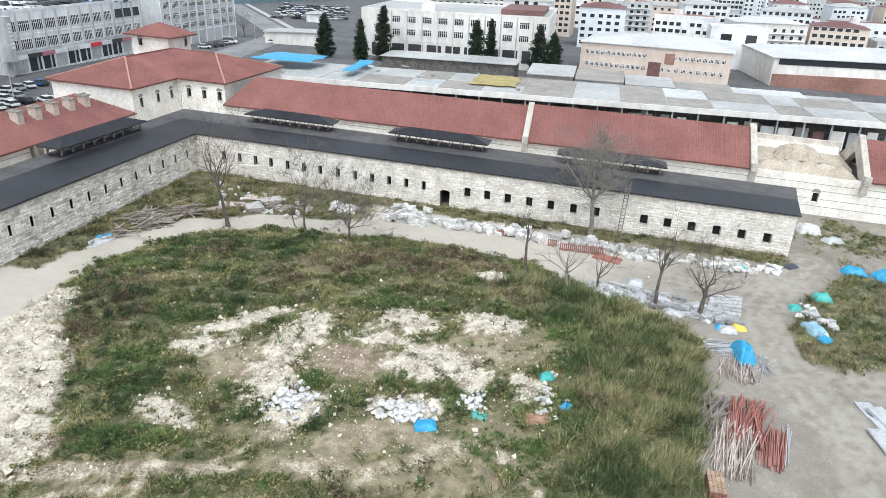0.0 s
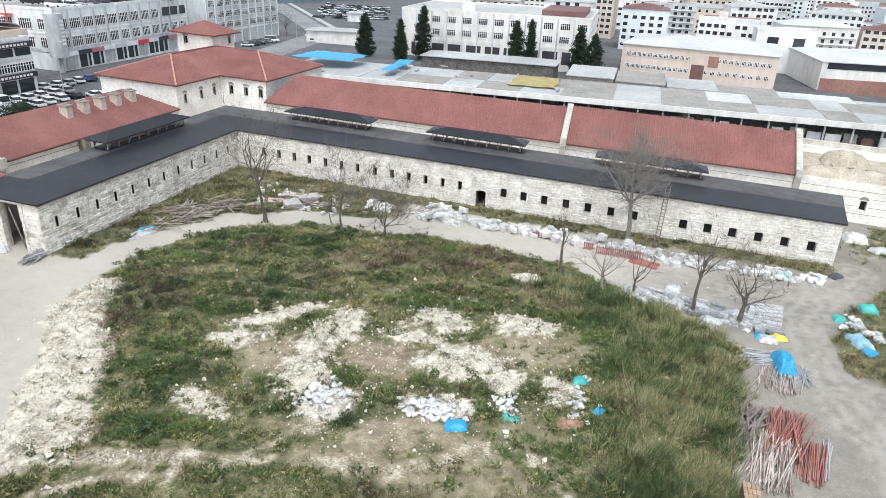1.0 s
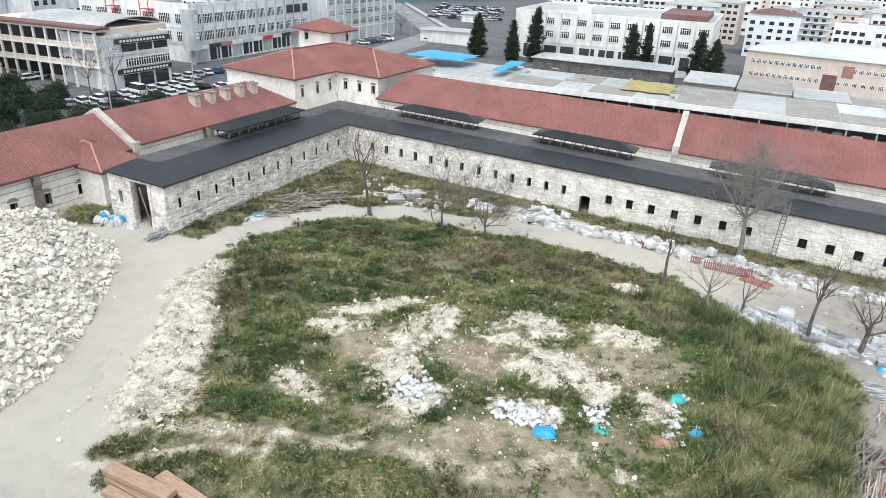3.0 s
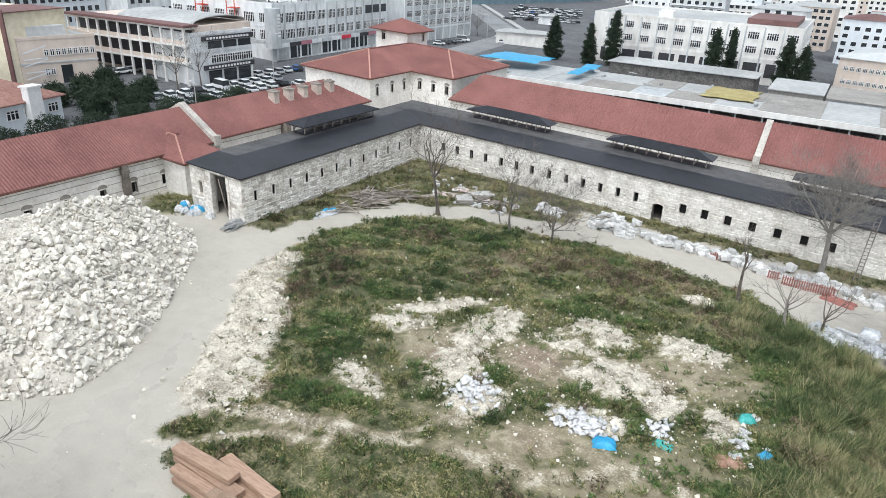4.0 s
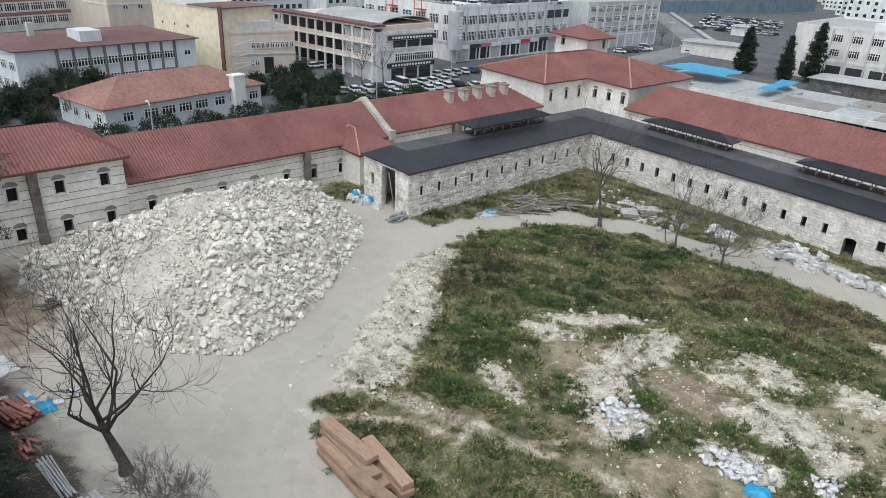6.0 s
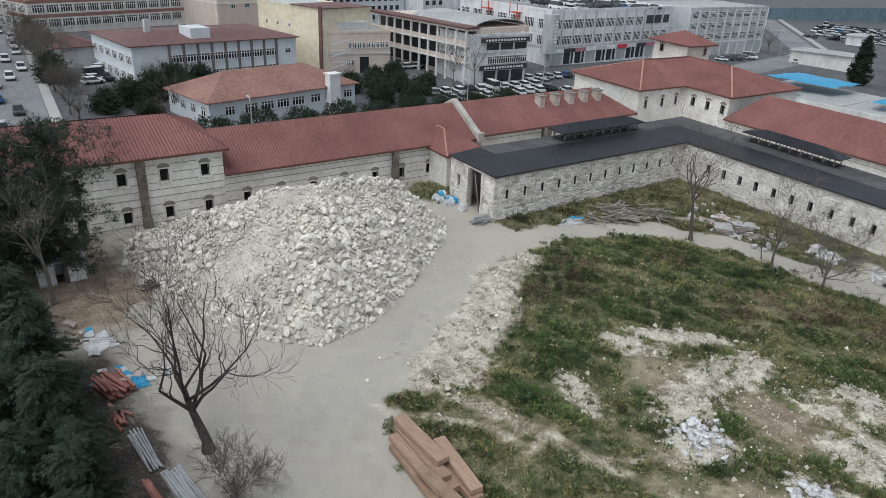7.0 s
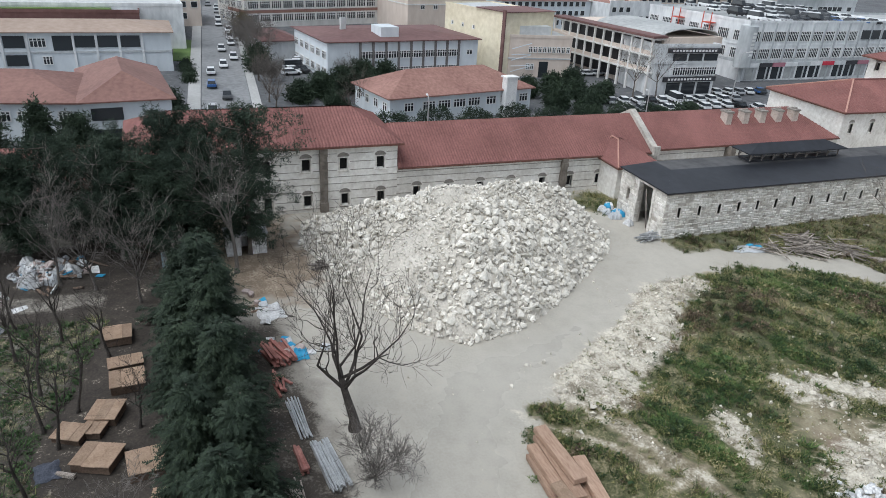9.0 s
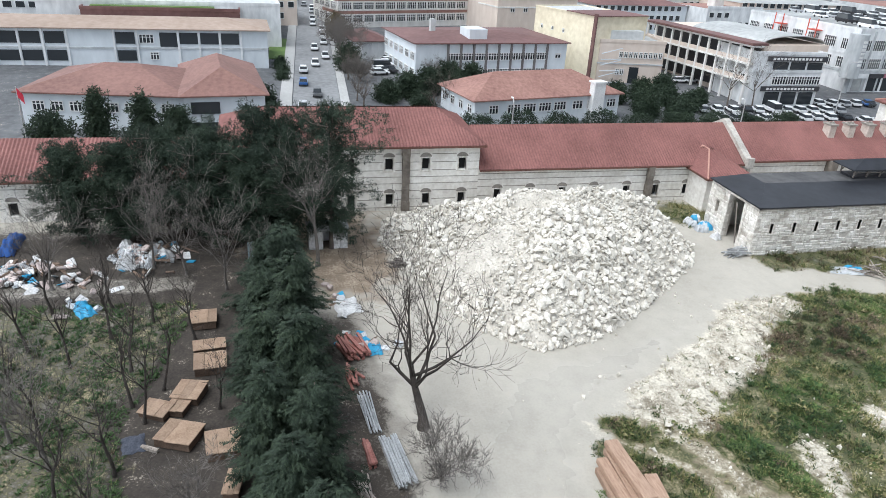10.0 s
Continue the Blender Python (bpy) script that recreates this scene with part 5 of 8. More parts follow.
def bare_tree(x, y, height, trunk_r, seed, label, fork=0.4, limbs=7, spread_=0.7, material=None, tilt=(0, 0), twig=1.0, levels=3, bend=0.13, up=0.10):
    rr = np.random.default_rng(seed)
    t = thing("bare_tree", x, y, soil_at(x, y) - 0.1, label, "tree", "bare trees")
    material = material or M_BARK
    bm = bmesh.new()
    pts, rad = grow(rr, Vector((0, 0, 0)), Vector((tilt[0], tilt[1], 1)), height * fork * 1.4, trunk_r, 0.07 + 0.15 * (bend - 0.13), 6)
    rad = [trunk_r * (1 - 0.55 * i / 6) for i in range(7)]
    rad[0] *= 1.35
    tube(bm, pts, rad, 8)
    ob = new("trunk", mesh_of("trunk", bm, material))
    ob.parent = t
    twigs = bmesh.new()

    def split(p, d, length, radius, depth, bm):
        segs = 4 if depth else 2
        pts, rad = grow(rr, p, d, length, radius, bend, segs, up)
        if radius > 0.035:
            tube(bm, pts, rad, 5)
        else:
            tube(twigs, pts, [max(q, 0.010) for q in rad], 3)
        if depth == 0:
            return
        for k in range(int((3 + rr.integers(0, 3)) * twig)):
            i = int(rr.integers(1, 5))
            base = (pts[i] - pts[i - 1]).normalized()
            side = Vector(rr.normal(0, 1, 3))
            nd = (base * 0.8 + (side - base * side.dot(base)).normalized() * rr.uniform(0.4, 0.9)).normalized()
            split(pts[i], nd, length * rr.uniform(0.42, 0.68), max(rad[i] * 0.6, 0.012), depth - 1, bm)

    for k in range(limbs):
        f = 0.55 + 0.45 * (k + 1) / limbs
        i = min(6, max(2, int(round(6 * f))))
        a = 2.4 * k + rr.uniform(-0.4, 0.4)
        d = Vector((math.cos(a) * spread_, math.sin(a) * spread_, rr.uniform(0.5, 1.0)))
        if k == limbs - 1:
            d = Vector((0.1, 0.05, 1))
        bl = bmesh.new()
        split(pts[i], d, height * (1 - fork) * rr.uniform(0.65, 1.0), rad[i] * 0.62, levels, bl)
        if bl.verts:
            limb = new("limb", mesh_of("limb", bl, material))
            limb.parent = t
        else:
            bl.free()
    ob = new("crown", mesh_of("crown", twigs, material))
    ob.parent = t
    ob["kind"] = "stuff"
    return t


bare_tree(17.3, -21.1, 15.0, 0.28, 301, "slender bare tree beside the earth path", 0.42, 9, 0.55, M_BARK, (-0.04, 0), 1.1, 3, 0.2)
bare_tree(28.3, -19.5, 11.0, 0.18, 302, "thin bare tree with upswept twigs at the path", 0.38, 9, 0.6, M_TWIG, (-0.06, 0), 1.1, 3, 0.22)
bare_tree(34.5, -19.0, 7.6, 0.2, 303, "low spreading bare tree at the meadow's edge", 0.24, 10, 1.0, M_TWIG, (0.2, 0), 1.5, 3, 0.18)
bare_tree(25.7, -17.3, 4.2, 0.09, 313, "thin bent sapling at the path", 0.4, 5, 0.5, M_BARK, (-0.3, 0), 1.0, 2, 0.2)
bare_tree(59.4, -20.6, 7.6, 0.24, 304, "pruned bare tree with short stubs", 0.55, 4, 0.6, levels=2)
bare_tree(67.3, -6.3, 15.5, 0.42, 305, "tall grey bare tree with a dense twiggy crown", 0.46, 12, 0.85, M_GREYTWIG, (-0.16, 0.0), 1.75, 3, 0.17, 0.07)
bare_tree(68.6, -21.9, 7.6, 0.2, 312, "forked dark pruned tree by stored stones", 0.22, 5, 0.5, M_BARK, (0.05, 0), 0.8, 2, 0.2)
bare_tree(64.9, -23.8, 7.5, 0.24, 306, "low pale pruned tree with spreading twigs", 0.3, 8, 0.9, M_PALEBARK, levels=2)
bare_tree(75.6, -24.8, 9.4, 0.24, 307, "straight pruned bare trunk with knotty twigs", 0.55, 7, 0.4, M_BARK, (-0.02, 0), 1.0, 2, 0.2)
bare_tree(80.6, -25.4, 8.8, 0.34, 308, "pollarded bare tree with knotted limbs", 0.34, 7, 0.55, M_BARK, (0, 0), 1.1, 3, 0.22)
bare_tree(23.7, -89.9, 13.8, 0.42, 309, "dark pollarded bare tree on the muddy yard", 0.27, 8, 0.85, M_DARKBARK, (-0.16, -0.1), 1.3, 3, 0.33, 0.26)
bare_tree(29.3, -89.9, 3.6, 0.09, 310, "bare twiggy bush beside stacked pipes", 0.12, 12, 1.0, M_TWIG, twig=1.6, levels=3, bend=0.22)
bare_tree(99.6, -29.4, 8.6, 0.16, 311, "thin bare tree on the grass island", 0.25, 7, 0.6)
for k, (x, y, h) in enumerate(((19.7, -110.6, 8.5), (24.8, -111.9, 9), (17.7, -111.7, 8), (15.9, -109.6, 7.5), (11.7, -117.3, 8), (7.9, -114.7, 8), (9.0, -107.6, 7), (18.9, -105.2, 5), (22, -117, 8), (9, -121, 8), (17, -120, 7.5), (27, -115, 8), (30, -112, 7), (3.2, -120.4, 8), (13, -112.4, 8), (5.6, -111.5, 7.5), (2.6, -115.4, 7))):
    bare_tree(x, y, h, 0.14, 330 + k, "young dark leafless tree in the dim garden", 0.42, 7, 0.42, M_DARKBARK, (0.12 * math.sin(2.1 * k), 0.1 * math.cos(1.7 * k)), 1.0, 2, 0.2)
for k, (x, y, h) in enumerate(((23.5, -116.2, 8.5), (-4.9, -112.5, 9.5), (0.4, -105.1, 9.5), (-3.2, -109.2, 8), (-1.6, -121.5, 8), (20.4, -119.4, 7), (29.8, -106.5, 4.5), (1.2, -102.4, 6))):
    bare_tree(x, y, h, 0.16, 380 + k, "grey leafless tree with a haze of fine twigs", 0.3, 8, 0.5, M_TWIG, (0, 0), 1.15, 3, 0.18)

M_PINE = plant_material("pine_needles", [(0.3, (0.008, 0.018, 0.010)), (0.5, (0.019, 0.036, 0.021)), (0.70, (0.048, 0.070, 0.042))])
M_CYPRESS = plant_material("cypress_foliage", [(0.3, (0.006, 0.014, 0.007)), (0.5, (0.014, 0.028, 0.014)), (0.70, (0.042, 0.062, 0.032))])
M_HEDGE = plant_material("evergreen_hedge", [(0.3, (0.009, 0.02, 0.010)), (0.5, (0.019, 0.036, 0.018)), (0.72, (0.042, 0.066, 0.032))])


def spray_proto(seed, n, long_, flat, broad=0.16):
    """A spray of narrow leaves fanning out of one point."""
    rr = np.random.default_rng(seed)
    vs, fs = [], []
    for _ in range(n):
        d = rr.normal(0, 1, 3)
        d[2] *= flat
        d /= np.linalg.norm(d)
        s = np.cross(d, rr.normal(0, 1, 3))
        s /= np.linalg.norm(s)
        i, l = len(vs), rr.uniform(0.6, 1.0) * long_
        vs += [(*(-s * 0.38 * broad),), (*(d * l * 0.6 + s * broad * l),), (*(d * l),)]
        fs.append((i, i + 1, i + 2))
    return np.array(vs), np.array(fs)


SPRAYS = [spray_proto(400 + k, 7, 0.75, 0.6) for k in range(5)]


def crown_points(rr, n, profile, height, radius, lumps=0.35):
    """Points gathered in boughs inside a crown with the given outline (share of height -> share of radius)."""
    out = []
    boughs = 46
    for b in range(boughs):
        f = (b + rr.uniform(0.1, 0.9)) / boughs
        a = 2.39996 * b + rr.uniform(-0.4, 0.4)
        reach = radius * profile(f) * rr.uniform(0.65, 1.12)
        k = max(8, int(n / boughs * (0.35 + profile(f)) * 1.1))
        s = rr.uniform(0, 1, k) ** 0.6
        wob = rr.normal(0, 1, (k, 3)) * (lumps * (0.35 + 0.5 * s[:, None])) * (0.5 + radius / 6)
        p = np.stack([np.cos(a) * reach * s, np.sin(a) * reach * s, height * f - 0.10 * reach * s + 0.0 * s], -1) + wob
        out.append(p)
    return np.concatenate(out)


def leafy_tree(name, x, y, height, radius, profile, seed, material, label, category, n=2600, bole=0.15, size=(0.5, 1.0), group="", bark=None, z=None, lumps=0.35):
    rr = np.random.default_rng(seed)
    t = thing(name, x, y, (soil_at(x, y) if z is None else z) - 0.1, label, category, group)
    bm = bmesh.new()
    pts, rad = grow(rr, Vector((0, 0, 0)), Vector((0.02, 0.02, 1)), height * 0.92, max(0.12, height * 0.018), 0.02, 6)
    tube(bm, pts, rad, 7)
    ob = new("trunk", mesh_of("trunk", bm, bark or M_BARK))
    ob.parent = t
    p = crown_points(rr, n, profile, height * (1 - bole), radius, lumps)
    p[:, 2] += height * bole
    p[:, 2] = np.maximum(p[:, 2], 0.15)
    ob = new("crown", joined("crown", SPRAYS, p, rr.uniform(*size, len(p)), rr, material))
    ob.parent = t
    return t


def cone(f):
    return (1 - f) ** 0.75 * min(1, f * 9 + 0.45)


def column(f):
    return min(1, f * 6 + 0.5) * (1 - f ** 3) ** 0.8


def umbrella(f):
    return 0.35 + 0.65 * math.sin(math.pi * min(1, 0.15 + f * 0.85)) ** 0.8


def frond_proto(seed, n=4):
    """A flat drooping spray along +x: a spine with needle bunches to both sides."""
    rr = np.random.default_rng(seed)
    vs, fs = [(0, -0.05, 0), (0, 0.05, 0), (1.0, 0, -0.1)], [(0, 1, 2)]
    for k in range(n):
        f = (k + rr.uniform(0.2, 0.8)) / n
        for side in (-1, 1):
            l = 0.5 * (1 - 0.6 * f) * rr.uniform(0.7, 1.2)
            i, z = len(vs), -0.1 * f
            vs += [(f - 0.09, 0, z), (f + 0.09, 0, z), (f + l * 0.75, side * l * 0.8, z + rr.normal(0, 0.06) - 0.06)]
            fs.append((i, i + 1, i + 2))
    return np.array(vs, float), np.array(fs)


FRONDS = [frond_proto(430 + k) for k in range(5)]
TUFTLETS = [spray_proto(460 + k, 6, 0.8, 0.7, 0.155) for k in range(5)]


def facing(out, rr, droop):
    """Turns that point a spray's length along the given ways, let droop and rolled a little."""
    x = out + rr.normal(0, 0.3, out.shape)
    x[:, 2] -= droop
    x /= np.linalg.norm(x, axis=1)[:, None]
    up = np.array([0, 0, 1.0]) + rr.normal(0, 0.3, out.shape)
    y = np.cross(up, x)
    y /= np.linalg.norm(y, axis=1)[:, None]
    return np.stack([x, y, np.cross(x, y)], -1)


def conifer(name, x, y, h, wide, seed, material, label, group, bole, boughs, clumps, per, rise, outline, size=(0.32, 0.62), every=1, flat_=0.5, fronds=False):
    """Trunk, separate limbs, and tufts or fronds of needles gathered along each limb with gaps between them."""
    rr = np.random.default_rng(seed)
    t = thing(name, x, y, soil_at(x, y) - 0.1, label, "conifer", group)
    bm = bmesh.new()
    pts, rad = grow(rr, Vector((0, 0, 0)), Vector((rr.normal(0, 0.05), rr.normal(0, 0.05), 1)), h * 0.95, max(0.14, h * 0.019), 0.03, 8)
    tube(bm, pts, rad, 8)
    ob = new("trunk", mesh_of("trunk", bm, M_BARK))
    ob.parent = t
    cloud, ways = [], []
    for b in range(boughs):
        f = bole + (1 - bole) * (b + rr.uniform(0, 1)) / boughs
        i = min(7, int(f * 8))
        p0 = pts[i].lerp(pts[i + 1], f * 8 - i) if f < 0.999 else pts[8]
        a = 2.39996 * b + rr.uniform(-0.6, 0.6)
        g = (f - bole) / (1 - bole)
        reach = wide * outline(g) * rr.uniform(0.6, 1.15)
        d = Vector((math.cos(a), math.sin(a), rise * (0.4 + g) + rr.normal(0, 0.12)))
        lp, lr = grow(rr, p0, d, max(reach, 0.4), 0.03 + 0.035 * reach / 3, 0.12, 4, 0.05)
        if b % every == 0:
            bm = bmesh.new()
            tube(bm, lp, lr, 4)
            ob = new("limb", mesh_of("limb", bm, M_BARK))
            ob.parent = t
        for c in range(clumps):
            s = (c + rr.uniform(0.4, 1.1)) / clumps * 4
            j = min(3, int(s))
            q = np.array(lp[j].lerp(lp[j + 1], min(s - j, 1.0)))
            br = rr.uniform(0.32, 0.62) * (0.65 + 0.16 * reach)
            if fronds:
                cloud.append(q + rr.normal(0, 1, (per, 3)) * np.array([br, br, 0.22]) * 0.8)
            else:
                q = q + rr.normal(0, 0.16, 3) * (0.6 + reach * 0.35)
                shell = rr.normal(0, 1, (per, 3))
                shell *= (0.55 + 0.45 * rr.random((per, 1)) ** 0.5) / np.linalg.norm(shell, axis=1)[:, None]
                cloud.append(q + shell * np.array([br, br, br * flat_ * 1.5]) * 1.5)
            ways.append(np.tile(np.array(d), (per, 1)))
    p, o = np.concatenate(cloud), np.concatenate(ways)
    p[:, 2] = np.maximum(p[:, 2], 0.1)
    if fronds:
        o = o + 0.5 * np.stack([p[:, 0], p[:, 1], 0 * p[:, 2]], -1) / (np.hypot(p[:, 0], p[:, 1])[:, None] + 0.3)
    ob = new("crown", joined("crown", FRONDS if fronds else TUFTLETS, p, rr.uniform(*size, len(p)), rr, material, turns=facing(o, rr, 0.35) if fronds else None))
    ob.parent = t
    return t


def layered(g):
    return (1 - g) ** 0.8 * (0.82 + 0.25 * math.sin(g * 40)) + 0.06


def ragged(g):
    return (0.45 + 0.75 * math.sin(math.pi * min(1, 0.1 + g * 0.85))) * (0.85 + 0.25 * math.sin(g * 23))


# dark conifers between the yard and the garden
for k, (x, y, h, rad) in enumerate(((1.5, -99.0, 8.0, 3.0), (5.0, -101.4, 8.5, 3.2), (8.6, -99.4, 11.5, 3.8), (12.6, -101.6, 9.5, 3.4), (15.4, -99.4, 12.0, 3.9), (19.4, -101.2, 10, 3.5), (22.4, -99.0, 11.0, 3.8), (26.6, -101.0, 9.5, 3.4), (29.4, -98.8, 10.0, 3.6), (33.4, -100.4, 9.0, 3.4), (36.6, -98.4, 9.5, 3.6))):
    conifer("cedar", x, y, h, rad, 420 + k, M_CYPRESS, "dense dark evergreen in a row beside the yard", "row of evergreens", 0.03, 52, 4, 21, -0.10, layered, (0.44, 0.82), 8, 0.5, True)
for k, (x, y, h, rad) in enumerate(((-7.6, -93.6, 16.6, 6.2), (-9.0, -98.6, 15.0, 5.0), (-11.5, -101.5, 15.5, 5.6), (-9.5, -106.8, 12.6, 5.0), (-13, -111.5, 13.0, 4.6), (-11.4, -116.0, 11.8, 4.0), (-13.0, -120.6, 11.0, 3.8), (-6.5, -101.6, 12.5, 4.4), (-12.6, -106.4, 13, 4.4))):
    conifer("pine", x, y, h, rad, 440 + k, M_PINE, "tall dark green pine before the barracks wall", "garden pines", 0.14, 58, 4, 40, 0.16, ragged, (0.34, 0.6), 2, 0.5)
bare_tree(-3.6, -95.6, 13.0, 0.24, 360, "pale leafless tree before a dark pine", 0.42, 7, 0.5, M_TWIG, (0.06, 0.06), 1.0, 3, 0.2, 0.14)


# ---------------- loose things in the yard ----------------
M_TIMBER = two_scale("sawn_timber", (0.25, 0.155, 0.105), (0.43, 0.30, 0.22), 1.2, 9.0, per_object=0.18, stretch=(1, 6, 6))
M_PLY = two_scale("plywood", (0.245, 0.165, 0.11), (0.39, 0.28, 0.20), 1.0, 7.0, per_object=0.16)
M_OXIDE = two_scale("red_oxide_steel", (0.22, 0.075, 0.06), (0.38, 0.18, 0.15), 1.0, 6.0, rough=0.6, per_object=0.25)
M_RUSTY = two_scale("rusty_tube", (0.24, 0.18, 0.155), (0.54, 0.49, 0.45), 0.8, 6.0, rough=0.65, per_object=0.3)
M_GALV = two_scale("galvanised_steel", (0.36, 0.37, 0.38), (0.58, 0.59, 0.60), 0.8, 5.0, rough=0.45, metal=0.5, per_object=0.15)
M_TARP = two_scale("blue_tarpaulin", (0.02, 0.22, 0.42), (0.05, 0.38, 0.62), 1.0, 6.0, rough=0.5)
M_TEAL = two_scale("teal_sheet", (0.03, 0.30, 0.28), (0.10, 0.46, 0.42), 1.0, 6.0, rough=0.55)
M_STRAW = two_scale("straw_mat", (0.24, 0.20, 0.08), (0.42, 0.36, 0.16), 0.4, 3.0)
M_YELLOW = two_scale("yellow_sheet", (0.55, 0.40, 0.05), (0.75, 0.58, 0.12), 1.0, 6.0, rough=0.6)
M_BAG = two_scale("white_rubble_sack", (0.42, 0.42, 0.42), (0.78, 0.78, 0.78), 1.5, 6.0, per_object=0.16)
M_MARBLE = two_scale("carved_marble", (0.36, 0.36, 0.35), (0.66, 0.655, 0.64), 1.0, 5.0, per_object=0.22)
M_SHEET = two_scale("grey_metal_sheet", (0.40, 0.42, 0.44), (0.62, 0.64, 0.66), 0.7, 4.0, rough=0.5, metal=0.3)
M_NET = two_scale("orange_red_barrier", (0.20, 0.07, 0.055), (0.34, 0.15, 0.125), 1.0, 8.0)
M_NAVY = two_scale("dark_sack", (0.03, 0.035, 0.05), (0.09, 0.10, 0.13), 1.0, 8.0)


def put(name, me, x, y, z, turn=(0, 0, 0), scale=(1, 1, 1), label="", category="", group="", parent=None):
    ob = new(name, me)
    if parent:
        ob.parent = parent
        ob.location = lean(x, y, z) - parent.location
    else:
        ob.location = lean(x, y, z)
    ob.rotation_euler, ob.scale = turn, scale
    return tagged(ob, label, category, group)


def rounded_block(w, l, h, seed, rough_=0.06, cuts=2):
    rr = np.random.default_rng(seed)
    bm = bmesh.new()
    bmesh.ops.create_cube(bm, size=1)
    bmesh.ops.bevel(bm, geom=bm.edges[:], offset=0.09, segments=1, affect="EDGES")
    for v in bm.verts:
        v.co = Vector((v.co.x * w, v.co.y * l, (v.co.z + 0.5) * h)) + Vector(rr.normal(0, rough_, 3)) * min(w, l, h)
    return bm


MARBLE_MESH = [mesh_of("marble_block", rounded_block(a, b, c, 500 + i, 0.05), M_MARBLE) for i, (a, b, c) in enumerate(((1.3, 0.9, 0.8), (0.9, 0.9, 1.1), (1.8, 0.7, 0.6), (1.1, 1.1, 0.5), (1.5, 0.6, 0.6), (2.1, 0.8, 0.35)))]
SACK_MESH = [mesh_of("rubble_sack", rounded_block(a, b, c, 520 + i, 0.2), M_BAG, smooth_faces=True) for i, (a, b, c) in enumerate(((1.0, 0.7, 0.5), (0.8, 0.8, 0.65), (1.2, 0.8, 0.4)))]
r = np.random.default_rng(77)


def strew(meshes, name, n, x0, x1, y0, y1, label, category, group, z1=0.0, lo=0.7, hi=1.3, follow=None):
    for k in range(n):
        f = r.random()
        x = x0 + (x1 - x0) * f
        y = r.uniform(y0, y1) + (follow(x) if follow else 0)
        z = soil_at(x, y) - 0.05 + (r.uniform(0, z1) if r.random() < 0.45 else 0)
        put(name, meshes[int(r.integers(0, len(meshes)))], x, y, z, (r.normal(0, 0.1), r.normal(0, 0.1), r.uniform(0, 3.1)), r.uniform(lo, hi, 3), label, category, group)


def shore(x):
    return -8.0 + 0.0005 * (x - 50) ** 2 - 1.5 * smooth(62, 72, x) + 1.6 * smooth(80, 94, x)


strew(MARBLE_MESH, "marble_block", 12, 26.2, 31.5, -1.4, 1.0, "broken pale marble block lying by the stable", "stone block", "salvaged stones", 0.3, follow=shore)
strew(MARBLE_MESH, "marble_block", 60, 36, 43, -2.2, 2.2, "pale marble block in a tumbled stack", "stone block", "salvaged stones", 1.2, 0.65, 1.15, follow=shore)
strew(MARBLE_MESH, "marble_block", 48, 44, 54.5, -1.4, 1.3, "carved white marble piece lined up by the path", "stone block", "salvaged stones", 0.6, 0.65, 1.15, follow=shore)
strew(MARBLE_MESH, "marble_block", 40, 55, 68, -1.6, 1.8, "white marble fragment beside the path", "stone block", "salvaged stones", 0.5, 0.8, 1.4, follow=shore)
strew(MARBLE_MESH, "marble_block", 70, 68.5, 95, -1.5, 2.2, "grey-white stone fragment along the stable wall", "stone block", "salvaged stones", 0.4, 0.5, 1.1, shore)
strew(MARBLE_MESH, "marble_block", 10, 3, 16, -9, -5, "pale stone half sunk in weeds", "stone block", "salvaged stones", 0.1, 0.4, 0.8)
strew(MARBLE_MESH, "marble_block", 26, 10, 25, -16, -8, "pale broken slab among stacked boards", "stone block", "salvaged stones", 0.2, 0.4, 0.9)
strew(SACK_MESH, "rubble_sack", 10, 87, 94, -1.2, 1.2, "white filled sack by the stable's end", "sack", "rubble sacks", 0.4, follow=shore)
for n, x, y, sx, sy in ((110, 52.6, -55.0, 2.3, 1.4), (26, 58.4, -52.2, 1.2, 1.3), (24, 64.6, -49.0, 1.1, 2.8), (90, 43.4, -57.0, 2.0, 2.4), (16, 94.2, -19.5, 0.9, 2.2)):
    for k in range(n):
        qx, qy = x + r.normal(0, 0.5) * sx, y + r.normal(0, 0.5) * sy
        put("rubble_sack", SACK_MESH[int(r.integers(0, 3))], qx, qy, soil_at(qx, qy) - 0.06 + r.uniform(0, 0.25), (r.normal(0, 0.25), r.normal(0, 0.25), r.uniform(0, 3.1)), r.uniform(0.22, 0.62, 3),
            "torn white sack dumped on the waste ground", "sack", "dumped sacks")


def crumpled(w, l, h, seed, material, name, res=12):
    """A slack sheet thrown over something: a sagging, creased skin with thickness."""
    rr = np.random.default_rng(seed)
    bm = bmesh.new()
    top = []
    for layer in (0, 1):
        rows_ = []
        for j in range(res + 1):
            row = []
            for i in range(res + 1):
                u, v = i / res * 2 - 1, j / res * 2 - 1
                edge_ = max(abs(u), abs(v))
                wob = 1 + 0.12 * math.sin(5 * u + seed) * math.cos(4 * v + seed * 2)
                z = h * (1 - edge_ ** 4) * wob + 0.10 * h * math.sin(9 * u + 7 * v + seed) + rr.normal(0, 0.03) + 0.03
                row.append(bm.verts.new((u * w / 2 * (1 + 0.06 * math.sin(6 * v + seed)), v * l / 2 * (1 + 0.06 * math.sin(7 * u)), max(z, 0.02) - 0.03 * (1 - layer))))
            rows_.append(row)
        for a, b in zip(rows_, rows_[1:]):
            for i in range(res):
                f = (a[i], a[i + 1], b[i + 1], b[i])
                bm.faces.new(f if layer else f[::-1])
        top.append(rows_)
    return mesh_of(name, bm, material, smooth_faces=True)


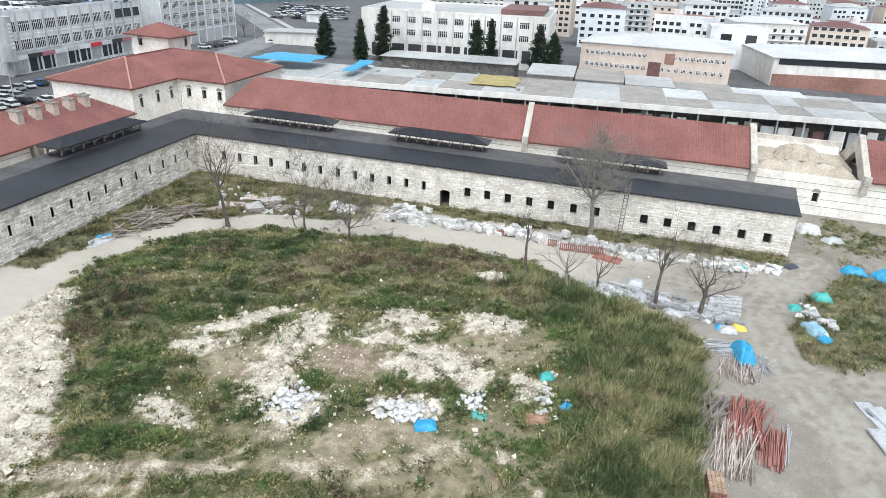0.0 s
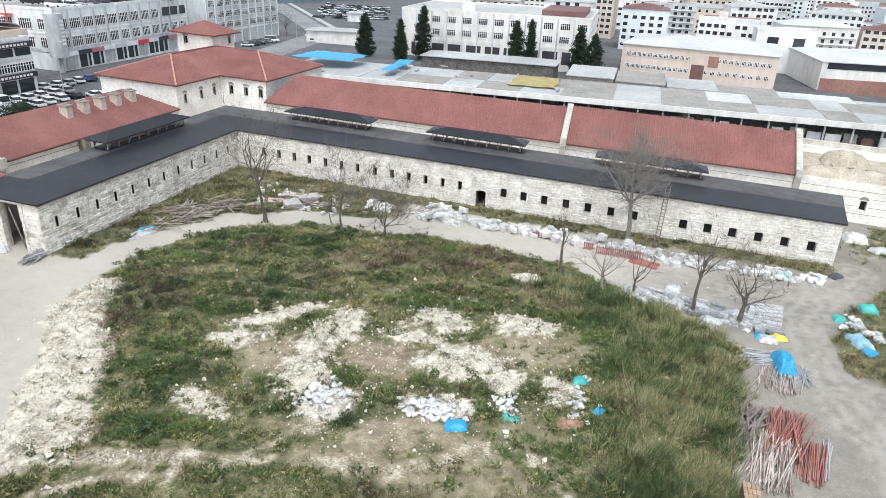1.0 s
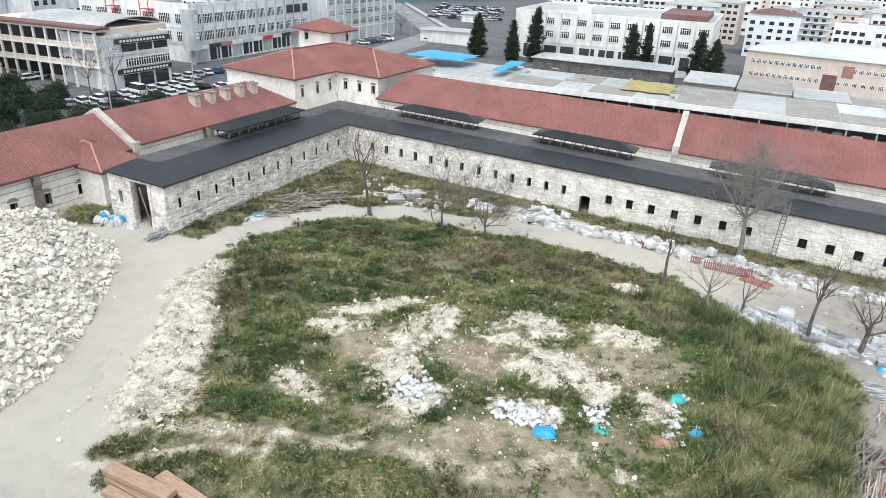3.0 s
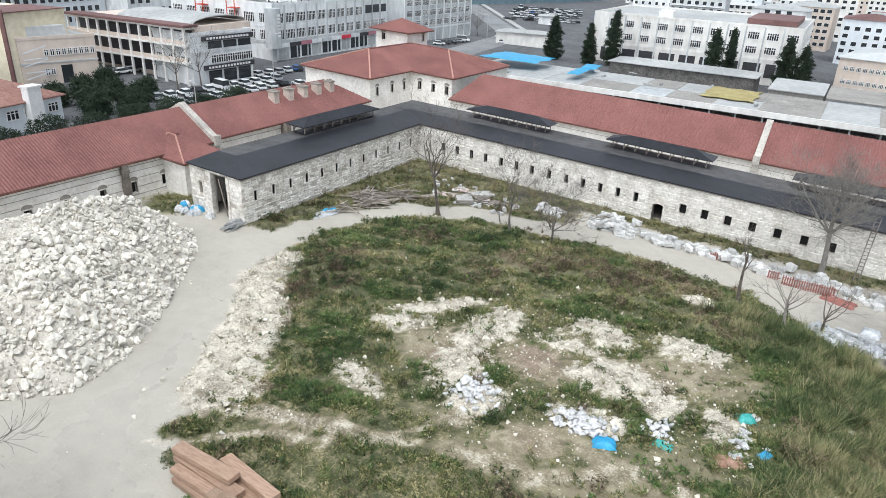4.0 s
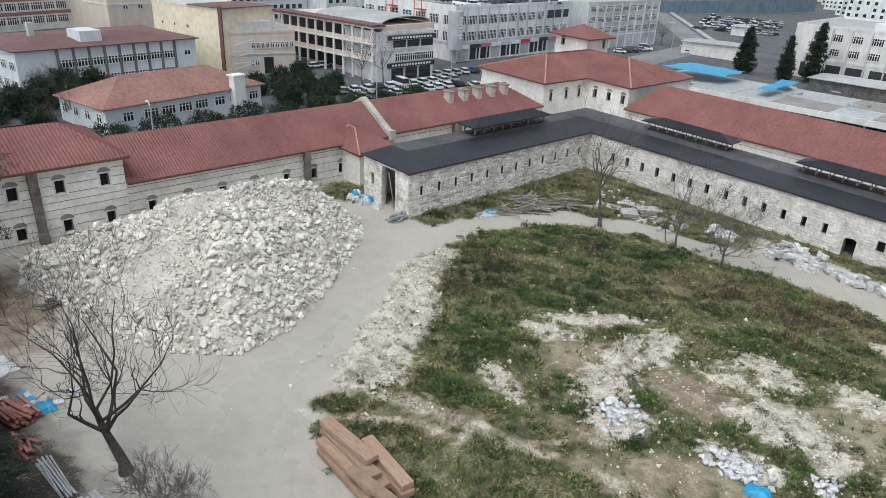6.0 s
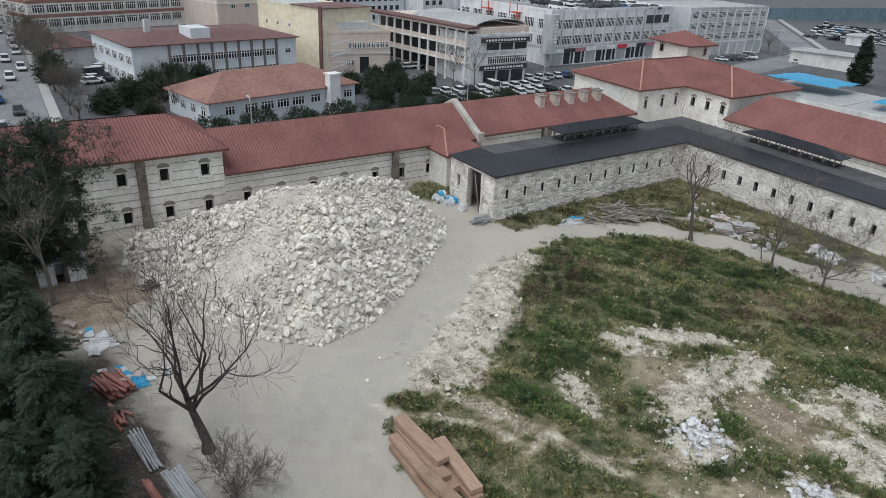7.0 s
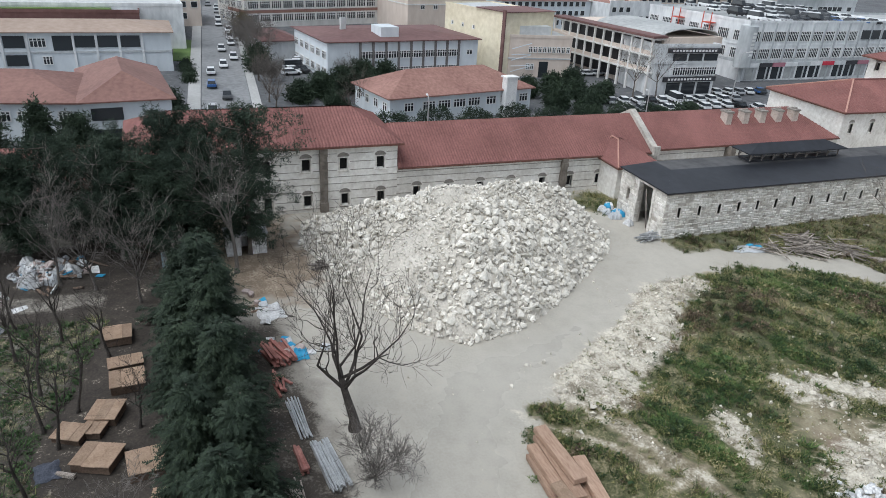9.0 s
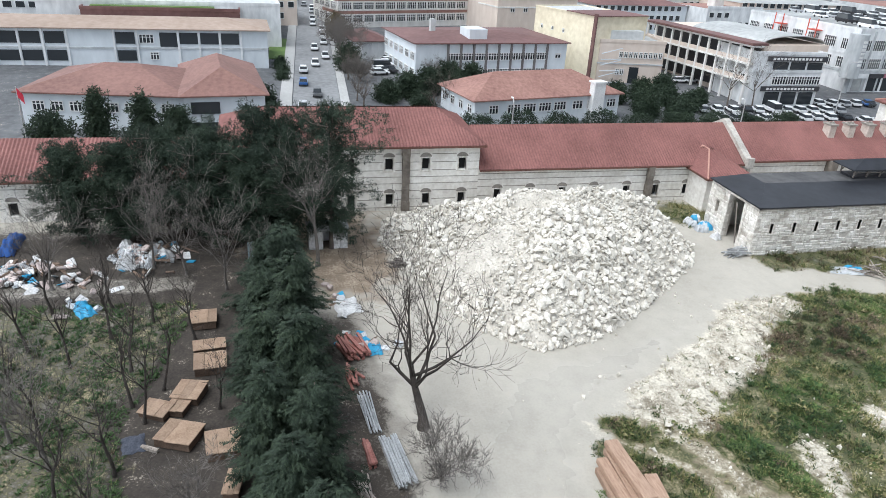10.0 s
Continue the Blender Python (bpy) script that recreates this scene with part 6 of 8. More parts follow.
def sheet(x, y, w, l, h, seed, material, label, turn=0.0, z=0.0, name="tarpaulin"):
    put(name, crumpled(w, l, h, seed, material, name), x, y, soil_at(x, y) + z - 0.02, (0, 0, radians(turn)), (1, 1, 1), label, "tarpaulin")


sheet(55.0, -56.3, 1.9, 1.3, 0.5, 1, M_TARP, "crumpled blue sheet beside white sacks", 20)
sheet(59.0, -53.6, 1.6, 0.9, 0.3, 2, M_TEAL, "torn teal sheet among dumped sacks", 0)
sheet(64.2, -45.6, 1.5, 1.2, 0.4, 3, M_TEAL, "crumpled teal sheet on the grass", 30)
sheet(66.3, -49.8, 1.2, 0.8, 0.25, 4, M_TARP, "scrap of blue sheet in the grass", 60)
sheet(64.0, -52.2, 2.4, 1.6, 0.35, 5, two_scale("broken_brick", (0.25, 0.13, 0.09), (0.42, 0.27, 0.21), 1, 6), "heap of broken brick and soil", 25, name="brick_rubble")
sheet(5.2, -31.8, 5.0, 2.0, 0.25, 6, M_SHEET, "crumpled pale blue plastic on the verge", 75)
sheet(4.8, -30.6, 2.2, 1.0, 0.35, 7, M_TARP, "blue plastic scrap on the verge", 60)
sheet(84.9, -26.0, 1.6, 2.6, 0.55, 8, M_YELLOW, "bright yellow sheet over stacked stone", 10)
sheet(83.0, -27.2, 1.4, 1.0, 0.4, 9, M_TARP, "small blue sheet beside stacked stone", 0)
sheet(93.6, -24.6, 1.9, 3.0, 0.8, 10, two_scale("faded_blue_sheet", (0.16, 0.32, 0.42), (0.34, 0.52, 0.60), 1, 6), "faded blue sheet heap on the grass island", 15)
sheet(94.1, -26.8, 1.6, 1.2, 0.5, 100, M_TARP, "blue scrap on the grass island", 40)
for k in range(9):
    sheet(94.6 + r.normal(0, 0.8), -21.0 + r.normal(0, 2.6), r.uniform(0.8, 1.8), r.uniform(0.7, 1.3), r.uniform(0.3, 0.7), 110 + k, (M_BAG, M_SHEET, M_BAG)[k % 3], "torn white sheet on the grass island", r.uniform(0, 90), name="plastic_sheet")
sheet(93.0, -18.6, 1.5, 1.6, 0.5, 11, M_TEAL, "teal sheet scrap on the grass island", 0)
sheet(96.9, -15.0, 2.2, 1.8, 0.8, 12, M_TEAL, "green mesh bundle on the grass island", 0)
sheet(104.2, -3.4, 3.2, 2.6, 1.0, 13, M_TARP, "blue tarpaulin over stored goods", 0)
sheet(107.8, -4.2, 2.8, 2.6, 1.1, 14, M_TARP, "blue tarpaulin over stored goods", 40)
sheet(102.3, 13.2, 3.6, 3.0, 1.2, 15, M_BAG, "white plastic sheet over a heap", 0)
sheet(105.0, 9.6, 3.2, 2.0, 0.7, 16, M_SHEET, "grey plastic sheet heap by the wall", 30)
sheet(88.2, -8.2, 1.8, 1.4, 0.6, 17, M_TEAL, "green sheet over stones by the stable", 0)
sheet(92.6, -6.4, 1.8, 1.2, 0.5, 18, M_NAVY, "dark plastic sack by the stable", 0, name="plastic_sack")
sheet(95.6, -4.4, 2.0, 1.2, 0.5, 19, M_NAVY, "dark plastic sack by the stable's corner", 40, name="plastic_sack")
sheet(2.6, -118.0, 3.2, 1.6, 0.5, 20, M_TARP, "blue sheet in the dim garden", 30)
sheet(-11.6, -127.6, 1.6, 5.0, 1.1, 21, two_scale("deep_blue_sheet", (0.01, 0.05, 0.2), (0.03, 0.10, 0.32), 1, 6), "dark blue cover in the garden", 90)
sheet(5.2, -93.5, 3.0, 2.6, 0.35, 22, M_BAG, "white sheet spread beside the earth heap", 10)
sheet(13.0, -92.0, 1.6, 1.4, 0.5, 23, M_TARP, "blue scrap among formwork", 0)
M_JUNKB = two_scale("brown_scrap", (0.10, 0.065, 0.045), (0.28, 0.20, 0.15), 1.0, 6.0, per_object=0.3)
M_JUNKP = two_scale("dusty_pink_scrap", (0.36, 0.29, 0.27), (0.58, 0.50, 0.47), 1.0, 6.0, per_object=0.2)
junk_meshes = [mesh_of("junk_piece", rounded_block(a, b, c, 540 + i, 0.08), m) for i, (a, b, c, m) in enumerate(((0.9, 0.6, 0.4, M_BAG), (1.4, 0.4, 0.2, M_JUNKB), (0.7, 0.7, 0.5, M_SHEET), (1.6, 0.9, 0.12, M_BAG), (1.9, 0.2, 0.15, M_JUNKB), (0.6, 0.5, 0.5, M_JUNKP), (1.1, 0.8, 0.1, M_TARP), (1.3, 0.7, 0.3, M_JUNKP)))]
for n, cx, cy, sx, sy, high in ((95, -7.6, -114.0, 1.5, 2.1, 1.3), (85, -4.8, -125.2, 1.5, 2.6, 0.9), (16, -3.2, -119.8, 0.8, 1.6, 0.2), (22, 12.2, -93.4, 1.2, 1.2, 0.3), (12, 4.2, -94.6, 1.4, 1.0, 0.2), (10, 1.0, -118.4, 1.5, 1.2, 0.1)):
    for k in range(n):
        dx, dy = r.normal(0, 1), r.normal(0, 1)
        put("junk_piece", junk_meshes[int(r.integers(0, 8))], cx + dx * sx, cy + dy * sy, high * max(0, 1 - 0.5 * math.hypot(dx, dy)) * r.uniform(0.5, 1), (r.normal(0, .35), r.normal(0, .35), r.uniform(0, 3)), r.uniform(0.5, 1.25, 3), "pale and brown scrap heaped in the garden", "junk", "garden dump")
for k in range(9):
    sheet(-7.6 + r.normal(0, 1.5), -114 + r.normal(0, 1.9), r.uniform(1.2, 2.6), r.uniform(1, 2), r.uniform(0.6, 1.3), 90 + k, M_BAG if k % 3 else M_SHEET, "torn white plastic sheet over scrap", r.uniform(0, 90), name="plastic_sheet")
fence = thing("sheet_fence", -5.7, -101.6, 0, "blue-grey corrugated sheet fence by the pines", "fence")
for k in range(10):
    bm = bmesh.new()
    u = (k - 5) * 0.3
    box(bm, u * -0.48 - 0.02 + 0.03 * (k % 2), u * -0.48 + 0.02 + 0.03 * (k % 2), u * 0.88, u * 0.88 + 0.25, 0, 2.5)
    ob = new("sheet", mesh_of("sheet", bm, two_scale("blue_grey_sheet", (0.16, 0.22, 0.25), (0.26, 0.33, 0.36), 1, 5)) if k == 0 else fence.children[0].data.copy())
    if k:
        me_ = mesh_of("sheet", bm, fence.children[0].data.materials[0])
        ob.data = me_
    ob.parent = fence
for k in range(15):
    x, y = -8.6 + r.normal(0, 1.4), -43.5 + r.normal(0, 0.6)
    sheet(x, y, 1.2, 1.0, 0.75, 30 + k, (M_TARP, M_SHEET, M_BAG, M_SHEET)[k % 4], "plastic bag heaped beside the stable door", r.uniform(0, 90), name="plastic_bag")


def bars(name, label, category, n, x, y, length, turn, width, height, material, size=0.09, messy=0.05, round_=False, part_name="bar", z=0.0, group=""):
    """A stack of long bars, each its own part, laid on the ground about one direction."""
    t = thing(name, x, y, soil_at(x, y) + z, label, category, group)
    per_row = max(1, int(width / (size * 1.5)))
    for k in range(n):
        a = radians(turn) + r.normal(0, messy)
        row, col = divmod(k, per_row)
        off = (col - per_row / 2 + r.uniform(-0.3, 0.3)) * size * 1.5
        l = length * r.uniform(0.75, 1.05)
        c, s = math.cos(a), math.sin(a)
        px, py = -math.sin(radians(turn)) * off + r.normal(0, messy * 2) * c, math.cos(radians(turn)) * off + r.normal(0, messy * 2) * s
        zz = size * 0.6 + min(row * size * 1.1, height)
        bm = bmesh.new()
        d = Vector((c * l / 2, s * l / 2, r.normal(0, messy * 0.16) * l / 2))
        p = Vector((px, py, zz + abs(d.z)))
        if round_:
            tube(bm, [p - d, p + d], [size / 2, size / 2], 6)
        else:
            beam(bm, p - d, p + d, size, size * 0.8)
        ob = new(part_name, mesh_of(part_name, bm, material))
        ob.parent = t
    return t


# squared timbers at the meadow's edge
tb = thing("timber_stack", 33, -77, soil_at(33, -77), "stack of large squared reddish timbers", "timber stack")
for k, (x0, y0, x1, y1, z, w, h) in enumerate(((29.3, -76.8, 35.2, -76.8, 1.65, 1.05, 0.5), (29.5, -76.9, 36.2, -77.3, 1.05, 1.0, 0.5), (30.2, -77.9, 37.2, -78.2, 0.95, 0.8, 0.45), (29.8, -76.9, 37.0, -77.0, 0.45, 1.3, 0.6),
                                               (32.6, -75.3, 38.4, -76.2, 1.1, 1.0, 0.5), (32.6, -75.4, 38.6, -76.3, 0.5, 1.1, 0.55), (30.6, -78.0, 38.0, -78.6, 0.4, 1.0, 0.5))):
    bm = bmesh.new()
    beam(bm, Vector((x0, y0, z)) - Vector((33, -77, 0)), Vector((x1, y1, z)) - Vector((33, -77, 0)), w, h)
    bmesh.ops.bevel(bm, geom=bm.edges[:], offset=0.04, segments=1, affect="EDGES")
    ob = new("timber", mesh_of("timber", bm, M_TIMBER))
    ob.parent = tb
bm = bmesh.new()
beam(bm, (1.7, -1.5, 1.5), (6.2, -1.2, 1.5), 0.9, 0.4)
bmesh.ops.bevel(bm, geom=bm.edges[:], offset=0.05, segments=1, affect="EDGES")
ob = new("timber", mesh_of("timber", bm, M_PLY))
ob.parent = tb
tagged(ob, "pale fresh timber with a split end")

# scaffold tubes and props
bars("tube_pile", "tangled pile of red oxide scaffold props", "scaffold pile", 70, 82.4, -45.4, 7.5, 76, 3.0, 1.2, M_OXIDE, 0.11, 0.16, True, "prop")
bars("tube_pile", "loose stack of rusty and pale scaffold tubes", "scaffold pile", 60, 80.6, -50.0, 8.0, 72, 3.2, 1.0, M_RUSTY, 0.11, 0.14, True, "tube")
bars("tube_row", "row of red oxide tubes laid side by side", "scaffold pile", 22, 84.0, -48.8, 6.0, 76, 2.4, 0.2, M_OXIDE, 0.12, 0.025, True, "tube")
bars("tube_row", "pale tubes laid beside red ones", "scaffold pile", 5, 85.4, -48.0, 6.0, 76, 0.6, 0.2, M_GALV, 0.12, 0.03, True, "tube")
bars("tube_pile", "pale timber and tubes at the grass edge", "scaffold pile", 24, 79.2, -45.0, 6.5, 70, 2.0, 0.5, M_WOODGREY, 0.13, 0.3, False, "pole")
bars("frame_pile", "pile of steel frames and tubes by the track", "scaffold pile", 46, 83.2, -36.2, 4.6, 80, 3.4, 0.9, M_RUSTY, 0.10, 0.2, True, "tube")
bars("frame_pile", "galvanised frames stacked by the track", "scaffold pile", 44, 82.6, -31.8, 3.6, 12, 2.6, 0.9, M_GALV, 0.10, 0.22, True, "tube")
bars("frame_pile", "pale frames leaning on a tarpaulin heap", "scaffold pile", 16, 85.8, -34.6, 4.5, 85, 1.4, 0.7, M_GALV, 0.10, 0.25, True, "tube")
sheet(84.3, -33.4, 1.9, 3.4, 1.7, 40, M_TARP, "bright blue tarpaulin over stacked steel", 8)
bk = thing("brick_stack", 78.4, -56, soil_at(78.4, -56), "palletised stack of reddish bricks", "brick stack")
for k in range(10):
    for j in range(4):
        for i in range(4):
            bm = bmesh.new()
            box(bm, i * 0.32 - 0.62, i * 0.32 - 0.33, j * 0.62 - 1.2, j * 0.62 - 0.62, k * 0.11, k * 0.11 + 0.1)
            ob = new("brick", mesh_of("brick", bm, M_OXIDE if k < 9 else M_PLY))
            ob.parent = bk
# concrete-grey sheets and panels
for k, (x, y, a) in enumerate(((95.0, -40.5, 12), (95.6, -43.0, 14), (94.6, -45.2, 10), (95.4, -49.0, 12), (95.9, -41.6, 20))):
    bm = bmesh.new()
    box(bm, -0.8, 0.8, -2.2, 2.2, 0, 0.10 + 0.05 * k)
    bmesh.ops.bevel(bm, geom=bm.edges[:], offset=0.02, segments=1, affect="EDGES")
    put("metal_panel", mesh_of("metal_panel", bm, M_SHEET), x, y, soil_at(x, y) + 0.06 * k, (0.02, 0.03, radians(a)), (1, 1, 1), "pale grey sheet panel stacked on the yard", "panel", "stacked panels")
sheet(96.6, -51.5, 1.6, 2.0, 0.5, 41, M_TARP, "blue sheet by the stacked panels", 10)
M_GREYSTORE = two_scale("grey_stored_stone", (0.20, 0.205, 0.21), (0.46, 0.47, 0.475), 0.9, 5.0, per_object=0.3)
grey_meshes = [mesh_of("stored_stone", rounded_block(a_, b_, c_, 560 + i, 0.06), M_GREYSTORE) for i, (a_, b_, c_) in enumerate(((2.6, 0.6, 0.35), (1.6, 0.8, 0.45), (3.4, 0.4, 0.3), (1.1, 0.8, 0.5)))]
for k in range(72):
    f = k / 71
    x, y = 68.5 + 15.5 * f + r.normal(0, 0.8), -21.6 - 3.8 * f + r.normal(0, 1.2)
    if k % 4 == 0:
        sheet(x, y, r.uniform(1.6, 3.0), r.uniform(1.0, 2.0), r.uniform(0.35, 0.8), 60 + k, M_SHEET, "grey plastic sheet over stored stone", r.uniform(-40, 40))
    else:
        put("stored_stone", grey_meshes[k % 4], x, y, soil_at(x, y) + r.uniform(0, 0.35), (r.normal(0, .08), r.normal(0, .08), r.normal(-0.22, 0.22)), r.uniform(0.7, 1.4, 3), "grey stored stone piece by bare trees", "stone block", "stored stones")
for k in range(7):
    bm = bmesh.new()
    tube(bm, [Vector((-2.0, 0, 0.3)), Vector((2.0, 0, 0.3))], [0.32, 0.30], 12)
    put("marble_column", mesh_of("marble_column", bm, M_GREYSTORE), 83.4 + 0.2 * k, -24.6 + 0.95 * k, 0.0, (0, 0, radians(6 + r.normal(0, 7))), (1, 1, 1), "grey stone column drum lying on the ground", "column", "stored columns")

# dead branches, planks and pallets on the north verge
M_DEADWOOD = two_scale("bleached_dead_wood", (0.13, 0.108, 0.09), (0.40, 0.36, 0.315), 0.8, 8, per_object=0.4)
bars("branch_pile", "tangled pile of grey branches and planks", "branch pile", 120, 6.5, -23.4, 3.8, 62, 4.6, 0.9, M_DEADWOOD, 0.13, 0.6, False, "branch")
bars("branch_pile", "grey planks strewn along the path", "branch pile", 60, 9.2, -18.5, 3.4, 48, 3.6, 0.6, M_DEADWOOD, 0.13, 0.75, False, "plank")
bars("branch_pile", "fallen grey sticks at the stable's foot", "branch pile", 26, 5.8, -29.2, 3.5, 60, 2.2, 0.3, M_DEADWOOD, 0.11, 0.75, False, "branch")
for k, (x, y, w, l, h, a) in enumerate(((13.6, -13.2, 3.4, 1.8, 0.5, 30), (15.4, -9.6, 3.8, 2.0, 0.8, 10), (17.6, -13.8, 2.6, 2.2, 1.5, 38), (19.8, -12.0, 3.0, 2.0, 1.5, 30), (18.2, -9.4, 3.2, 2.0, 1.0, 15), (21.8, -11.6, 2.2, 1.8, 0.9, 50), (24.2, -10.6, 2.4, 1.4, 0.8, 20), (12.2, -16.0, 3.0, 1.2, 0.4, 55))):
    t = thing("plank_stack", x, y, soil_at(x, y), "stack of weathered boards and slabs beside the path", "plank stack", "stacks beside the path")
    n = max(2, int(0.6 * h / 0.13))
    for j in range(n):
        bm = bmesh.new()
        tw = radians(a + r.normal(0, 16))
        c, s = math.cos(tw), math.sin(tw)
        w, l = w * r.uniform(0.86, 1.08), l * r.uniform(0.8, 1.1)
        slab(bm, [(-w / 2 * c - l / 2 * -s, -w / 2 * s - l / 2 * c), (w / 2 * c - l / 2 * -s, w / 2 * s - l / 2 * c), (w / 2 * c + l / 2 * -s, w / 2 * s + l / 2 * c), (-w / 2 * c + l / 2 * -s, -w / 2 * s + l / 2 * c)], [j * 0.13] * 4, [j * 0.13 + 0.11] * 4)
        ob = new("board", mesh_of("board", bm, (M_WOODGREY, M_JUNKP, M_DEADWOOD, M_CONC)[(j + 3 * k) % 4]))
        ob.parent = t
bars("board_bundle", "pale boards leaning at the stable's corner", "plank stack", 34, -0.6, -43.7, 2.6, 100, 1.6, 1.2, M_GALV, 0.14, 0.3, False, "board")
# ladder on the stable wall
ld = thing("ladder", 71.5, -1.9, 0, "grey wooden ladder leaning on the stable wall", "ladder")
for s in (-0.3, 0.3):
    bm = bmesh.new()
    beam(bm, (s, -0.9, 0), (s + 0.5, 1.55, 8.2), 0.12)
    ob = new("rail", mesh_of("rail", bm, M_WOODGREY))
    ob.parent = ld
for k in range(16):
    f = (k + 1) / 17
    bm = bmesh.new()
    beam(bm, (-0.3 + 0.5 * f, -0.9 + 2.45 * f, 8.2 * f), (0.3 + 0.5 * f, -0.9 + 2.45 * f, 8.2 * f), 0.08)
    ob = new("rung", mesh_of("rung", bm, M_WOODGREY))
    ob.parent = ld
# barrier netting and crates in front of the stones
for x0, x1, y, h in ((53.8, 55.4, -8.9, 0.9), (61.4, 63.0, -10.2, 1.2), (63.2, 69.6, -11.0, 1.3)):
    t = thing("barrier", (x0 + x1) / 2, y, soil_at(x0, y), "orange-red slatted barrier before stored stones", "barrier", "barriers")
    n = int((x1 - x0) / 0.28)
    for k in range(n):
        bm = bmesh.new()
        u = -(x1 - x0) / 2 + k * 0.28
        box(bm, u, u + 0.16, -0.03 + r.normal(0, 0.05), 0.03, 0.05, h + r.normal(0, 0.08))
        ob = new("slat", mesh_of("slat", bm, M_NET))
        ob.parent = t
    for z in (0.3, h - 0.25):
        bm = bmesh.new()
        box(bm, -(x1 - x0) / 2, (x1 - x0) / 2, -0.07, -0.032, z, z + 0.1)
        ob = new("rail", mesh_of("rail", bm, M_NET))
        ob.parent = t
sheet(69.8, -11.6, 4.0, 2.2, 0.3, 55, M_NET, "flattened red netting on the ground", -15, name="netting")

# garden: plywood crates under the trees
# crate sides coloured dark for the shadow under the lids
M_CRATE = two_scale("shaded_crate_sides", (0.07, 0.045, 0.03), (0.15, 0.10, 0.07), 1.0, 7.0)
for k, (x, y, w, l, h, a) in enumerate(((21.9, -107.9, 2.3, 2.7, 1.1, -24), (23.4, -104.8, 2.3, 2.3, 1.2, 6), (17.0, -107.5, 2.1, 2.1, 1.1, -20), (18.7, -109.8, 1.5, 2.1, 0.9, -28), (18.7, -108.3, 1.3, 1.4, 0.9, -22), (13.4, -106.1, 2.3, 2.5, 1.2, 3), (10.7, -106.3, 1.3, 2.6, 0.9, 5), (6.4, -107.0, 2.4, 2.2, 1.2, 2), (27.4, -104.0, 2.3, 1.0, 1.0, -10))):
    t = thing("plywood_crate", x, y, soil_at(x, y), "tan plywood crate on dark soil under trees", "crate", "plywood crates")
    nb, h = 3, h * 0.62
    for j in range(nb):
        bm = bmesh.new()
        box(bm, -w / 2 - 0.12, w / 2 + 0.12 + r.uniform(-0.06, 0.06), -l / 2 - 0.1 + (l + 0.2) * j / nb + 0.012, -l / 2 - 0.1 + (l + 0.2) * (j + 1) / nb - 0.012, h, h + 0.05 + r.uniform(0, 0.03))
        ob = new("lid_board", mesh_of("lid_board", bm, M_PLY))
        ob.parent = t
    for x0, x1, y0, y1 in ((-w / 2, -w / 2 + 0.05, -l / 2, l / 2), (w / 2 - 0.05, w / 2, -l / 2, l / 2), (-w / 2 + 0.051, w / 2 - 0.051, -l / 2, -l / 2 + 0.05), (-w / 2 + 0.051, w / 2 - 0.051, l / 2 - 0.05, l / 2)):
        bm = bmesh.new()
        box(bm, x0, x1, y0, y1, 0, h - 0.002)
        ob = new("side", mesh_of("side", bm, M_CRATE))
        ob.parent = t
    t.rotation_euler = (r.normal(0, 0.045), r.normal(0, 0.045), radians(a))
sheet(21.9, -111.1, 2.0, 1.6, 0.22, 97, M_NAVY, "low black heap of burnt scraps", 10, name="ash_mound")
bars("plank_pile", "single pale plank lying on dark soil", "plank stack", 1, 22.6, -109.8, 1.8, 60, 0.3, 0.1, M_DEADWOOD, 0.3, 0.01, False, "plank")
bars("tube_bundle", "bundle of galvanised tubes on the yard", "tube bundle", 40, 27.1, -92.5, 5.2, 6, 1.5, 0.4, M_GALV, 0.14, 0.02, True, "tube")
bars("tube_bundle", "bundle of galvanised tubes by the evergreens", "tube bundle", 14, 21.4, -93.7, 5.2, 3, 1.0, 0.3, M_GALV, 0.13, 0.03, True, "tube")
bars("formwork_pile", "red formwork panels in a heap", "formwork", 26, 12.8, -93.8, 3.2, 20, 2.6, 0.9, M_OXIDE, 0.22, 0.12, False, "panel")
bars("formwork_pile", "red formwork bars by the evergreens", "formwork", 9, 26.1, -94.4, 2.6, 5, 0.8, 0.4, M_OXIDE, 0.2, 0.05, False, "panel")
bars("formwork_pile", "red formwork scraps under the evergreens", "formwork", 8, 17.0, -94.4, 2.4, 12, 1.0, 0.4, M_OXIDE, 0.2, 0.2, False, "panel")
bars("plank_pile", "grey planks dropped beside the stone heap", "plank stack", 14, -2.8, -85.9, 3.4, 80, 1.2, 0.3, M_WOODGREY, 0.15, 0.25, False, "plank")
bars("plank_pile", "rusty tubes in the garden's edge", "plank stack", 12, 29.5, -95.2, 3.4, 8, 1.0, 0.3, M_RUSTY, 0.12, 0.15, True, "tube")
sh = thing("white_hut", -8.6, -94.0, 0, "small battered white hut by the pines", "hut")
for k, (x0, x1, y0, y1, z0, z1, m) in enumerate(((-1.2, -1.12, -2.2, 2.2, 0, 2.4, M_BAG), (1.12, 1.2, -2.2, -0.6, 0, 2.4, M_BAG), (1.12, 1.2, 0.4, 2.2, 0, 2.4, M_BAG), (-1.119, 1.119, -2.2, -2.12, 0, 2.4, M_BAG), (-1.119, 1.119, 2.12, 2.2, 0, 2.4, M_BAG), (-1.4, 1.4, -2.4, 2.4, 2.402, 2.54, M_SHEET))):
    bm = bmesh.new()
    box(bm, x0, x1, y0, y1, z0, z1)
    ob = new("roof" if k == 5 else "panel", mesh_of("panel", bm, m))
    ob.parent = sh

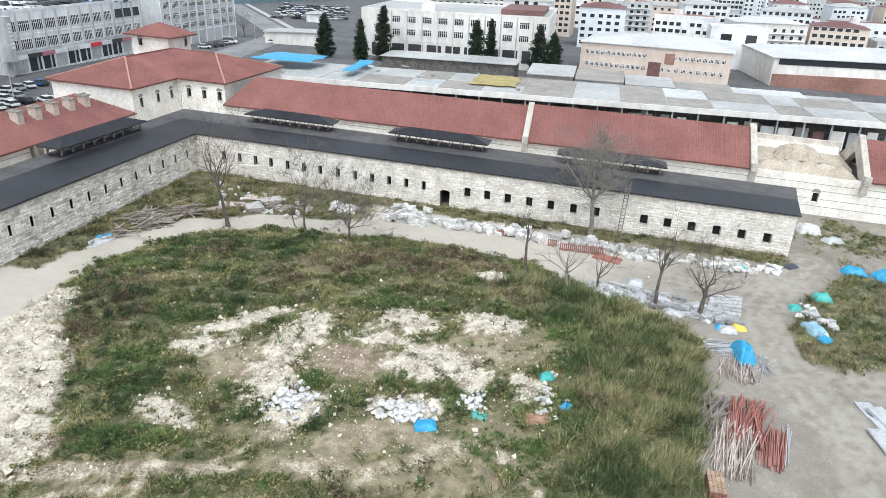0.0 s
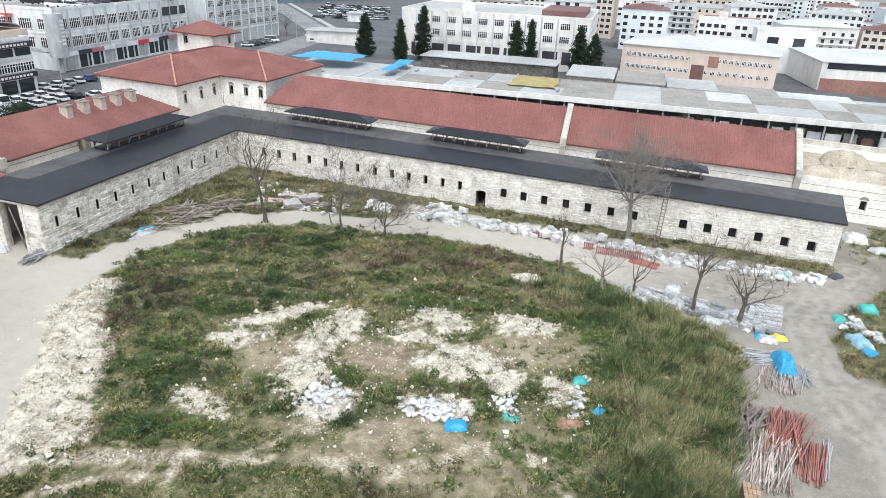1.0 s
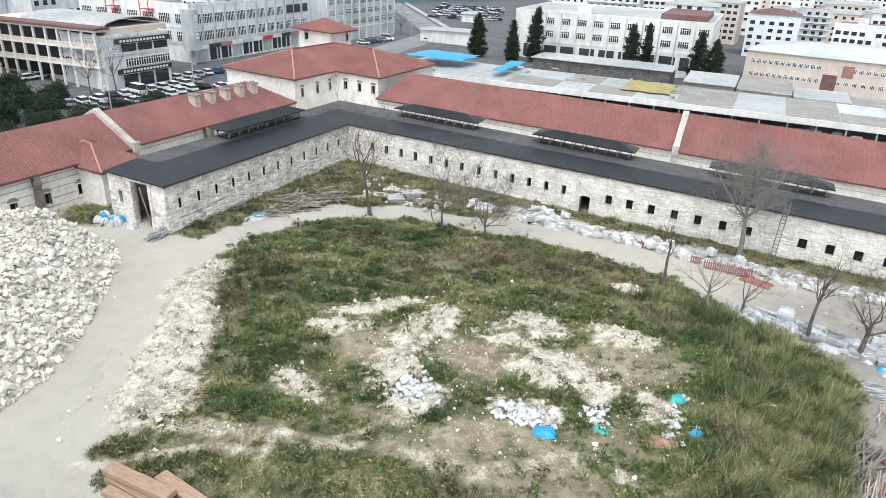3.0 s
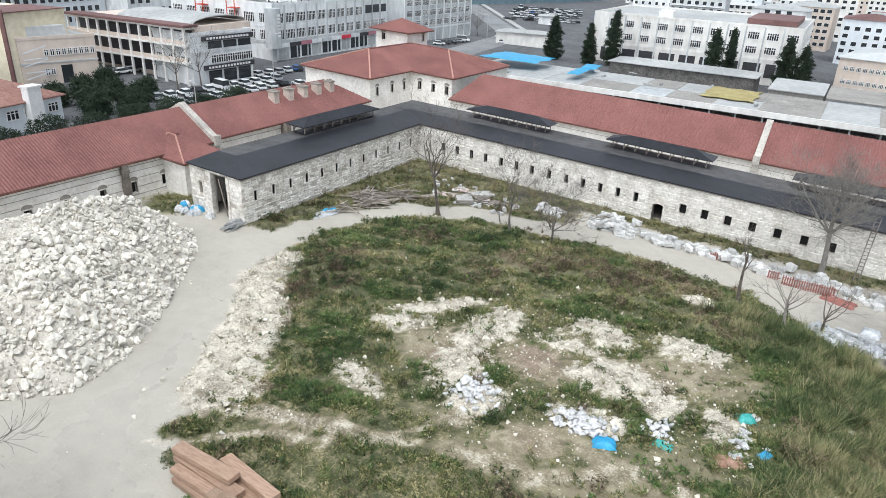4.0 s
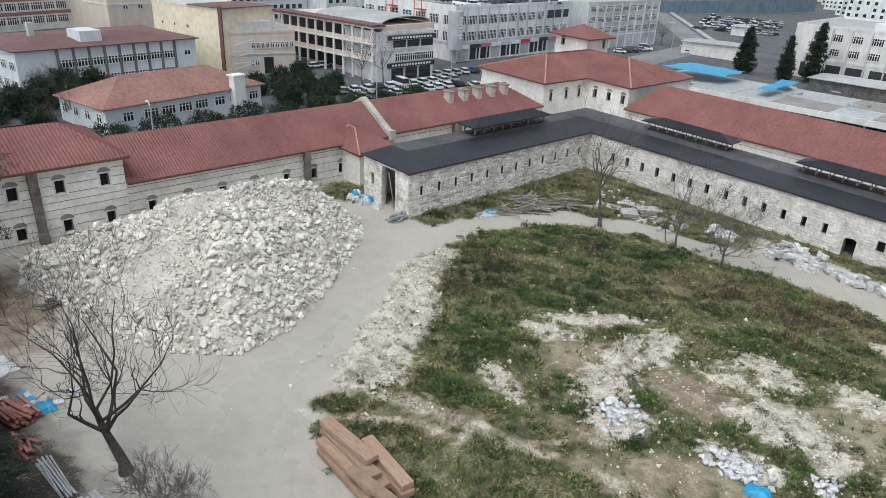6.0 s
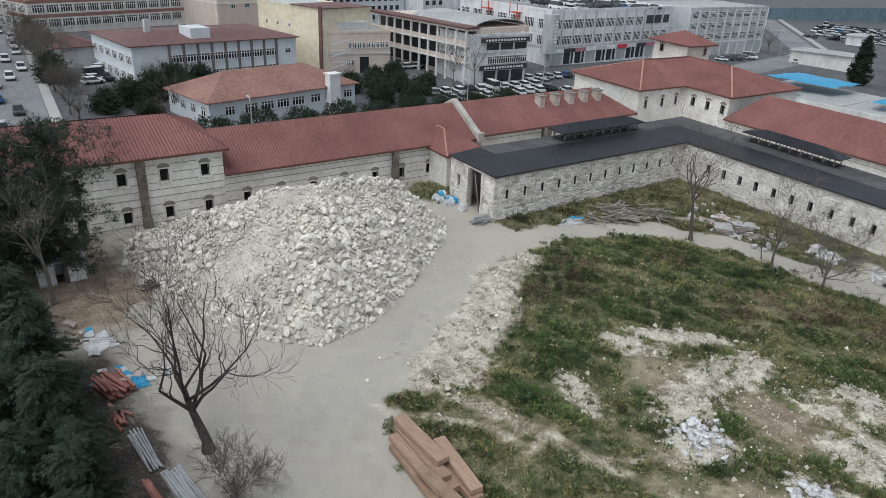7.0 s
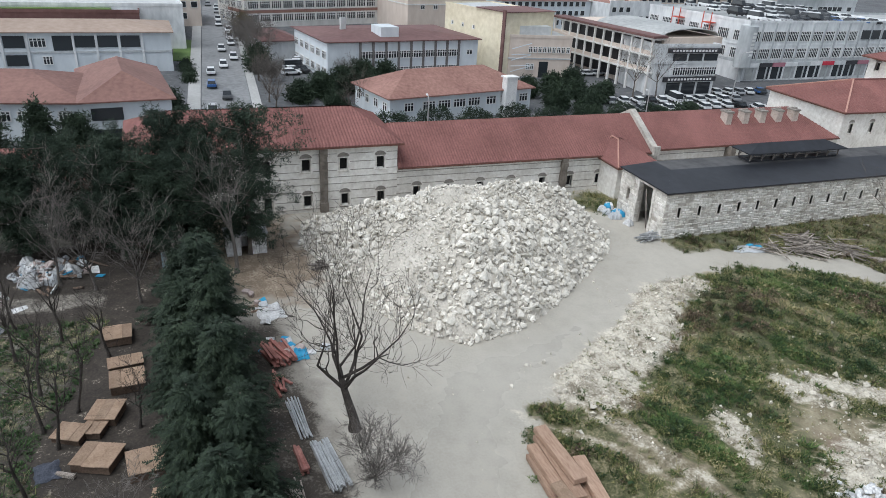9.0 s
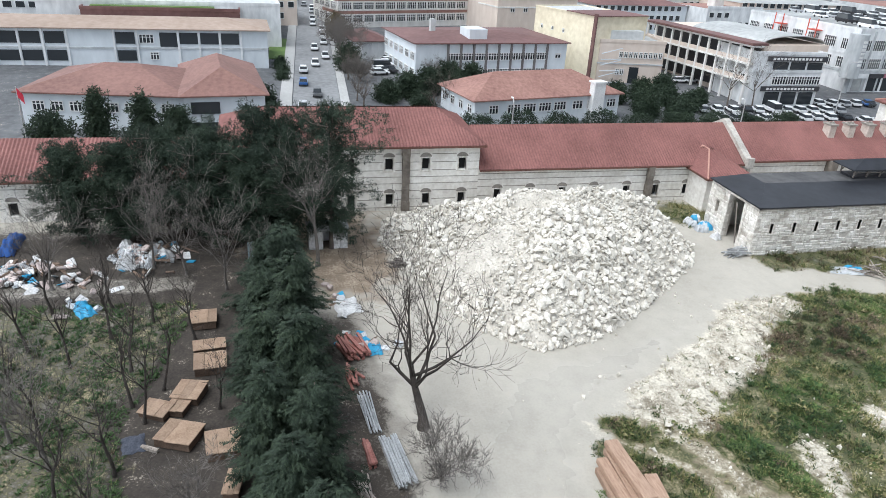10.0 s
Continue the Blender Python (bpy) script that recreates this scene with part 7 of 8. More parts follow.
# ---------------- the city round the barracks ----------------
M_GLASS = mat("dark_window_glass", (0.03, 0.035, 0.04), 0.12)
M_WHITE = two_scale("white_window_frame", (0.62, 0.62, 0.61), (0.80, 0.80, 0.79), 0.5, 4)
M_WALLW = two_scale("white_office_render", (0.50, 0.515, 0.525), (0.84, 0.85, 0.85), 0.06, 0.9, stretch=(0.7, 0.7, 0.28), bump=0.05)
M_WALLG = two_scale("grey_concrete_facade", (0.32, 0.34, 0.35), (0.58, 0.60, 0.61), 0.06, 0.9, stretch=(0.7, 0.7, 0.28), bump=0.05)
M_CREAM = two_scale("cream_render", (0.54, 0.525, 0.495), (0.81, 0.795, 0.765), 0.05, 0.8, stretch=(0.7, 0.7, 0.28), bump=0.05)
M_YELLOWW = two_scale("pale_yellow_render", (0.60, 0.53, 0.38), (0.80, 0.73, 0.57), 0.05, 0.8)
M_PINKW = two_scale("pink_beige_render", (0.54, 0.45, 0.38), (0.68, 0.59, 0.52), 0.05, 0.8, stretch=(0.7, 0.7, 0.28), bump=0.05)
M_BLUEW = two_scale("pale_blue_render", (0.54, 0.58, 0.61), (0.70, 0.74, 0.77), 0.05, 0.8, stretch=(0.7, 0.7, 0.28), bump=0.05)
M_ROOFG = two_scale("grey_roof_sheet", (0.28, 0.29, 0.29), (0.46, 0.47, 0.46), 0.06, 0.8, rough=0.6)
M_ROOFW = two_scale("white_roof_sheet", (0.38, 0.40, 0.40), (0.58, 0.59, 0.59), 0.06, 0.8, rough=0.55)
M_ROOFB = two_scale("maroon_roof_sheet", (0.11, 0.052, 0.048), (0.19, 0.10, 0.092), 0.06, 0.8, rough=0.7)
M_ROOFT = two_scale("faded_red_tile", (0.19, 0.094, 0.076), (0.34, 0.19, 0.155), 0.1, 1.5, rough=0.8)
M_ROOFS = two_scale("brown_red_school_tile", (0.15, 0.075, 0.062), (0.25, 0.135, 0.112), 0.1, 1.5, rough=0.8)
M_ROOFO = two_scale("tan_roof_sheet", (0.27, 0.20, 0.155), (0.38, 0.295, 0.24), 0.06, 0.8, rough=0.8)
M_PIERD = two_scale("dark_grey_pier", (0.11, 0.10, 0.10), (0.20, 0.185, 0.18), 0.3, 2)
M_SIGNR = mat("red_sign_board", (0.55, 0.03, 0.06), 0.5)
M_SIGNM = mat("mauve_sign_board", (0.38, 0.16, 0.20), 0.5)
# black for real sign boards, and for panels painted as shaded openings
M_SIGN_OPENING = mat("dark_sign_and_opening", (0.03, 0.03, 0.035), 0.5)
M_STEELR = two_scale("red_steel_stair", (0.42, 0.06, 0.04), (0.58, 0.12, 0.08), 0.5, 4)
M_VERGE = two_scale("mown_lawn", (0.07, 0.13, 0.03), (0.13, 0.20, 0.05), 0.2, 3)
M_ROAD = two_scale("worn_asphalt", (0.15, 0.155, 0.16), (0.27, 0.275, 0.28), 0.08, 1.2)
M_PAVE = two_scale("pale_paving", (0.32, 0.32, 0.31), (0.44, 0.44, 0.43), 0.1, 2)


def local_part(name, bm, material, parent, label=""):
    ob = new(name, mesh_of(name, bm, material))
    ob.parent = parent
    return tagged(ob, label)


win_cache = {}


def window_meshes(w, h, n):
    """Frame with mullions and the pane behind, standing in the plane v = 0, facing -v."""
    key = (round(w, 2), round(h, 2), n)
    if key not in win_cache:
        f = bmesh.new()
        bars_u = [-w / 2 + w * k / n for k in range(n + 1)]
        us = sorted({-w / 2, w / 2, -w / 2 + 0.13, w / 2 - 0.13, *[u + e for u in bars_u[1:-1] for e in (-0.075, 0.075)]})
        zs = [0, 0.13, h * 0.66, h * 0.66 + 0.1, h - 0.13, h]
        solid = [(-w / 2, -w / 2 + 0.13), (w / 2 - 0.13, w / 2)] + [(u - 0.075, u + 0.075) for u in bars_u[1:-1]]
        pierced(f, us, zs, lambda u, z: any(a < u < b for a, b in solid) or z < 0.13 or z > h - 0.13 or h * 0.66 < z < h * 0.66 + 0.1, lambda u, d, z: (u, -0.12 + 0.14 * d, z))
        g = bmesh.new()
        box(g, -w / 2 + 0.05, w / 2 - 0.05, -0.05, 0.03, 0.05, h - 0.05)
        win_cache[key] = (mesh_of("window", f, M_WHITE), mesh_of("pane", g, M_GLASS))
    return win_cache[key]


def add_window(parent, m, w, h, n):
    fm, gm = window_meshes(w, h, n)
    f = new("window", fm)
    f.parent = parent
    f.matrix_basis = m
    g = new("pane", gm)
    g.parent = f


def face_matrix(side, u, z, length, depth, out=0.06):
    """A place on a wall face in a building's own axes: front, left or right."""
    if side == "front":
        return Matrix.Translation((u, -out, z))
    if side == "left":
        return Matrix.Translation((-out, depth - u, z)) @ Matrix.Rotation(radians(-90), 4, "Z")
    return Matrix.Translation((length + out, u, z)) @ Matrix.Rotation(radians(90), 4, "Z")


def city_block(name, x, y, turn, length, depth, height, wall, label, rows=(), roof=None, roof_up=0.0, pilaster=None, bands=(), group="", category="building", parapet_h=0.7, base=-2.0):
    """A building with its front along its own x axis from (x, y). rows: (side, z, h, count, width, panes, start, end)."""
    b = thing(name, x, y, 0, label, category, group)
    b.rotation_euler = (0, 0, radians(turn))
    bm = bmesh.new()
    box(bm, 0, length, 0, depth, base, height)
    local_part("wall", bm, wall, b)
    for side, z, h, n, w, panes, a, e in rows:
        span = length if side == "front" else depth
        for k in range(n):
            u = (a + (e - a) * (k + 0.5) / n) * span
            add_window(b, face_matrix(side, u, z, length, depth), w, h, panes)
    if pilaster:
        n, w, m = pilaster
        for k in range(n + 1):
            bm = bmesh.new()
            u = length * k / n
            box(bm, max(u - w / 2, -0.02), min(u + w / 2, length + 0.02), -0.28, 0.0, base, height - 0.004)
            local_part("pilaster", bm, m, b)
    for z, h, m in bands:
        bm = bmesh.new()
        box(bm, -0.14, length + 0.14, -0.14, depth * 0.6, z, z + h)
        local_part("band", bm, m, b)
    roof = roof or M_ROOFG
    if roof_up:
        o, bm = 0.7, bmesh.new()
        e = [bm.verts.new(p) for p in ((-o, -o, height), (length + o, -o, height), (length + o, depth + o, height), (-o, depth + o, height))]
        e2 = [bm.verts.new((v.co.x, v.co.y, height - 0.22)) for v in e]
        q = min(length, depth) / 2
        if length >= depth:
            t = [bm.verts.new((q, depth / 2, height + roof_up)), bm.verts.new((length - q, depth / 2, height + roof_up))]
            fs = ((e[0], e[1], t[1], t[0]), (e[1], e[2], t[1]), (e[2], e[3], t[0], t[1]), (e[3], e[0], t[0]))
        else:
            t = [bm.verts.new((length / 2, q, height + roof_up)), bm.verts.new((length / 2, depth - q, height + roof_up))]
            fs = ((e[0], e[1], t[0]), (e[1], e[2], t[1], t[0]), (e[2], e[3], t[1]), (e[3], e[0], t[0], t[1]))
        for f in fs:
            bm.faces.new(f)
        for k in range(4):
            bm.faces.new((e2[k], e2[(k + 1) % 4], e[(k + 1) % 4], e[k]))
        bm.faces.new(e2[::-1])
        bmesh.ops.recalc_face_normals(bm, faces=bm.faces)
        local_part("roof", bm, roof, b)
    else:
        bm = bmesh.new()
        box(bm, 0.25, length - 0.25, 0.25, depth - 0.25, height + 0.004, height + 0.12)
        local_part("roof", bm, roof, b)
        for x0, x1, y0, y1 in ((-0.1, length + 0.1, -0.1, 0.22), (-0.1, length + 0.1, depth - 0.22, depth + 0.1), (-0.1, 0.22, 0.221, depth - 0.221), (length - 0.22, length + 0.1, 0.221, depth - 0.221)):
            bm = bmesh.new()
            box(bm, x0, x1, y0, y1, height + 0.002, height + parapet_h)
            local_part("parapet", bm, wall, b)
    return b


def lump(parent, name, x0, x1, y0, y1, z0, z1, material, label=""):
    bm = bmesh.new()
    box(bm, x0, x1, y0, y1, z0, z1)
    return local_part(name, bm, material, parent, label)


# white offices with roof parking beyond the car park
off = city_block("office_block", -84, 50, 92, 60, 42, 15.6, M_WALLW, "white three-storey office block with shops and roof parking",
                 [("front", 5.9, 2.8, 12, 4.1, 6, 0.0, 0.98), ("front", 10.6, 2.8, 9, 4.1, 6, 0.0, 0.74), ("left", 5.9, 2.8, 7, 4.1, 6, 0.0, 1.0), ("left", 10.6, 2.8, 7, 4.1, 6, 0.0, 1.0)],
                 M_ROOFG, 0, (12, 0.45, M_WALLG), ((4.9, 0.7, M_WALLG), (9.5, 0.35, M_WALLW)))
for k in range(3):
    lump(off, "open_bay", 46.2 + 4.4 * k, 49.8 + 4.4 * k, -0.2, 0.0, 11.0, 13.6, M_GLASS, "large dark open bay")
for k in range(11):
    lump(off, "shop_front", 2 + 5.1 * k, 6.2 + 5.1 * k, -0.1, 0.0, 0.2, 3.6, M_GLASS if k % 3 else M_ROOFG)
    lump(off, "shop_sign", 1.7 + 5.1 * k, 6.4 + 5.1 * k, -0.55, -0.16, 3.7, 4.8, (M_WALLW, M_SIGN_OPENING, M_SIGNM, M_WALLW, M_WALLG, M_WALLW, M_SIGNM)[k % 7] if k != 6 else M_SIGNR)
bm = bmesh.new()
tube(bm, [Vector((-0.5, -0.5, 4.0)), Vector((-0.5, -0.5, 15.0))], [2.3, 2.3], 20)
local_part("round_stair_tower", bm, M_WALLG, off, "grey round stair tower")
bm = bmesh.new()
tube(bm, [Vector((-0.5, -0.5, -1)), Vector((-0.5, -0.5, 4.0))], [0.7, 0.7], 12)
local_part("tower_column", bm, M_WALLG, off)
for k in range(7):
    lump(off, "sign_bar", -1.1, 0.1, -2.86, -2.78, 7.2 + 0.95 * k, 7.8 + 0.95 * k, M_WHITE)
for k, v in enumerate((14, 27)):
    for j in range(5):
        lump(off, "escape_stair", -2.4 + 0.4 * (j % 2), -0.15, v - 1.6, v + 1.6, 2 + 3 * j, 2.25 + 3 * j, M_STEELR)
    for s in (-1.6, 1.6):
        lump(off, "escape_post", -2.4, -2.2, v + s - 0.1, v + s + 0.1, -1, 17, M_STEELR)
city_block("office_block", -85, 119, 88, 48, 30, 16.0, M_WALLG, "grey four-storey office block with ribbon windows",
           [("front", z, 2.3, 9, 4.0, 6, 0.02, 0.98) for z in (5.4, 9.2, 13.0)], M_ROOFG, 0, (9, 0.4, M_WALLW), ((4.2, 0.6, M_WALLW),))

# arcaded workshops
arc = thing("arcade_building", -112, 5.6, 0, "three-storey workshop building with open galleries and columns", "building")
arc.rotation_euler = (0, 0, radians(4))
lump(arc, "wall", 0, 41, 3.0, 22, -2, 12.0, M_PINKW)
for z in (0.0, 4.0, 8.0):
    for k in range(11):
        # flush black panel painted as the shaded depth of the gallery
        lump(arc, "gallery_opening", 0.4 + 3.7 * k, 3.3 + 3.7 * k, 2.8, 3.0, z + 0.3, z + 3.1, M_SIGN_OPENING)
for z in (3.6, 7.6, 11.5):
    lump(arc, "gallery_slab", -0.3, 41.2, -0.4, 3.0, z, z + 0.45, M_CREAM)
for z in (4.05, 8.05):
    lump(arc, "balustrade", -0.2, 41.1, -0.3, -0.1, z, z + 0.9, M_PINKW)
for k in range(12):
    lump(arc, "column", -0.2 + 3.7 * k, 0.3 + 3.7 * k, -0.36, 0.1, -2, 11.498, M_CREAM)
lump(arc, "roof_edge", -0.6, 41.6, -0.9, 3.6, 11.96, 12.5, M_ROOFB, "maroon roof edge")
for k in range(12):
    bm = bmesh.new()
    a0, a1 = math.pi * k / 12, math.pi * (k + 1) / 12
    ya, yb = 12.5 - 9 * math.cos(a0), 12.5 - 9 * math.cos(a1)
    za, zb = 12.2 + 1.7 * math.sin(a0), 12.2 + 1.7 * math.sin(a1)
    slab(bm, [(14, ya), (40, ya), (40, yb), (14, yb)], [za - 0.1, za - 0.1, zb - 0.1, zb - 0.1], [za + 0.1, za + 0.1, zb + 0.1, zb + 0.1])
    local_part("roof_sheet", bm, M_ROOFG, arc, "pale grey barrel roof")
corner = city_block("corner_shop_block", -70.5, 9.2, 88, 18.5, 14, 11.6, M_WALLW, "white corner block with dark shop signs",
                    [("front", 4.8, 2.0, 3, 4.4, 6, 0.3, 1.0), ("left", 4.8, 2.0, 3, 3.0, 4, 0, 1)], M_ROOFG, 0, None, ((7.6, 0.5, M_WALLW),))
for z, m, name in ((3.4, M_SIGN_OPENING, "shop_sign"), (10.2, M_SIGN_OPENING, "shop_sign")):
    lump(corner, name, 3.0, 18.6, -0.6, -0.16, z, z + 1.1, m)
    for k in range(14):
        lump(corner, "sign_bar", 4.2 + 0.95 * k, 4.8 + 0.95 * k, -0.66, -0.604, z + 0.3, z + 0.8, M_WHITE)
for k in range(3):
    lump(corner, "shop_front", 4.5 + 4.6 * k, 8.4 + 4.6 * k, -0.1, 0.0, 0.2, 3.1, M_GLASS)
    lump(corner, "loggia", 5 + 4.6 * k, 9 + 4.6 * k, -0.1, 0.0, 8.3, 10.0, M_GLASS)
# yellow hall and its annex
hall = city_block("yellow_hall", -117.2, -26.5, 13, 26, 16, 14.0, M_YELLOWW, "tall pale yellow hall with white roof", [("front", 9.0, 1.0, 3, 0.8, 1, 0.05, 0.6)], M_ROOFW, 0, None, (), parapet_h=0.4)
lump(hall, "drain_pier", 25.2, 26.3, -0.5, -0.15, -2, 15.0, M_ROOFB, "brown corner pier")
lump(hall, "roof_edge", 14, 26.6, -0.4, 16, 14.42, 14.6, M_ROOFB)
annex = city_block("annex_block", -92.0, -19, 79, 16.5, 14, 9.6, M_PINKW, "pale pink annex with a row of narrow windows", [("front", 6.0, 1.5, 9, 1.0, 2, 0.3, 0.98), ("front", 1.8, 1.5, 2, 1.0, 2, 0.28, 0.42)], M_ROOFG, 0, None, ((4.4, 0.3, M_WALLG),))
lump(annex, "gateway", 8.2, 10.6, -0.12, 0.0, -0.5, 3.8, M_GLASS)
for k in range(6):
    bm = bmesh.new()
    beam(bm, (0.4, -1.2, 1.4 * k), (5.4, -1.2, 1.4 * k + 1.4) if k % 2 else (5.4, -1.2, 1.4 * k + 0.2), 0.18)
    local_part("stair_flight", bm, M_BLUEW, annex, "pale blue outside stair")
lump(annex, "roof_shed", 0.5, 11, 1.5, 9, 9.7, 12.2, M_ROOFW)
# school with maroon roof
sch = city_block("school_block", -87.2, -66.3, 96, 38.4, 25, 8.9, M_BLUEW, "pale blue school block with maroon roof and grey piers",
                 [("front", 4.9, 1.7, 8, 3.3, 5, 0.2, 0.86), ("front", 1.3, 1.7, 8, 3.3, 5, 0.2, 0.86), ("front", 5.2, 1.2, 1, 1.6, 2, 0.88, 1.0), ("left", 4.9, 1.8, 6, 2.6, 3, 0, 1), ("left", 1.3, 1.8, 6, 2.6, 3, 0, 1)],
                 M_ROOFB, 1.1, None, ())
for k in range(9):
    lump(sch, "pier", 7.45 + 3.17 * k, 7.9 + 3.17 * k, -0.4, -0.002, -2, 8.7, M_PIERD)
lump(sch, "stair_head", 14, 18.5, 3, 9, 9.0, 11.4, M_BLUEW, "pale blue roof stair head")
lump(sch, "chimney", 8, 9.2, 13, 14.2, 9.5, 12.4, M_ROOFW)
# house with hipped tile roof
hs = city_block("hipped_house", -54.2, -62.3, 100, 33, 15, 5.0, M_BLUEW, "long pale blue house with hipped faded-red tile roof",
                [("front", 2.2, 1.7, 1, 2.0, 3, 0.04, 0.2), ("front", 2.2, 1.7, 4, 2.8, 4, 0.2, 0.62), ("front", 2.2, 1.7, 2, 2.4, 3, 0.64, 0.85), ("front", 2.2, 1.7, 1, 2.2, 3, 0.88, 1.0), ("left", 2.2, 1.7, 4, 1.6, 2, 0, 1)],
                M_ROOFT, 3.6)
lump(hs, "chimney_breast", 25.4, 28.0, -1.6, 0.0, -1, 7.4, M_WHITE, "broad white chimney breast")
lump(hs, "chimney_cap", 25.2, 28.2, -1.8, 0.4, 7.402, 7.7, M_WHITE)
# school halls beyond the road
city_block("tile_roof_school", -55, -137, 80, 25, 20, 5.8, M_BLUEW, "pale blue school wing with red hipped roof", [("front", 2.8, 1.6, 8, 1.9, 3, 0.05, 0.95)], M_ROOFS, 3.0)
wing = city_block("tile_roof_school", -48.6, -112.2, 95, 12.5, 26, 6.9, M_BLUEW, "pale blue school wing with red hipped roof", [], M_ROOFS, 3.2)
for z in (0.6, 3.9):
    lump(wing, "open_bay", 1, 5.4, -0.12, 0.0, z, z + 1.9, M_GLASS)
long_s = city_block("long_school", -98.2, -173, 91, 75, 18, 7.4, M_BLUEW, "long grey-blue school block with open dark bays and tan roof", [("front", 4.3, 1.9, 1, 3.0, 4, 0.63, 0.69), ("front", 0.8, 1.7, 1, 1.8, 3, 0.655, 0.70)], M_ROOFO, 1.5)
for back in (8.1, 12.5, 16.8, 29.7, 43.4, 48.0, 52.4, 57.0, 61.6, 66.0):
    lump(long_s, "open_bay", 75 - back - 1.9, 75 - back + 1.9, -0.12, 0.0, 4.2, 6.6, M_GLASS, "large dark open bay")
for back in (29.7, 43.4, 48.0, 52.4, 57.0, 61.6, 66.0):
    lump(long_s, "open_bay", 75 - back - 1.9, 75 - back + 1.9, -0.12, 0.0, 0.6, 2.8, M_GLASS, "large dark open bay")
lump(long_s, "open_bay", 75 - 22.8, 75 - 19.0, -0.12, 0.0, 3.6, 6.6, M_GLASS, "tall dark open bay")
for back in (5.8, 10.3, 14.7, 19.0, 27.4, 32.0, 41.1, 45.7, 50.2, 54.7, 59.3, 64.0):
    lump(long_s, "pier", 75 - back - 0.22, 75 - back + 0.22, -0.3, 0.0, -2, 7.2, M_WALLW)
lump(long_s, "floor_band", 0, 75, -0.16, 0.0, 3.1, 3.5, M_WALLG)
city_block("white_shed", -122, -150, 92, 56, 40, 9.5, M_WALLW, "large white shed roof beyond the school", [], M_ROOFW)
lump(city_block("green_court", -119, -140, 91, 36, 8, 8.6, M_ROOFB, "sports court with pale green surface", []), "surface", 2, 30, 1, 7, 8.8, 9.4, M_VERGE)
rib = city_block("ribbon_block", -157, -75.5, 107, 48, 20, 12.5, M_CREAM, "long cream block with white ribbon windows and terracotta bands",
                 [("front", z, 2.2, 12, 3.4, 5, 0.02, 0.98) for z in (1.6, 5.4, 9.2)] + [("left", z, 2.2, 4, 3.4, 5, 0.05, 0.95) for z in (1.6, 5.4, 9.2)], M_ROOFG, 0, None, ((4.1, 0.9, M_ROOFT), (7.9, 0.9, M_ROOFT)))
lump(rib, "roof_house", 14, 30, 5, 14, 12.7, 15.2, M_PINKW)
city_block("low_annex", -111.5, -76.5, 96, 9, 15, 4.6, M_WALLW, "small white annex with a hipped maroon roof", [], M_ROOFB, 1.8)
city_block("beige_block", -150, -26, 100, 30, 22, 11.5, M_PINKW, "plain beige block with a stepped roof", [("front", 7.6, 1.6, 5, 1.6, 2, 0.1, 0.9)], M_ROOFG, 0, None, ((8.9, 0.4, M_CREAM),))
# long cream block across the street
cream = city_block("cream_block", -24.5, 156, 1.5, 71, 50, 16.6, M_CREAM, "long cream concrete block with paired windows",
                   [("front", 8.0, 2.4, 11, 3.6, 5, 0.06, 1.0), ("front", 12.6, 2.4, 11, 3.6, 5, 0.06, 1.0), ("right", 8.0, 2.4, 7, 3.6, 5, 0, 1), ("right", 12.6, 2.4, 7, 3.6, 5, 0, 1), ("right", 3.4, 2.4, 7, 3.6, 5, 0, 1)],
                   M_ROOFG, 0, (12, 0.5, M_WALLG), ((5.9, 0.8, M_CREAM),))
for k in range(9):
    # recessed ground floor's shade, as flush black panels
    lump(cream, "ground_bay", 4 + 7.2 * k, 9.6 + 7.2 * k, -0.12, 0.0, 0.5, 5.0, M_SIGN_OPENING)
lump(cream, "roof_block", 52, 68, 8, 40, 16.8, 18.6, M_ROOFB)
lump(cream, "roof_tank", 22, 27, 6, 12, 16.8, 19, M_WHITE)
pk = city_block("pink_works", 58, 172, -9, 54, 42, 11.4, M_PINKW, "pink-beige two-storey works with strip windows",
                [("front", 7.2, 1.5, 12, 1.5, 3, 0.03, 0.46), ("front", 2.8, 1.5, 12, 1.5, 3, 0.03, 0.46), ("front", 7.2, 1.5, 9, 1.5, 3, 0.62, 0.97), ("front", 2.8, 1.5, 9, 1.5, 3, 0.54, 0.97)], M_ROOFW, 2.6)
lump(pk, "door_bay", 25.5, 30, -0.3, 0.0, 0, 6, M_ROOFB)
lump(pk, "brick_panel", 31, 34.5, -0.2, 0.0, 5.6, 9.4, M_ROOFT)
ind = city_block("red_works", 131, 190, 6, 70, 45, 10.8, M_CREAM, "cream and red factory hall with ribbon glazing", [], M_ROOFW, 3.0)
lump(ind, "ribbon_glazing", 2, 68, -0.2, 0, 8.2, 10.4, M_GLASS)
lump(ind, "red_wall", 0.5, 69, -0.5, -0.01, -2, 4.6, M_ROOFT)
gate = city_block("white_gate_tower", 112, 232, 0, 24, 14, 17, M_WALLW, "white portal building with two dark slots", [], M_ROOFW)
for u in (4.5, 15.0):
    lump(gate, "dark_slot", u, u + 4.5, -0.2, 0.0, 2.0, 14.5, M_GLASS)

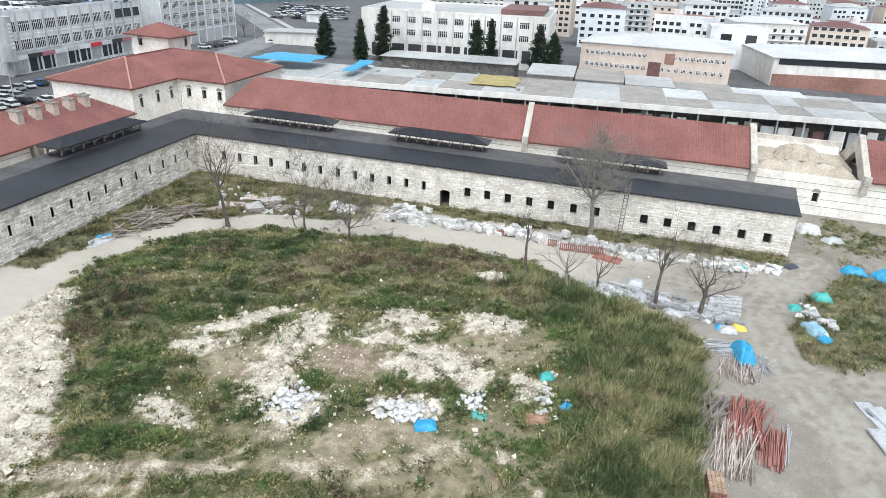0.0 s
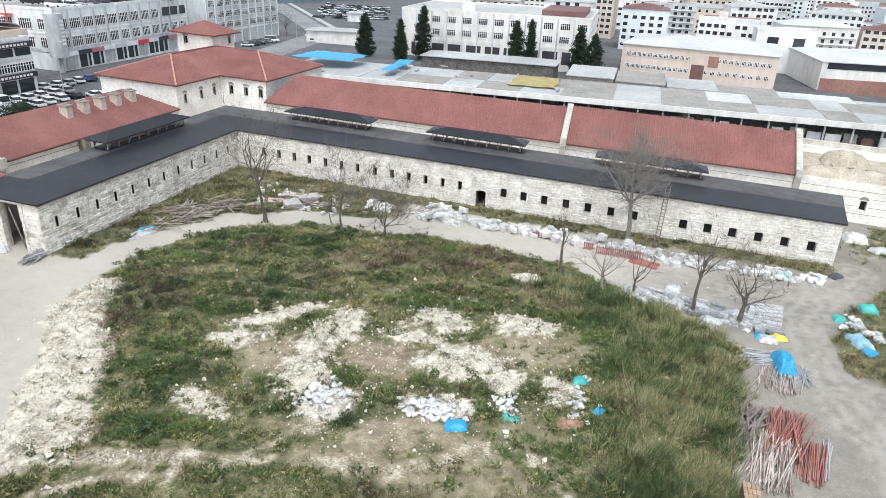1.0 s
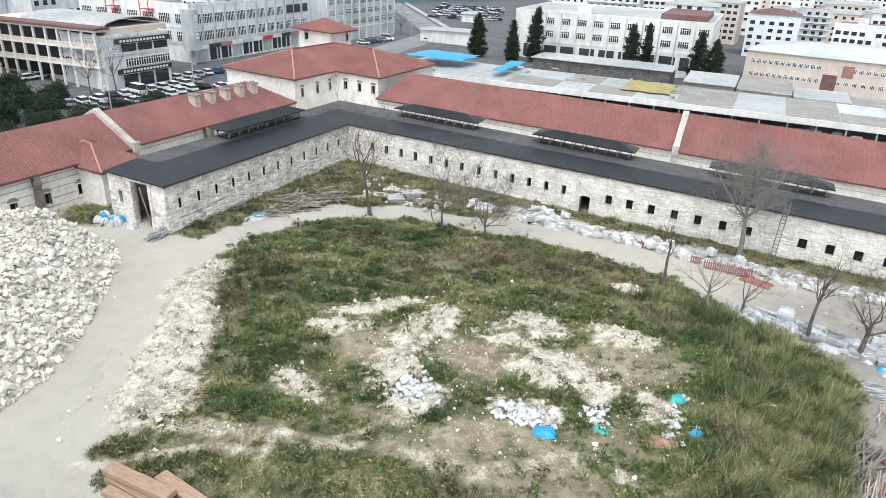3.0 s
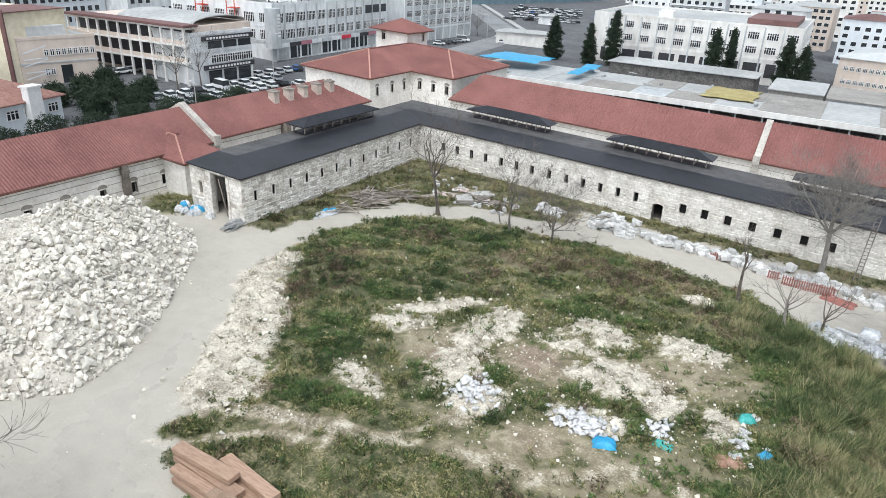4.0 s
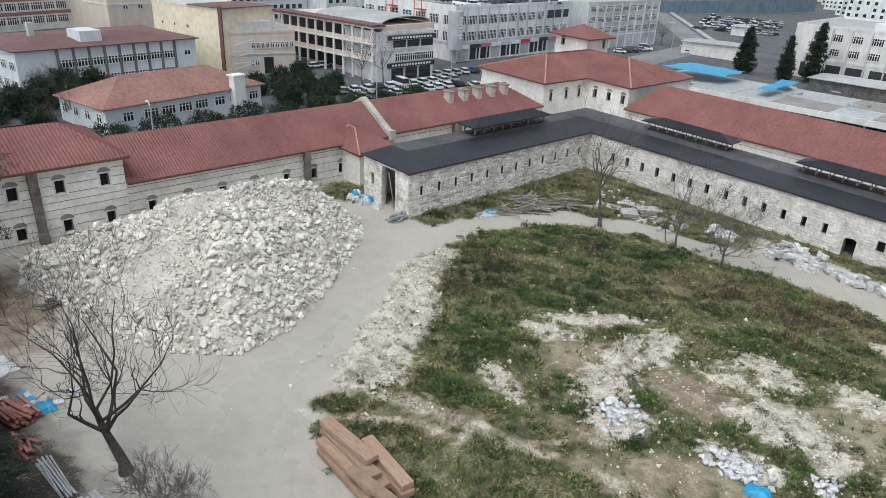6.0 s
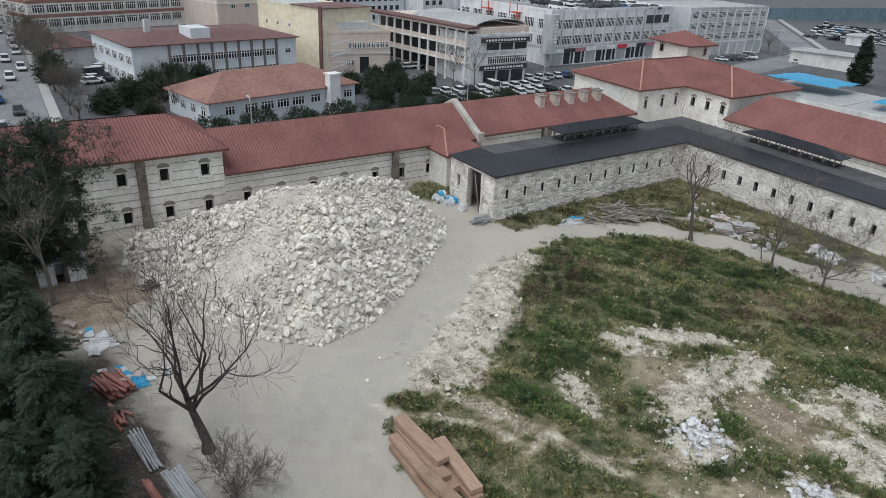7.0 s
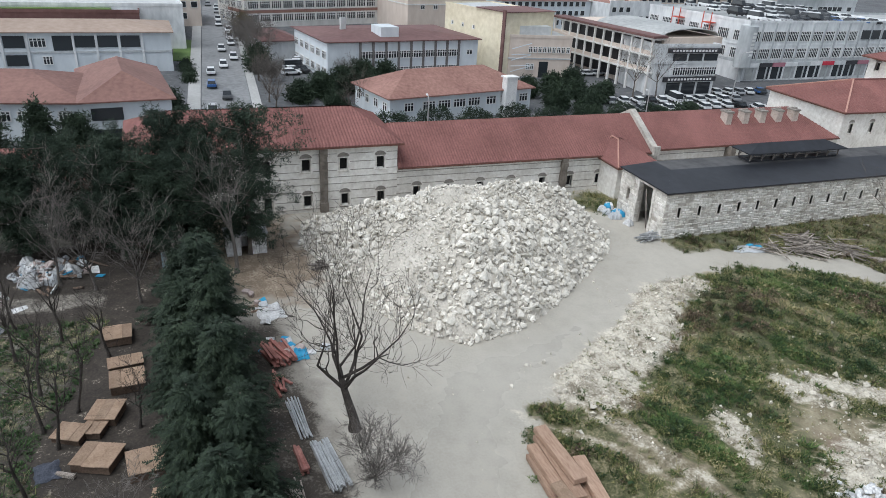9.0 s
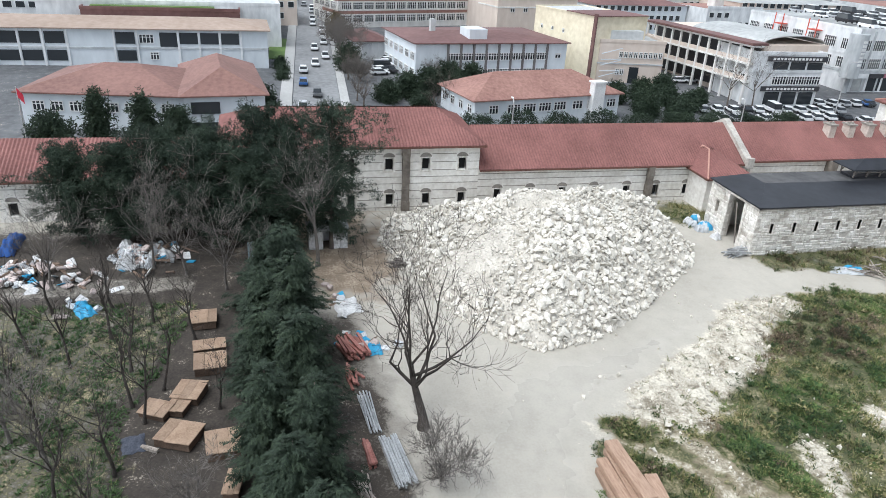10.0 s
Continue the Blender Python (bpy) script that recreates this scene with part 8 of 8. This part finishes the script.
# market hall: long white-edged roofs beyond the east range
mk = thing("market_roof", 50, 80, 0, "long low market roof with a broad white edge", "market hall")
lump(mk, "roof_slab", -74, 90, 0, 28, 4.6, 5.0, M_ROOFG)
lump(mk, "stall_roof", -88.5, -74.01, 8, 28, 4.6, 5.0, M_ROOFG)
# shade under the long shed's roof, painted as a dark wall colour
M_SHADE = two_scale("shaded_shed_walls", (0.05, 0.048, 0.045), (0.17, 0.16, 0.15), 0.5, 2)
M_ROOFD = two_scale("brown_grey_felt", (0.20, 0.19, 0.175), (0.34, 0.325, 0.30), 0.2, 1.5)
u, k = -73.0, 0
rm = np.random.default_rng(95)
while u < 88:
    w = rm.uniform(7, 16)
    for v0, v1 in ((0.2, 13.5), (13.7, 27.6)):
        lump(mk, "roof_panel", u, min(u + w - 0.25, 89.5), v0, v1, 5.002, 5.03 + rm.uniform(0, 0.14), (M_ROOFD, M_ROOFG, M_ROOFD, M_ROOFG, M_ROOFD, M_ROOFG, M_WALLG)[int(rm.integers(0, 7))])
    u += w
    k += 1
lump(mk, "fascia", -74, 90, -0.5, -0.01, 3.9, 5.3, M_CREAM, "broad white fascia")
for k in range(26):
    lump(mk, "column", -72 + 6.3 * k, -71.6 + 6.3 * k, 0.6, 1.0, -3, 4.598, M_WALLG)
for k in range(40):
    lump(mk, "stall_front", -73.5 + 4.08 * k, -73.5 + 4.08 * k + rm.uniform(1.6, 3.6), 1.4, 1.7, -3, rm.uniform(1.2, 2.9), (M_ROOFD, M_CREAM, M_ROOFB, M_WALLG)[int(rm.integers(0, 4))])
# back wall coloured dark to stand for the shade below the market roof
lump(mk, "back_wall", -74, 90, 8.0, 8.4, -3, 4.598, two_scale("shaded_stall_fronts", (0.05, 0.05, 0.05), (0.20, 0.19, 0.18), 0.5, 2))
shed_mats = (M_ROOFG, M_ROOFD, M_ROOFG, M_ROOFD, M_WALLG, M_ROOFD)
rc = np.random.default_rng(91)
x = 44.0
k = 0
while x < 150:
    w = rc.uniform(12, 22)
    for row, (y0, y1) in enumerate(((112, 130),)):
        h = rc.uniform(4.6, 6.2)
        s = thing("market_shed", x, y0, 0, "low market shed with weathered sheet roof", "shed", "market sheds")
        bm = bmesh.new()
        box(bm, 0.2, w - 0.6, 0.2, y1 - y0 - 0.2, -4, h - 0.3)
        local_part("wall", bm, shed_mats[(k + 3) % 6], s)
        bm = bmesh.new()
        tilt_ = rc.uniform(-0.5, 0.9)
        slab(bm, [(0, -0.3), (w - 0.4, -0.3), (w - 0.4, y1 - y0), (0, y1 - y0)], [h - 0.28] * 2 + [h - 0.28 + tilt_] * 2, [h] * 2 + [h + tilt_] * 2)
        local_part("roof", bm, shed_mats[(k + row * 2) % 6], s)
        k += 1
    x += w
for x, y, w, l, m, lab, a in ((-27.5, 98.6, 19, 15, M_TARP, "bright blue tarpaulin over market stalls", -4), (-4.6, 91, 3.6, 11, M_TARP, "blue sheet on a market roof", 3), (-5.2, 103, 4.6, 10, M_TARP, "blue sheet on a market roof", 8), (37, 97.5, 13, 17, M_STRAW, "yellowed straw mat on a market roof", 0), (100, 92, 7, 5, M_TARP, "blue sheet on a market roof", 0)):
    put("roof_sheet", crumpled(w, l, 0.35, int(x) + 90, m, "roof_sheet", 16), x, y, 5.2, (0, 0, radians(a)), (1, 1, 1), lab, "sheet")
# clutter on the market roofs
for k in range(22):
    x, y = rc.uniform(-6, 130), rc.uniform(84, 106)
    put("roof_clutter", grey_meshes[k % 4], x, y, 5.0, (0, 0, rc.uniform(0, 3)), rc.uniform(0.6, 1.3, 3), "grey bundle lying on a market roof", "bundle", "market clutter")

# streets
def strip(name, x0, y0, x1, y1, w, z, material, label, h=0.12):
    d = Vector((x1 - x0, y1 - y0)).normalized()
    nrm = Vector((-d.y, d.x)) * w / 2
    bm = bmesh.new()
    slab(bm, [(x0 - nrm.x, y0 - nrm.y), (x1 - nrm.x, y1 - nrm.y), (x1 + nrm.x, y1 + nrm.y), (x0 + nrm.x, y0 + nrm.y)], [z - 0.3] * 4, [z + h] * 4)
    ob = new(name, mesh_of(name, bm, material, None, True))
    return tagged(ob, label, "road", kind="structure")


def street_y(x):
    return -89.7 - 0.073 * (x + 71)


strip("road", -45, street_y(-45), -420, street_y(-420), 9.2, 0.06, M_ROAD, "grey asphalt street with traffic", 0.02)
strip("pavement", -45, street_y(-45) - 6.0, -420, street_y(-420) - 6.0, 2.4, 0.06, M_PAVE, "pale pavement along the street")
strip("pavement", -45, street_y(-45) + 5.6, -420, street_y(-420) + 5.6, 1.8, 0.06, M_PAVE, "pale pavement along the street")
strip("lawn_strip", -110, -95.6, -136, -94.4, 4.6, 0.06, M_VERGE, "bright mown grass strip", 0.1)
strip("road", -60, 110, -72, 190, 12, 0.06, M_ROAD, "grey asphalt street bend", 0.02)
strip("road", -72, 188, -180, 330, 12, 0.06, M_ROAD, "grey asphalt street", 0.02)
strip("pavement", -66, 196, -172, 336, 3, 0.08, M_PAVE, "pale pavement at the street bend")

city_block("kiosk", -88, 250, 20, 9, 6, 4.2, M_WALLW, "small white kiosk beside the car park", [], M_ROOFG, 1.0)
city_block("long_shed", -66, 158, 15, 22, 8, 4.6, M_CREAM, "long low cream shed at the street bend", [], M_ROOFG, 1.0)
city_block("long_shed", -8, 130, 0, 46, 13, 4.2, M_SHADE, "long low shed with shade-dark walls under a sagging grey sheet roof", [], M_ROOFG, 1.2)
hoard = thing("hoarding", -155, 330, 0, "long blue-grey hoarding beyond the car park", "fence")
M_HOARD = two_scale("blue_grey_hoarding", (0.10, 0.17, 0.21), (0.19, 0.27, 0.31), 0.2, 2)
for k in range(34):
    bm = bmesh.new()
    beam(bm, (-8 + 0.9 * k, -40 + 6.0 * k, 2.5), (-7.15 + 0.9 * k, -34.2 + 6.0 * k, 2.5), 0.15, 9.0)
    local_part("panel", bm, M_HOARD, hoard)
# ---------------- cars ----------------
M_TYRE = mat("tyre_rubber", (0.02, 0.02, 0.02), 0.9)


def car(paint, van=False):
    """One parked car at the origin, nose towards +x."""
    c = new("van" if van else "car")
    L, W, hh, top = (5.4, 2.05, 1.2, 2.4) if van else (4.6, 1.85, 0.9, 1.52)
    prof = [(-L / 2, 0.35), (-L / 2, hh), (L / 2 - 0.2, hh - 0.1), (L / 2, 0.62), (L / 2, 0.35)]
    bm = bmesh.new()
    lo = [bm.verts.new((x, -W / 2, z)) for x, z in prof]
    hi = [bm.verts.new((x, W / 2, z)) for x, z in prof]
    bm.faces.new(lo)
    bm.faces.new(hi[::-1])
    for i in range(len(prof)):
        j = (i + 1) % len(prof)
        bm.faces.new((lo[j], lo[i], hi[i], hi[j]))
    bmesh.ops.bevel(bm, geom=bm.edges[:], offset=0.09, segments=2, affect="EDGES")
    ob = new("body", mesh_of("body", bm, paint, smooth_faces=False))
    ob.parent = c
    a, b = (-L / 2 + 0.05, L / 2 - 0.9) if van else (-L / 2 + 0.25, L / 2 - 1.15)
    ta, tb = (a + 0.1, b - 0.6) if van else (a + 0.55, b - 0.75)
    for name, m, z0, z1, grow_ in (("glasshouse", M_GLASS, hh - 0.06, top - 0.1, 0.0), ("roof_panel", paint, top - 0.1, top, 0.02)):
        bm = bmesh.new()
        if name == "glasshouse":
            slab(bm, [(a, -W / 2 + 0.1), (b, -W / 2 + 0.1), (b, W / 2 - 0.1), (a, W / 2 - 0.1)], [z0] * 4, [z0 + 0.05] * 4)
            for v in list(bm.verts):
                if v.co.z > z0 + 0.01:
                    v.co = Vector((ta if v.co.x < 0 else tb, v.co.y * 0.84, z1))
        else:
            slab(bm, [(ta, -W / 2 * 0.76), (tb, -W / 2 * 0.76), (tb, W / 2 * 0.76), (ta, W / 2 * 0.76)], [z0] * 4, [z1] * 4)
            bmesh.ops.bevel(bm, geom=bm.edges[:], offset=0.04, segments=1, affect="EDGES")
        ob = new(name, mesh_of(name, bm, m))
        ob.parent = c
    for sx in (-1, 1):
        for sy in (-1, 1):
            bm = bmesh.new()
            tube(bm, [Vector((sx * L * 0.31, sy * (W / 2 - 0.2), 0.33)), Vector((sx * L * 0.31, sy * (W / 2 + 0.01), 0.33))], [0.33, 0.33], 12)
            w = new("wheel", mesh_of("wheel", bm, M_TYRE))
            w.parent = c
    return c


paints = [("white", (0.72, 0.73, 0.74)), ("silver", (0.38, 0.39, 0.41)), ("dark grey", (0.05, 0.055, 0.06)), ("black", (0.015, 0.015, 0.018)), ("red", (0.40, 0.03, 0.04)), ("blue", (0.04, 0.12, 0.32))]
spots = []
# car park, street, roof deck and kerbside places: x, y, height, heading
for row, (x0, y0, n, head) in enumerate(((-58.5, -6, 10, 160), (-64.5, -6, 11, 160), (-70.5, 30, 5, 170), (-56, 30, 4, 165), (-75.0, 129, 6, 20), (-92, -6, 6, 90), (-98, -70, 5, 20))):
    for k in range(n):
        spots.append((x0 + rc.normal(0, 0.3), y0 + k * 3.6 + rc.normal(0, 0.25), 0.1, head + rc.normal(0, 5)))
for k in range(26):
    x = -66 - k * 9.0 - rc.uniform(0, 5)
    lane = rc.choice((-2.6, 0.2, 2.8))
    spots.append((x, street_y(x) + lane, 0.12, 176 if lane < 0 else -4))
for k in range(7):
    spots.append((-95 - 2.6 * k + rc.normal(0, 0.2), -73 + 0.9 * k, 0.1, 100 + rc.normal(0, 4)))
for k in range(44):
    spots.append((-88 - (k // 11) * 9 + rc.normal(0, 0.5), 56 + (k % 11) * 4.6 + rc.normal(0, 0.4), 15.85, 0 + rc.normal(0, 4)))
for k in range(78):
    row, col = divmod(k, 13)
    if rc.random() < 0.86:
        spots.append((-107 - 5.4 * row + 2.5 * col + rc.normal(0, 0.3), 250 + 15 * row + 2.4 * col + rc.normal(0, 0.3), 0.1, 140 + rc.normal(0, 5)))
for q in ((-70.7, 44.5, 0.1, 150), (-64, 160, 0.1, 100), (-73, 175, 0.1, 80), (-92.8, 66, 0.1, 90)):
    spots.append(q)
masters = {}
weights = np.array([0.46, 0.20, 0.15, 0.13, 0.025, 0.035])
for x, y, z, head in spots:
    k = int(rc.choice(6, p=weights))
    van = rc.random() < 0.08
    label = f"{paints[k][0]} {'van' if van else 'car'} standing on the grey asphalt" if z < 5 else f"{paints[k][0]} {'van' if van else 'car'} parked on the office roof"
    if (k, van) not in masters:
        p = mat(paints[k][0].replace(" ", "_") + "_car_paint", paints[k][1], 0.3)
        ob = car(p, van)
        ob.matrix_basis = Matrix.Translation(lean(x, y, z)) @ Matrix.Rotation(radians(head), 4, "Z")
        masters[(k, van)] = ob
    else:
        ob = copy_thing(masters[(k, van)], Matrix.Translation(lean(x, y, z)) @ Matrix.Rotation(radians(head), 4, "Z"))
    tagged(ob, label, "car", "parked cars")

# ---------------- town trees, hedges, lamps ----------------
for k, (x, y, h) in enumerate(((-33, 140, 15), (-20, 142, 14), (-13, 147, 19), (22, 146, 17), (27, 147, 18), (44, 150, 17), (49, 151, 15))):
    leafy_tree("cypress", x, y, h, 3.4 if k not in (4,) else 1.7, column if k != 1 else cone, 600 + k, M_CYPRESS, "dark tall cypress behind the market roofs", "conifer", 1500, 0.04, (0.9, 1.7), "town cypresses", z=0)
hedge = thing("hedge", -47.5, -32, 0, "continuous clipped dark evergreen hedge", "hedge")
for k in range(9):
    y0, y1, n = -36 + 8.1 * k, -36 + 8.1 * (k + 1) - 0.5, 1000
    hp = np.stack([rc.normal(0, 0.9, n), rc.uniform(y0, y1, n), rc.uniform(0, 1, n) ** 0.7], -1)
    dome = np.sqrt(np.clip(1 - (2 * (hp[:, 1] - y0) / (y1 - y0) - 1) ** 4, 0.1, 1))
    hp[:, 2] *= (rc.uniform(4.0, 4.9) + 0.4 * waves(hp[:, 1], hp[:, 1] * 0, 4, 81)) * dome
    hp[:, 2] += LEAN_Y * hp[:, 1] + 0.2
    ob = new("shrub", joined("shrub", SPRAYS, hp, rc.uniform(0.45, 0.85, len(hp)), rc, M_HEDGE))
    ob.parent = hedge
for k, (x, y, h, rad) in enumerate(((-75, -16, 4.4, 2.8), (-70, -12, 3.8, 2.8), (-66, -20, 4.2, 2.8), (-62, -14, 3.6, 2.6), (-79, -8, 4.4, 2.8), (-72, -24, 4.2, 2.8), (-66, -9, 3.4, 2.4), (-61, -22, 4.0, 2.6), (-57, -17, 3.4, 2.4), (-70, -4, 3.4, 2.2), (-84, -54, 5, 3.2), (-81, -60, 6, 3.2), (-78, -65.5, 5.4, 3), (-75, -70.5, 5, 3), (-71.5, -75.5, 4, 2.6), (-77, -60, 4, 2.6), (-98, -80, 6, 3), (-64, -70, 3.5, 2.4), (-45, -118, 8, 2.2), (-44, -124, 9, 2.2), (-44.5, -113, 6, 3), (-42, -130, 6, 3.5), (-58, -100, 6, 3))):
    leafy_tree("town_tree", x, y, h, rad, umbrella if k not in (18, 19) else column, 650 + k, M_HEDGE, "dark evergreen tree among the town blocks", "tree", 800, 0.1, (0.8, 1.4), "town trees", z=0, lumps=0.7)
for k, (x, y, h) in enumerate(((-67, -81, 6), (-66, -64, 6.5), (-72, -81.5, 6), (-62, -68, 6), (-90, -81, 7), (-144, -77.6, 7.5), (-153, -76.5, 7.5), (-164, -78, 7), (-84, 160, 10), (-80, 168, 10), (-69, 10, 13), (-70, 4, 13))):
    bare_tree(x, y, h, 0.2, 700 + k, "bare street tree among the town blocks", 0.3, 9, 0.6, levels=2, twig=1.2)
for k, (x, y, h, tw) in enumerate(((-131, -79.4, 6.5, 1.7), (-125, -77.5, 7.5, 1.7), (-119, -79.4, 7, 1.6), (-115, -76.4, 6.5, 1.7), (-109, -79.2, 5.5, 1.6), (-88.5, -78.5, 4.2, 2.0), (-86, -60.5, 4.5, 2.0))):
    bare_tree(x, y, h, 0.2, 730 + k, "grey-brown leafless street tree thick with twigs", 0.2, 10, 0.9, M_TWIG, levels=3, twig=tw)
M_RUSSET = plant_material("russet_leaves", [(0.38, (0.05, 0.038, 0.018)), (0.5, (0.11, 0.085, 0.035)), (0.62, (0.20, 0.155, 0.065))])
leafy_tree("autumn_tree", -136, -78.6, 7.5, 3.0, umbrella, 745, M_RUSSET, "thin russet autumn tree beside the street", "tree", 900, 0.15, (0.6, 1.1), z=0, lumps=0.8)
for k, (x, y, h, rad) in enumerate(((-104, -95.2, 1.6, 1.4), (-99, -95.6, 1.5, 1.4), (-94, -95.0, 2.0, 1.5), (-89, -95.4, 1.8, 1.5), (-104, -79.6, 3.0, 1.7), (-99.5, -79.4, 2.6, 1.6))):
    leafy_tree("street_bush", x, y, h, rad, umbrella, 750 + k, M_HEDGE, "dark evergreen bush beside the street", "bush", 500, 0.08, (0.35, 0.7), "street bushes", z=0, lumps=0.8)
M_LAMP = mat("lamp_post_steel", (0.5, 0.5, 0.5), 0.4, 0.5)
for x, y, h, a in ((-36.5, -18.5, 9.5, 160), (-60, 25, 12, 90), (-38, -61, 9, 170), (-66, 150, 11, 200)):
    t = thing("street_lamp", x, y, 0, "pale steel street lamp with a curved arm", "street lamp", "street lamps")
    bm = bmesh.new()
    tube(bm, [Vector((0, 0, 0)), Vector((0, 0, h))], [0.14, 0.09], 8)
    local_part("pole", bm, M_LAMP, t)
    bm = bmesh.new()
    d = Vector((math.cos(radians(a)), math.sin(radians(a)), 0))
    tube(bm, [Vector((0, 0, h)), Vector((0, 0, h + 0.4)) + d * 0.5, Vector((0, 0, h + 0.5)) + d * 1.3], [0.09, 0.08, 0.07], 6)
    local_part("arm", bm, M_LAMP, t)
    bm = bmesh.new()
    beam(bm, Vector((0, 0, h + 0.45)) + d * 1.2, Vector((0, 0, h + 0.45)) + d * 2.0, 0.32, 0.16)
    local_part("head", bm, M_WHITE, t)
fl = thing("flag_pole", -41, -133, 0, "thin pole with a small red flag", "flag pole")
bm = bmesh.new()
tube(bm, [Vector((0, 0, 0)), Vector((0, 0, 10))], [0.1, 0.06], 6)
local_part("pole", bm, M_LAMP, fl)
bm = bmesh.new()
for k in range(5):
    slab(bm, [(0.0, 0.07 + 0.14 * k), (0.05, 0.07 + 0.14 * k), (0.05 + 0.03 * (-1) ** k, 0.21 + 0.14 * k), (0.03 * (-1) ** k, 0.21 + 0.14 * k)], [8.5 - 0.2 * k] * 2 + [8.3 - 0.2 * k] * 2, [9.8 - 0.2 * k] * 2 + [9.6 - 0.2 * k] * 2)
local_part("flag", bm, M_SIGNR, fl)

# ---------------- far town ----------------
far_mats = (M_WALLW, M_CREAM, M_PINKW, M_WALLG, M_WALLW, M_BLUEW)
far_roofs = (M_ROOFG, M_ROOFW, M_ROOFT, M_ROOFB, M_ROOFG, M_ROOFT)


def far_block(x, y, turn, l, d, h, k):
    b = thing("town_block", x, y, 0, ("white", "cream", "pale pink", "grey", "white", "pale blue")[k % 6] + " town block with rows of windows", "building", "far town blocks")
    b.rotation_euler = (0, 0, radians(turn))
    lump(b, "wall", 0, l, 0, d, -12, h, far_mats[k % 6])
    roof_m = far_roofs[(k * 5 + 2) % 6] if x < 140 else (M_ROOFB, M_ROOFT, M_ROOFB, M_ROOFG)[k % 4]
    if k % 3 == 0:
        lump(b, "roof", 0.3, l - 0.3, 0.3, d - 0.3, h + 0.004, h + 0.15, roof_m)
        lump(b, "stair_head", l * 0.3, l * 0.3 + 4, d * 0.3, d * 0.3 + 4, h + 0.152, h + 2.8, far_mats[(k + 1) % 6])
        lump(b, "parapet", -0.1, l + 0.1, -0.1, 0.28, h + 0.002, h + 0.9, far_mats[k % 6])
    else:
        bm = bmesh.new()
        e = [bm.verts.new(p) for p in ((-0.5, -0.5, h), (l + 0.5, -0.5, h), (l + 0.5, d + 0.5, h), (-0.5, d + 0.5, h), (d * 0.4, d / 2, h + 2.2), (l - d * 0.4, d / 2, h + 2.2))]
        for f in ((0, 1, 5, 4), (1, 2, 5), (2, 3, 4, 5), (3, 0, 4), (3, 2, 1, 0)):
            bm.faces.new([e[i] for i in f])
        local_part("roof", bm, roof_m, b)
    frames, panes = bmesh.new(), bmesh.new()
    pitch, ww = rc.uniform(2.7, 4.6), rc.uniform(0.7, 1.15)
    for z in np.arange(1.8, h - 1.5, 3.2):
        if k % 4 == 1:
            box(frames, 0.4, l - 0.4, -1.0, -0.002, z - 0.75, z - 0.55)
        for u in np.arange(2.0, l - 1.5, pitch):
            if rc.random() < 0.12:
                continue
            box(frames, u - ww - 0.12, u + ww + 0.12, -0.10, 0.0, z - 0.1, z + 1.7)
            box(panes, u - ww, u + ww, -0.13, -0.102, z, z + 1.6)
    local_part("window_frames", frames, M_WHITE, b)["kind"] = "stuff"
    local_part("window_panes", panes, M_GLASS, b)["kind"] = "stuff"


k = 0
for x0, x1, y0, y1, step_, turn in ((-330, -150, -74, 60, 34, 96), (-560, -340, -80, 160, 55, 96), (-330, -160, -190, -100, 40, 92), (-560, -340, -260, -100, 60, 92)):
    for x in np.arange(x1, x0, -step_):
        for y in np.arange(y0, y1, step_ * 0.92):
            if x > -200 and -90 < y < 20:
                continue
            far_block(x + rc.normal(0, 3), y + rc.normal(0, 2), turn + rc.normal(0, 2), step_ * 0.72, step_ * 0.55, rc.uniform(8, 13), k)
            k += 1
for y in np.arange(262, 700, 60):
    for x in np.arange(-30 - 0.4 * (y - 262), 300 + 0.5 * (y - 262), 40):
        far_block(x + rc.normal(0, 4), y + rc.normal(0, 8), rc.normal(0, 6), rc.uniform(22, 34), 22, rc.uniform(14, 22) + (y - 262) * 0.02, k)
        k += 1
for x, y, t, l, d, h in ((-160, 70, 92, 50, 30, 13), (-150, 128, 90, 44, 30, 15), (-196, 0, 96, 40, 30, 12), (-160, 12, 97, 40, 22, 10)):
    far_block(x, y, t, l, d, h, k)
    k += 1
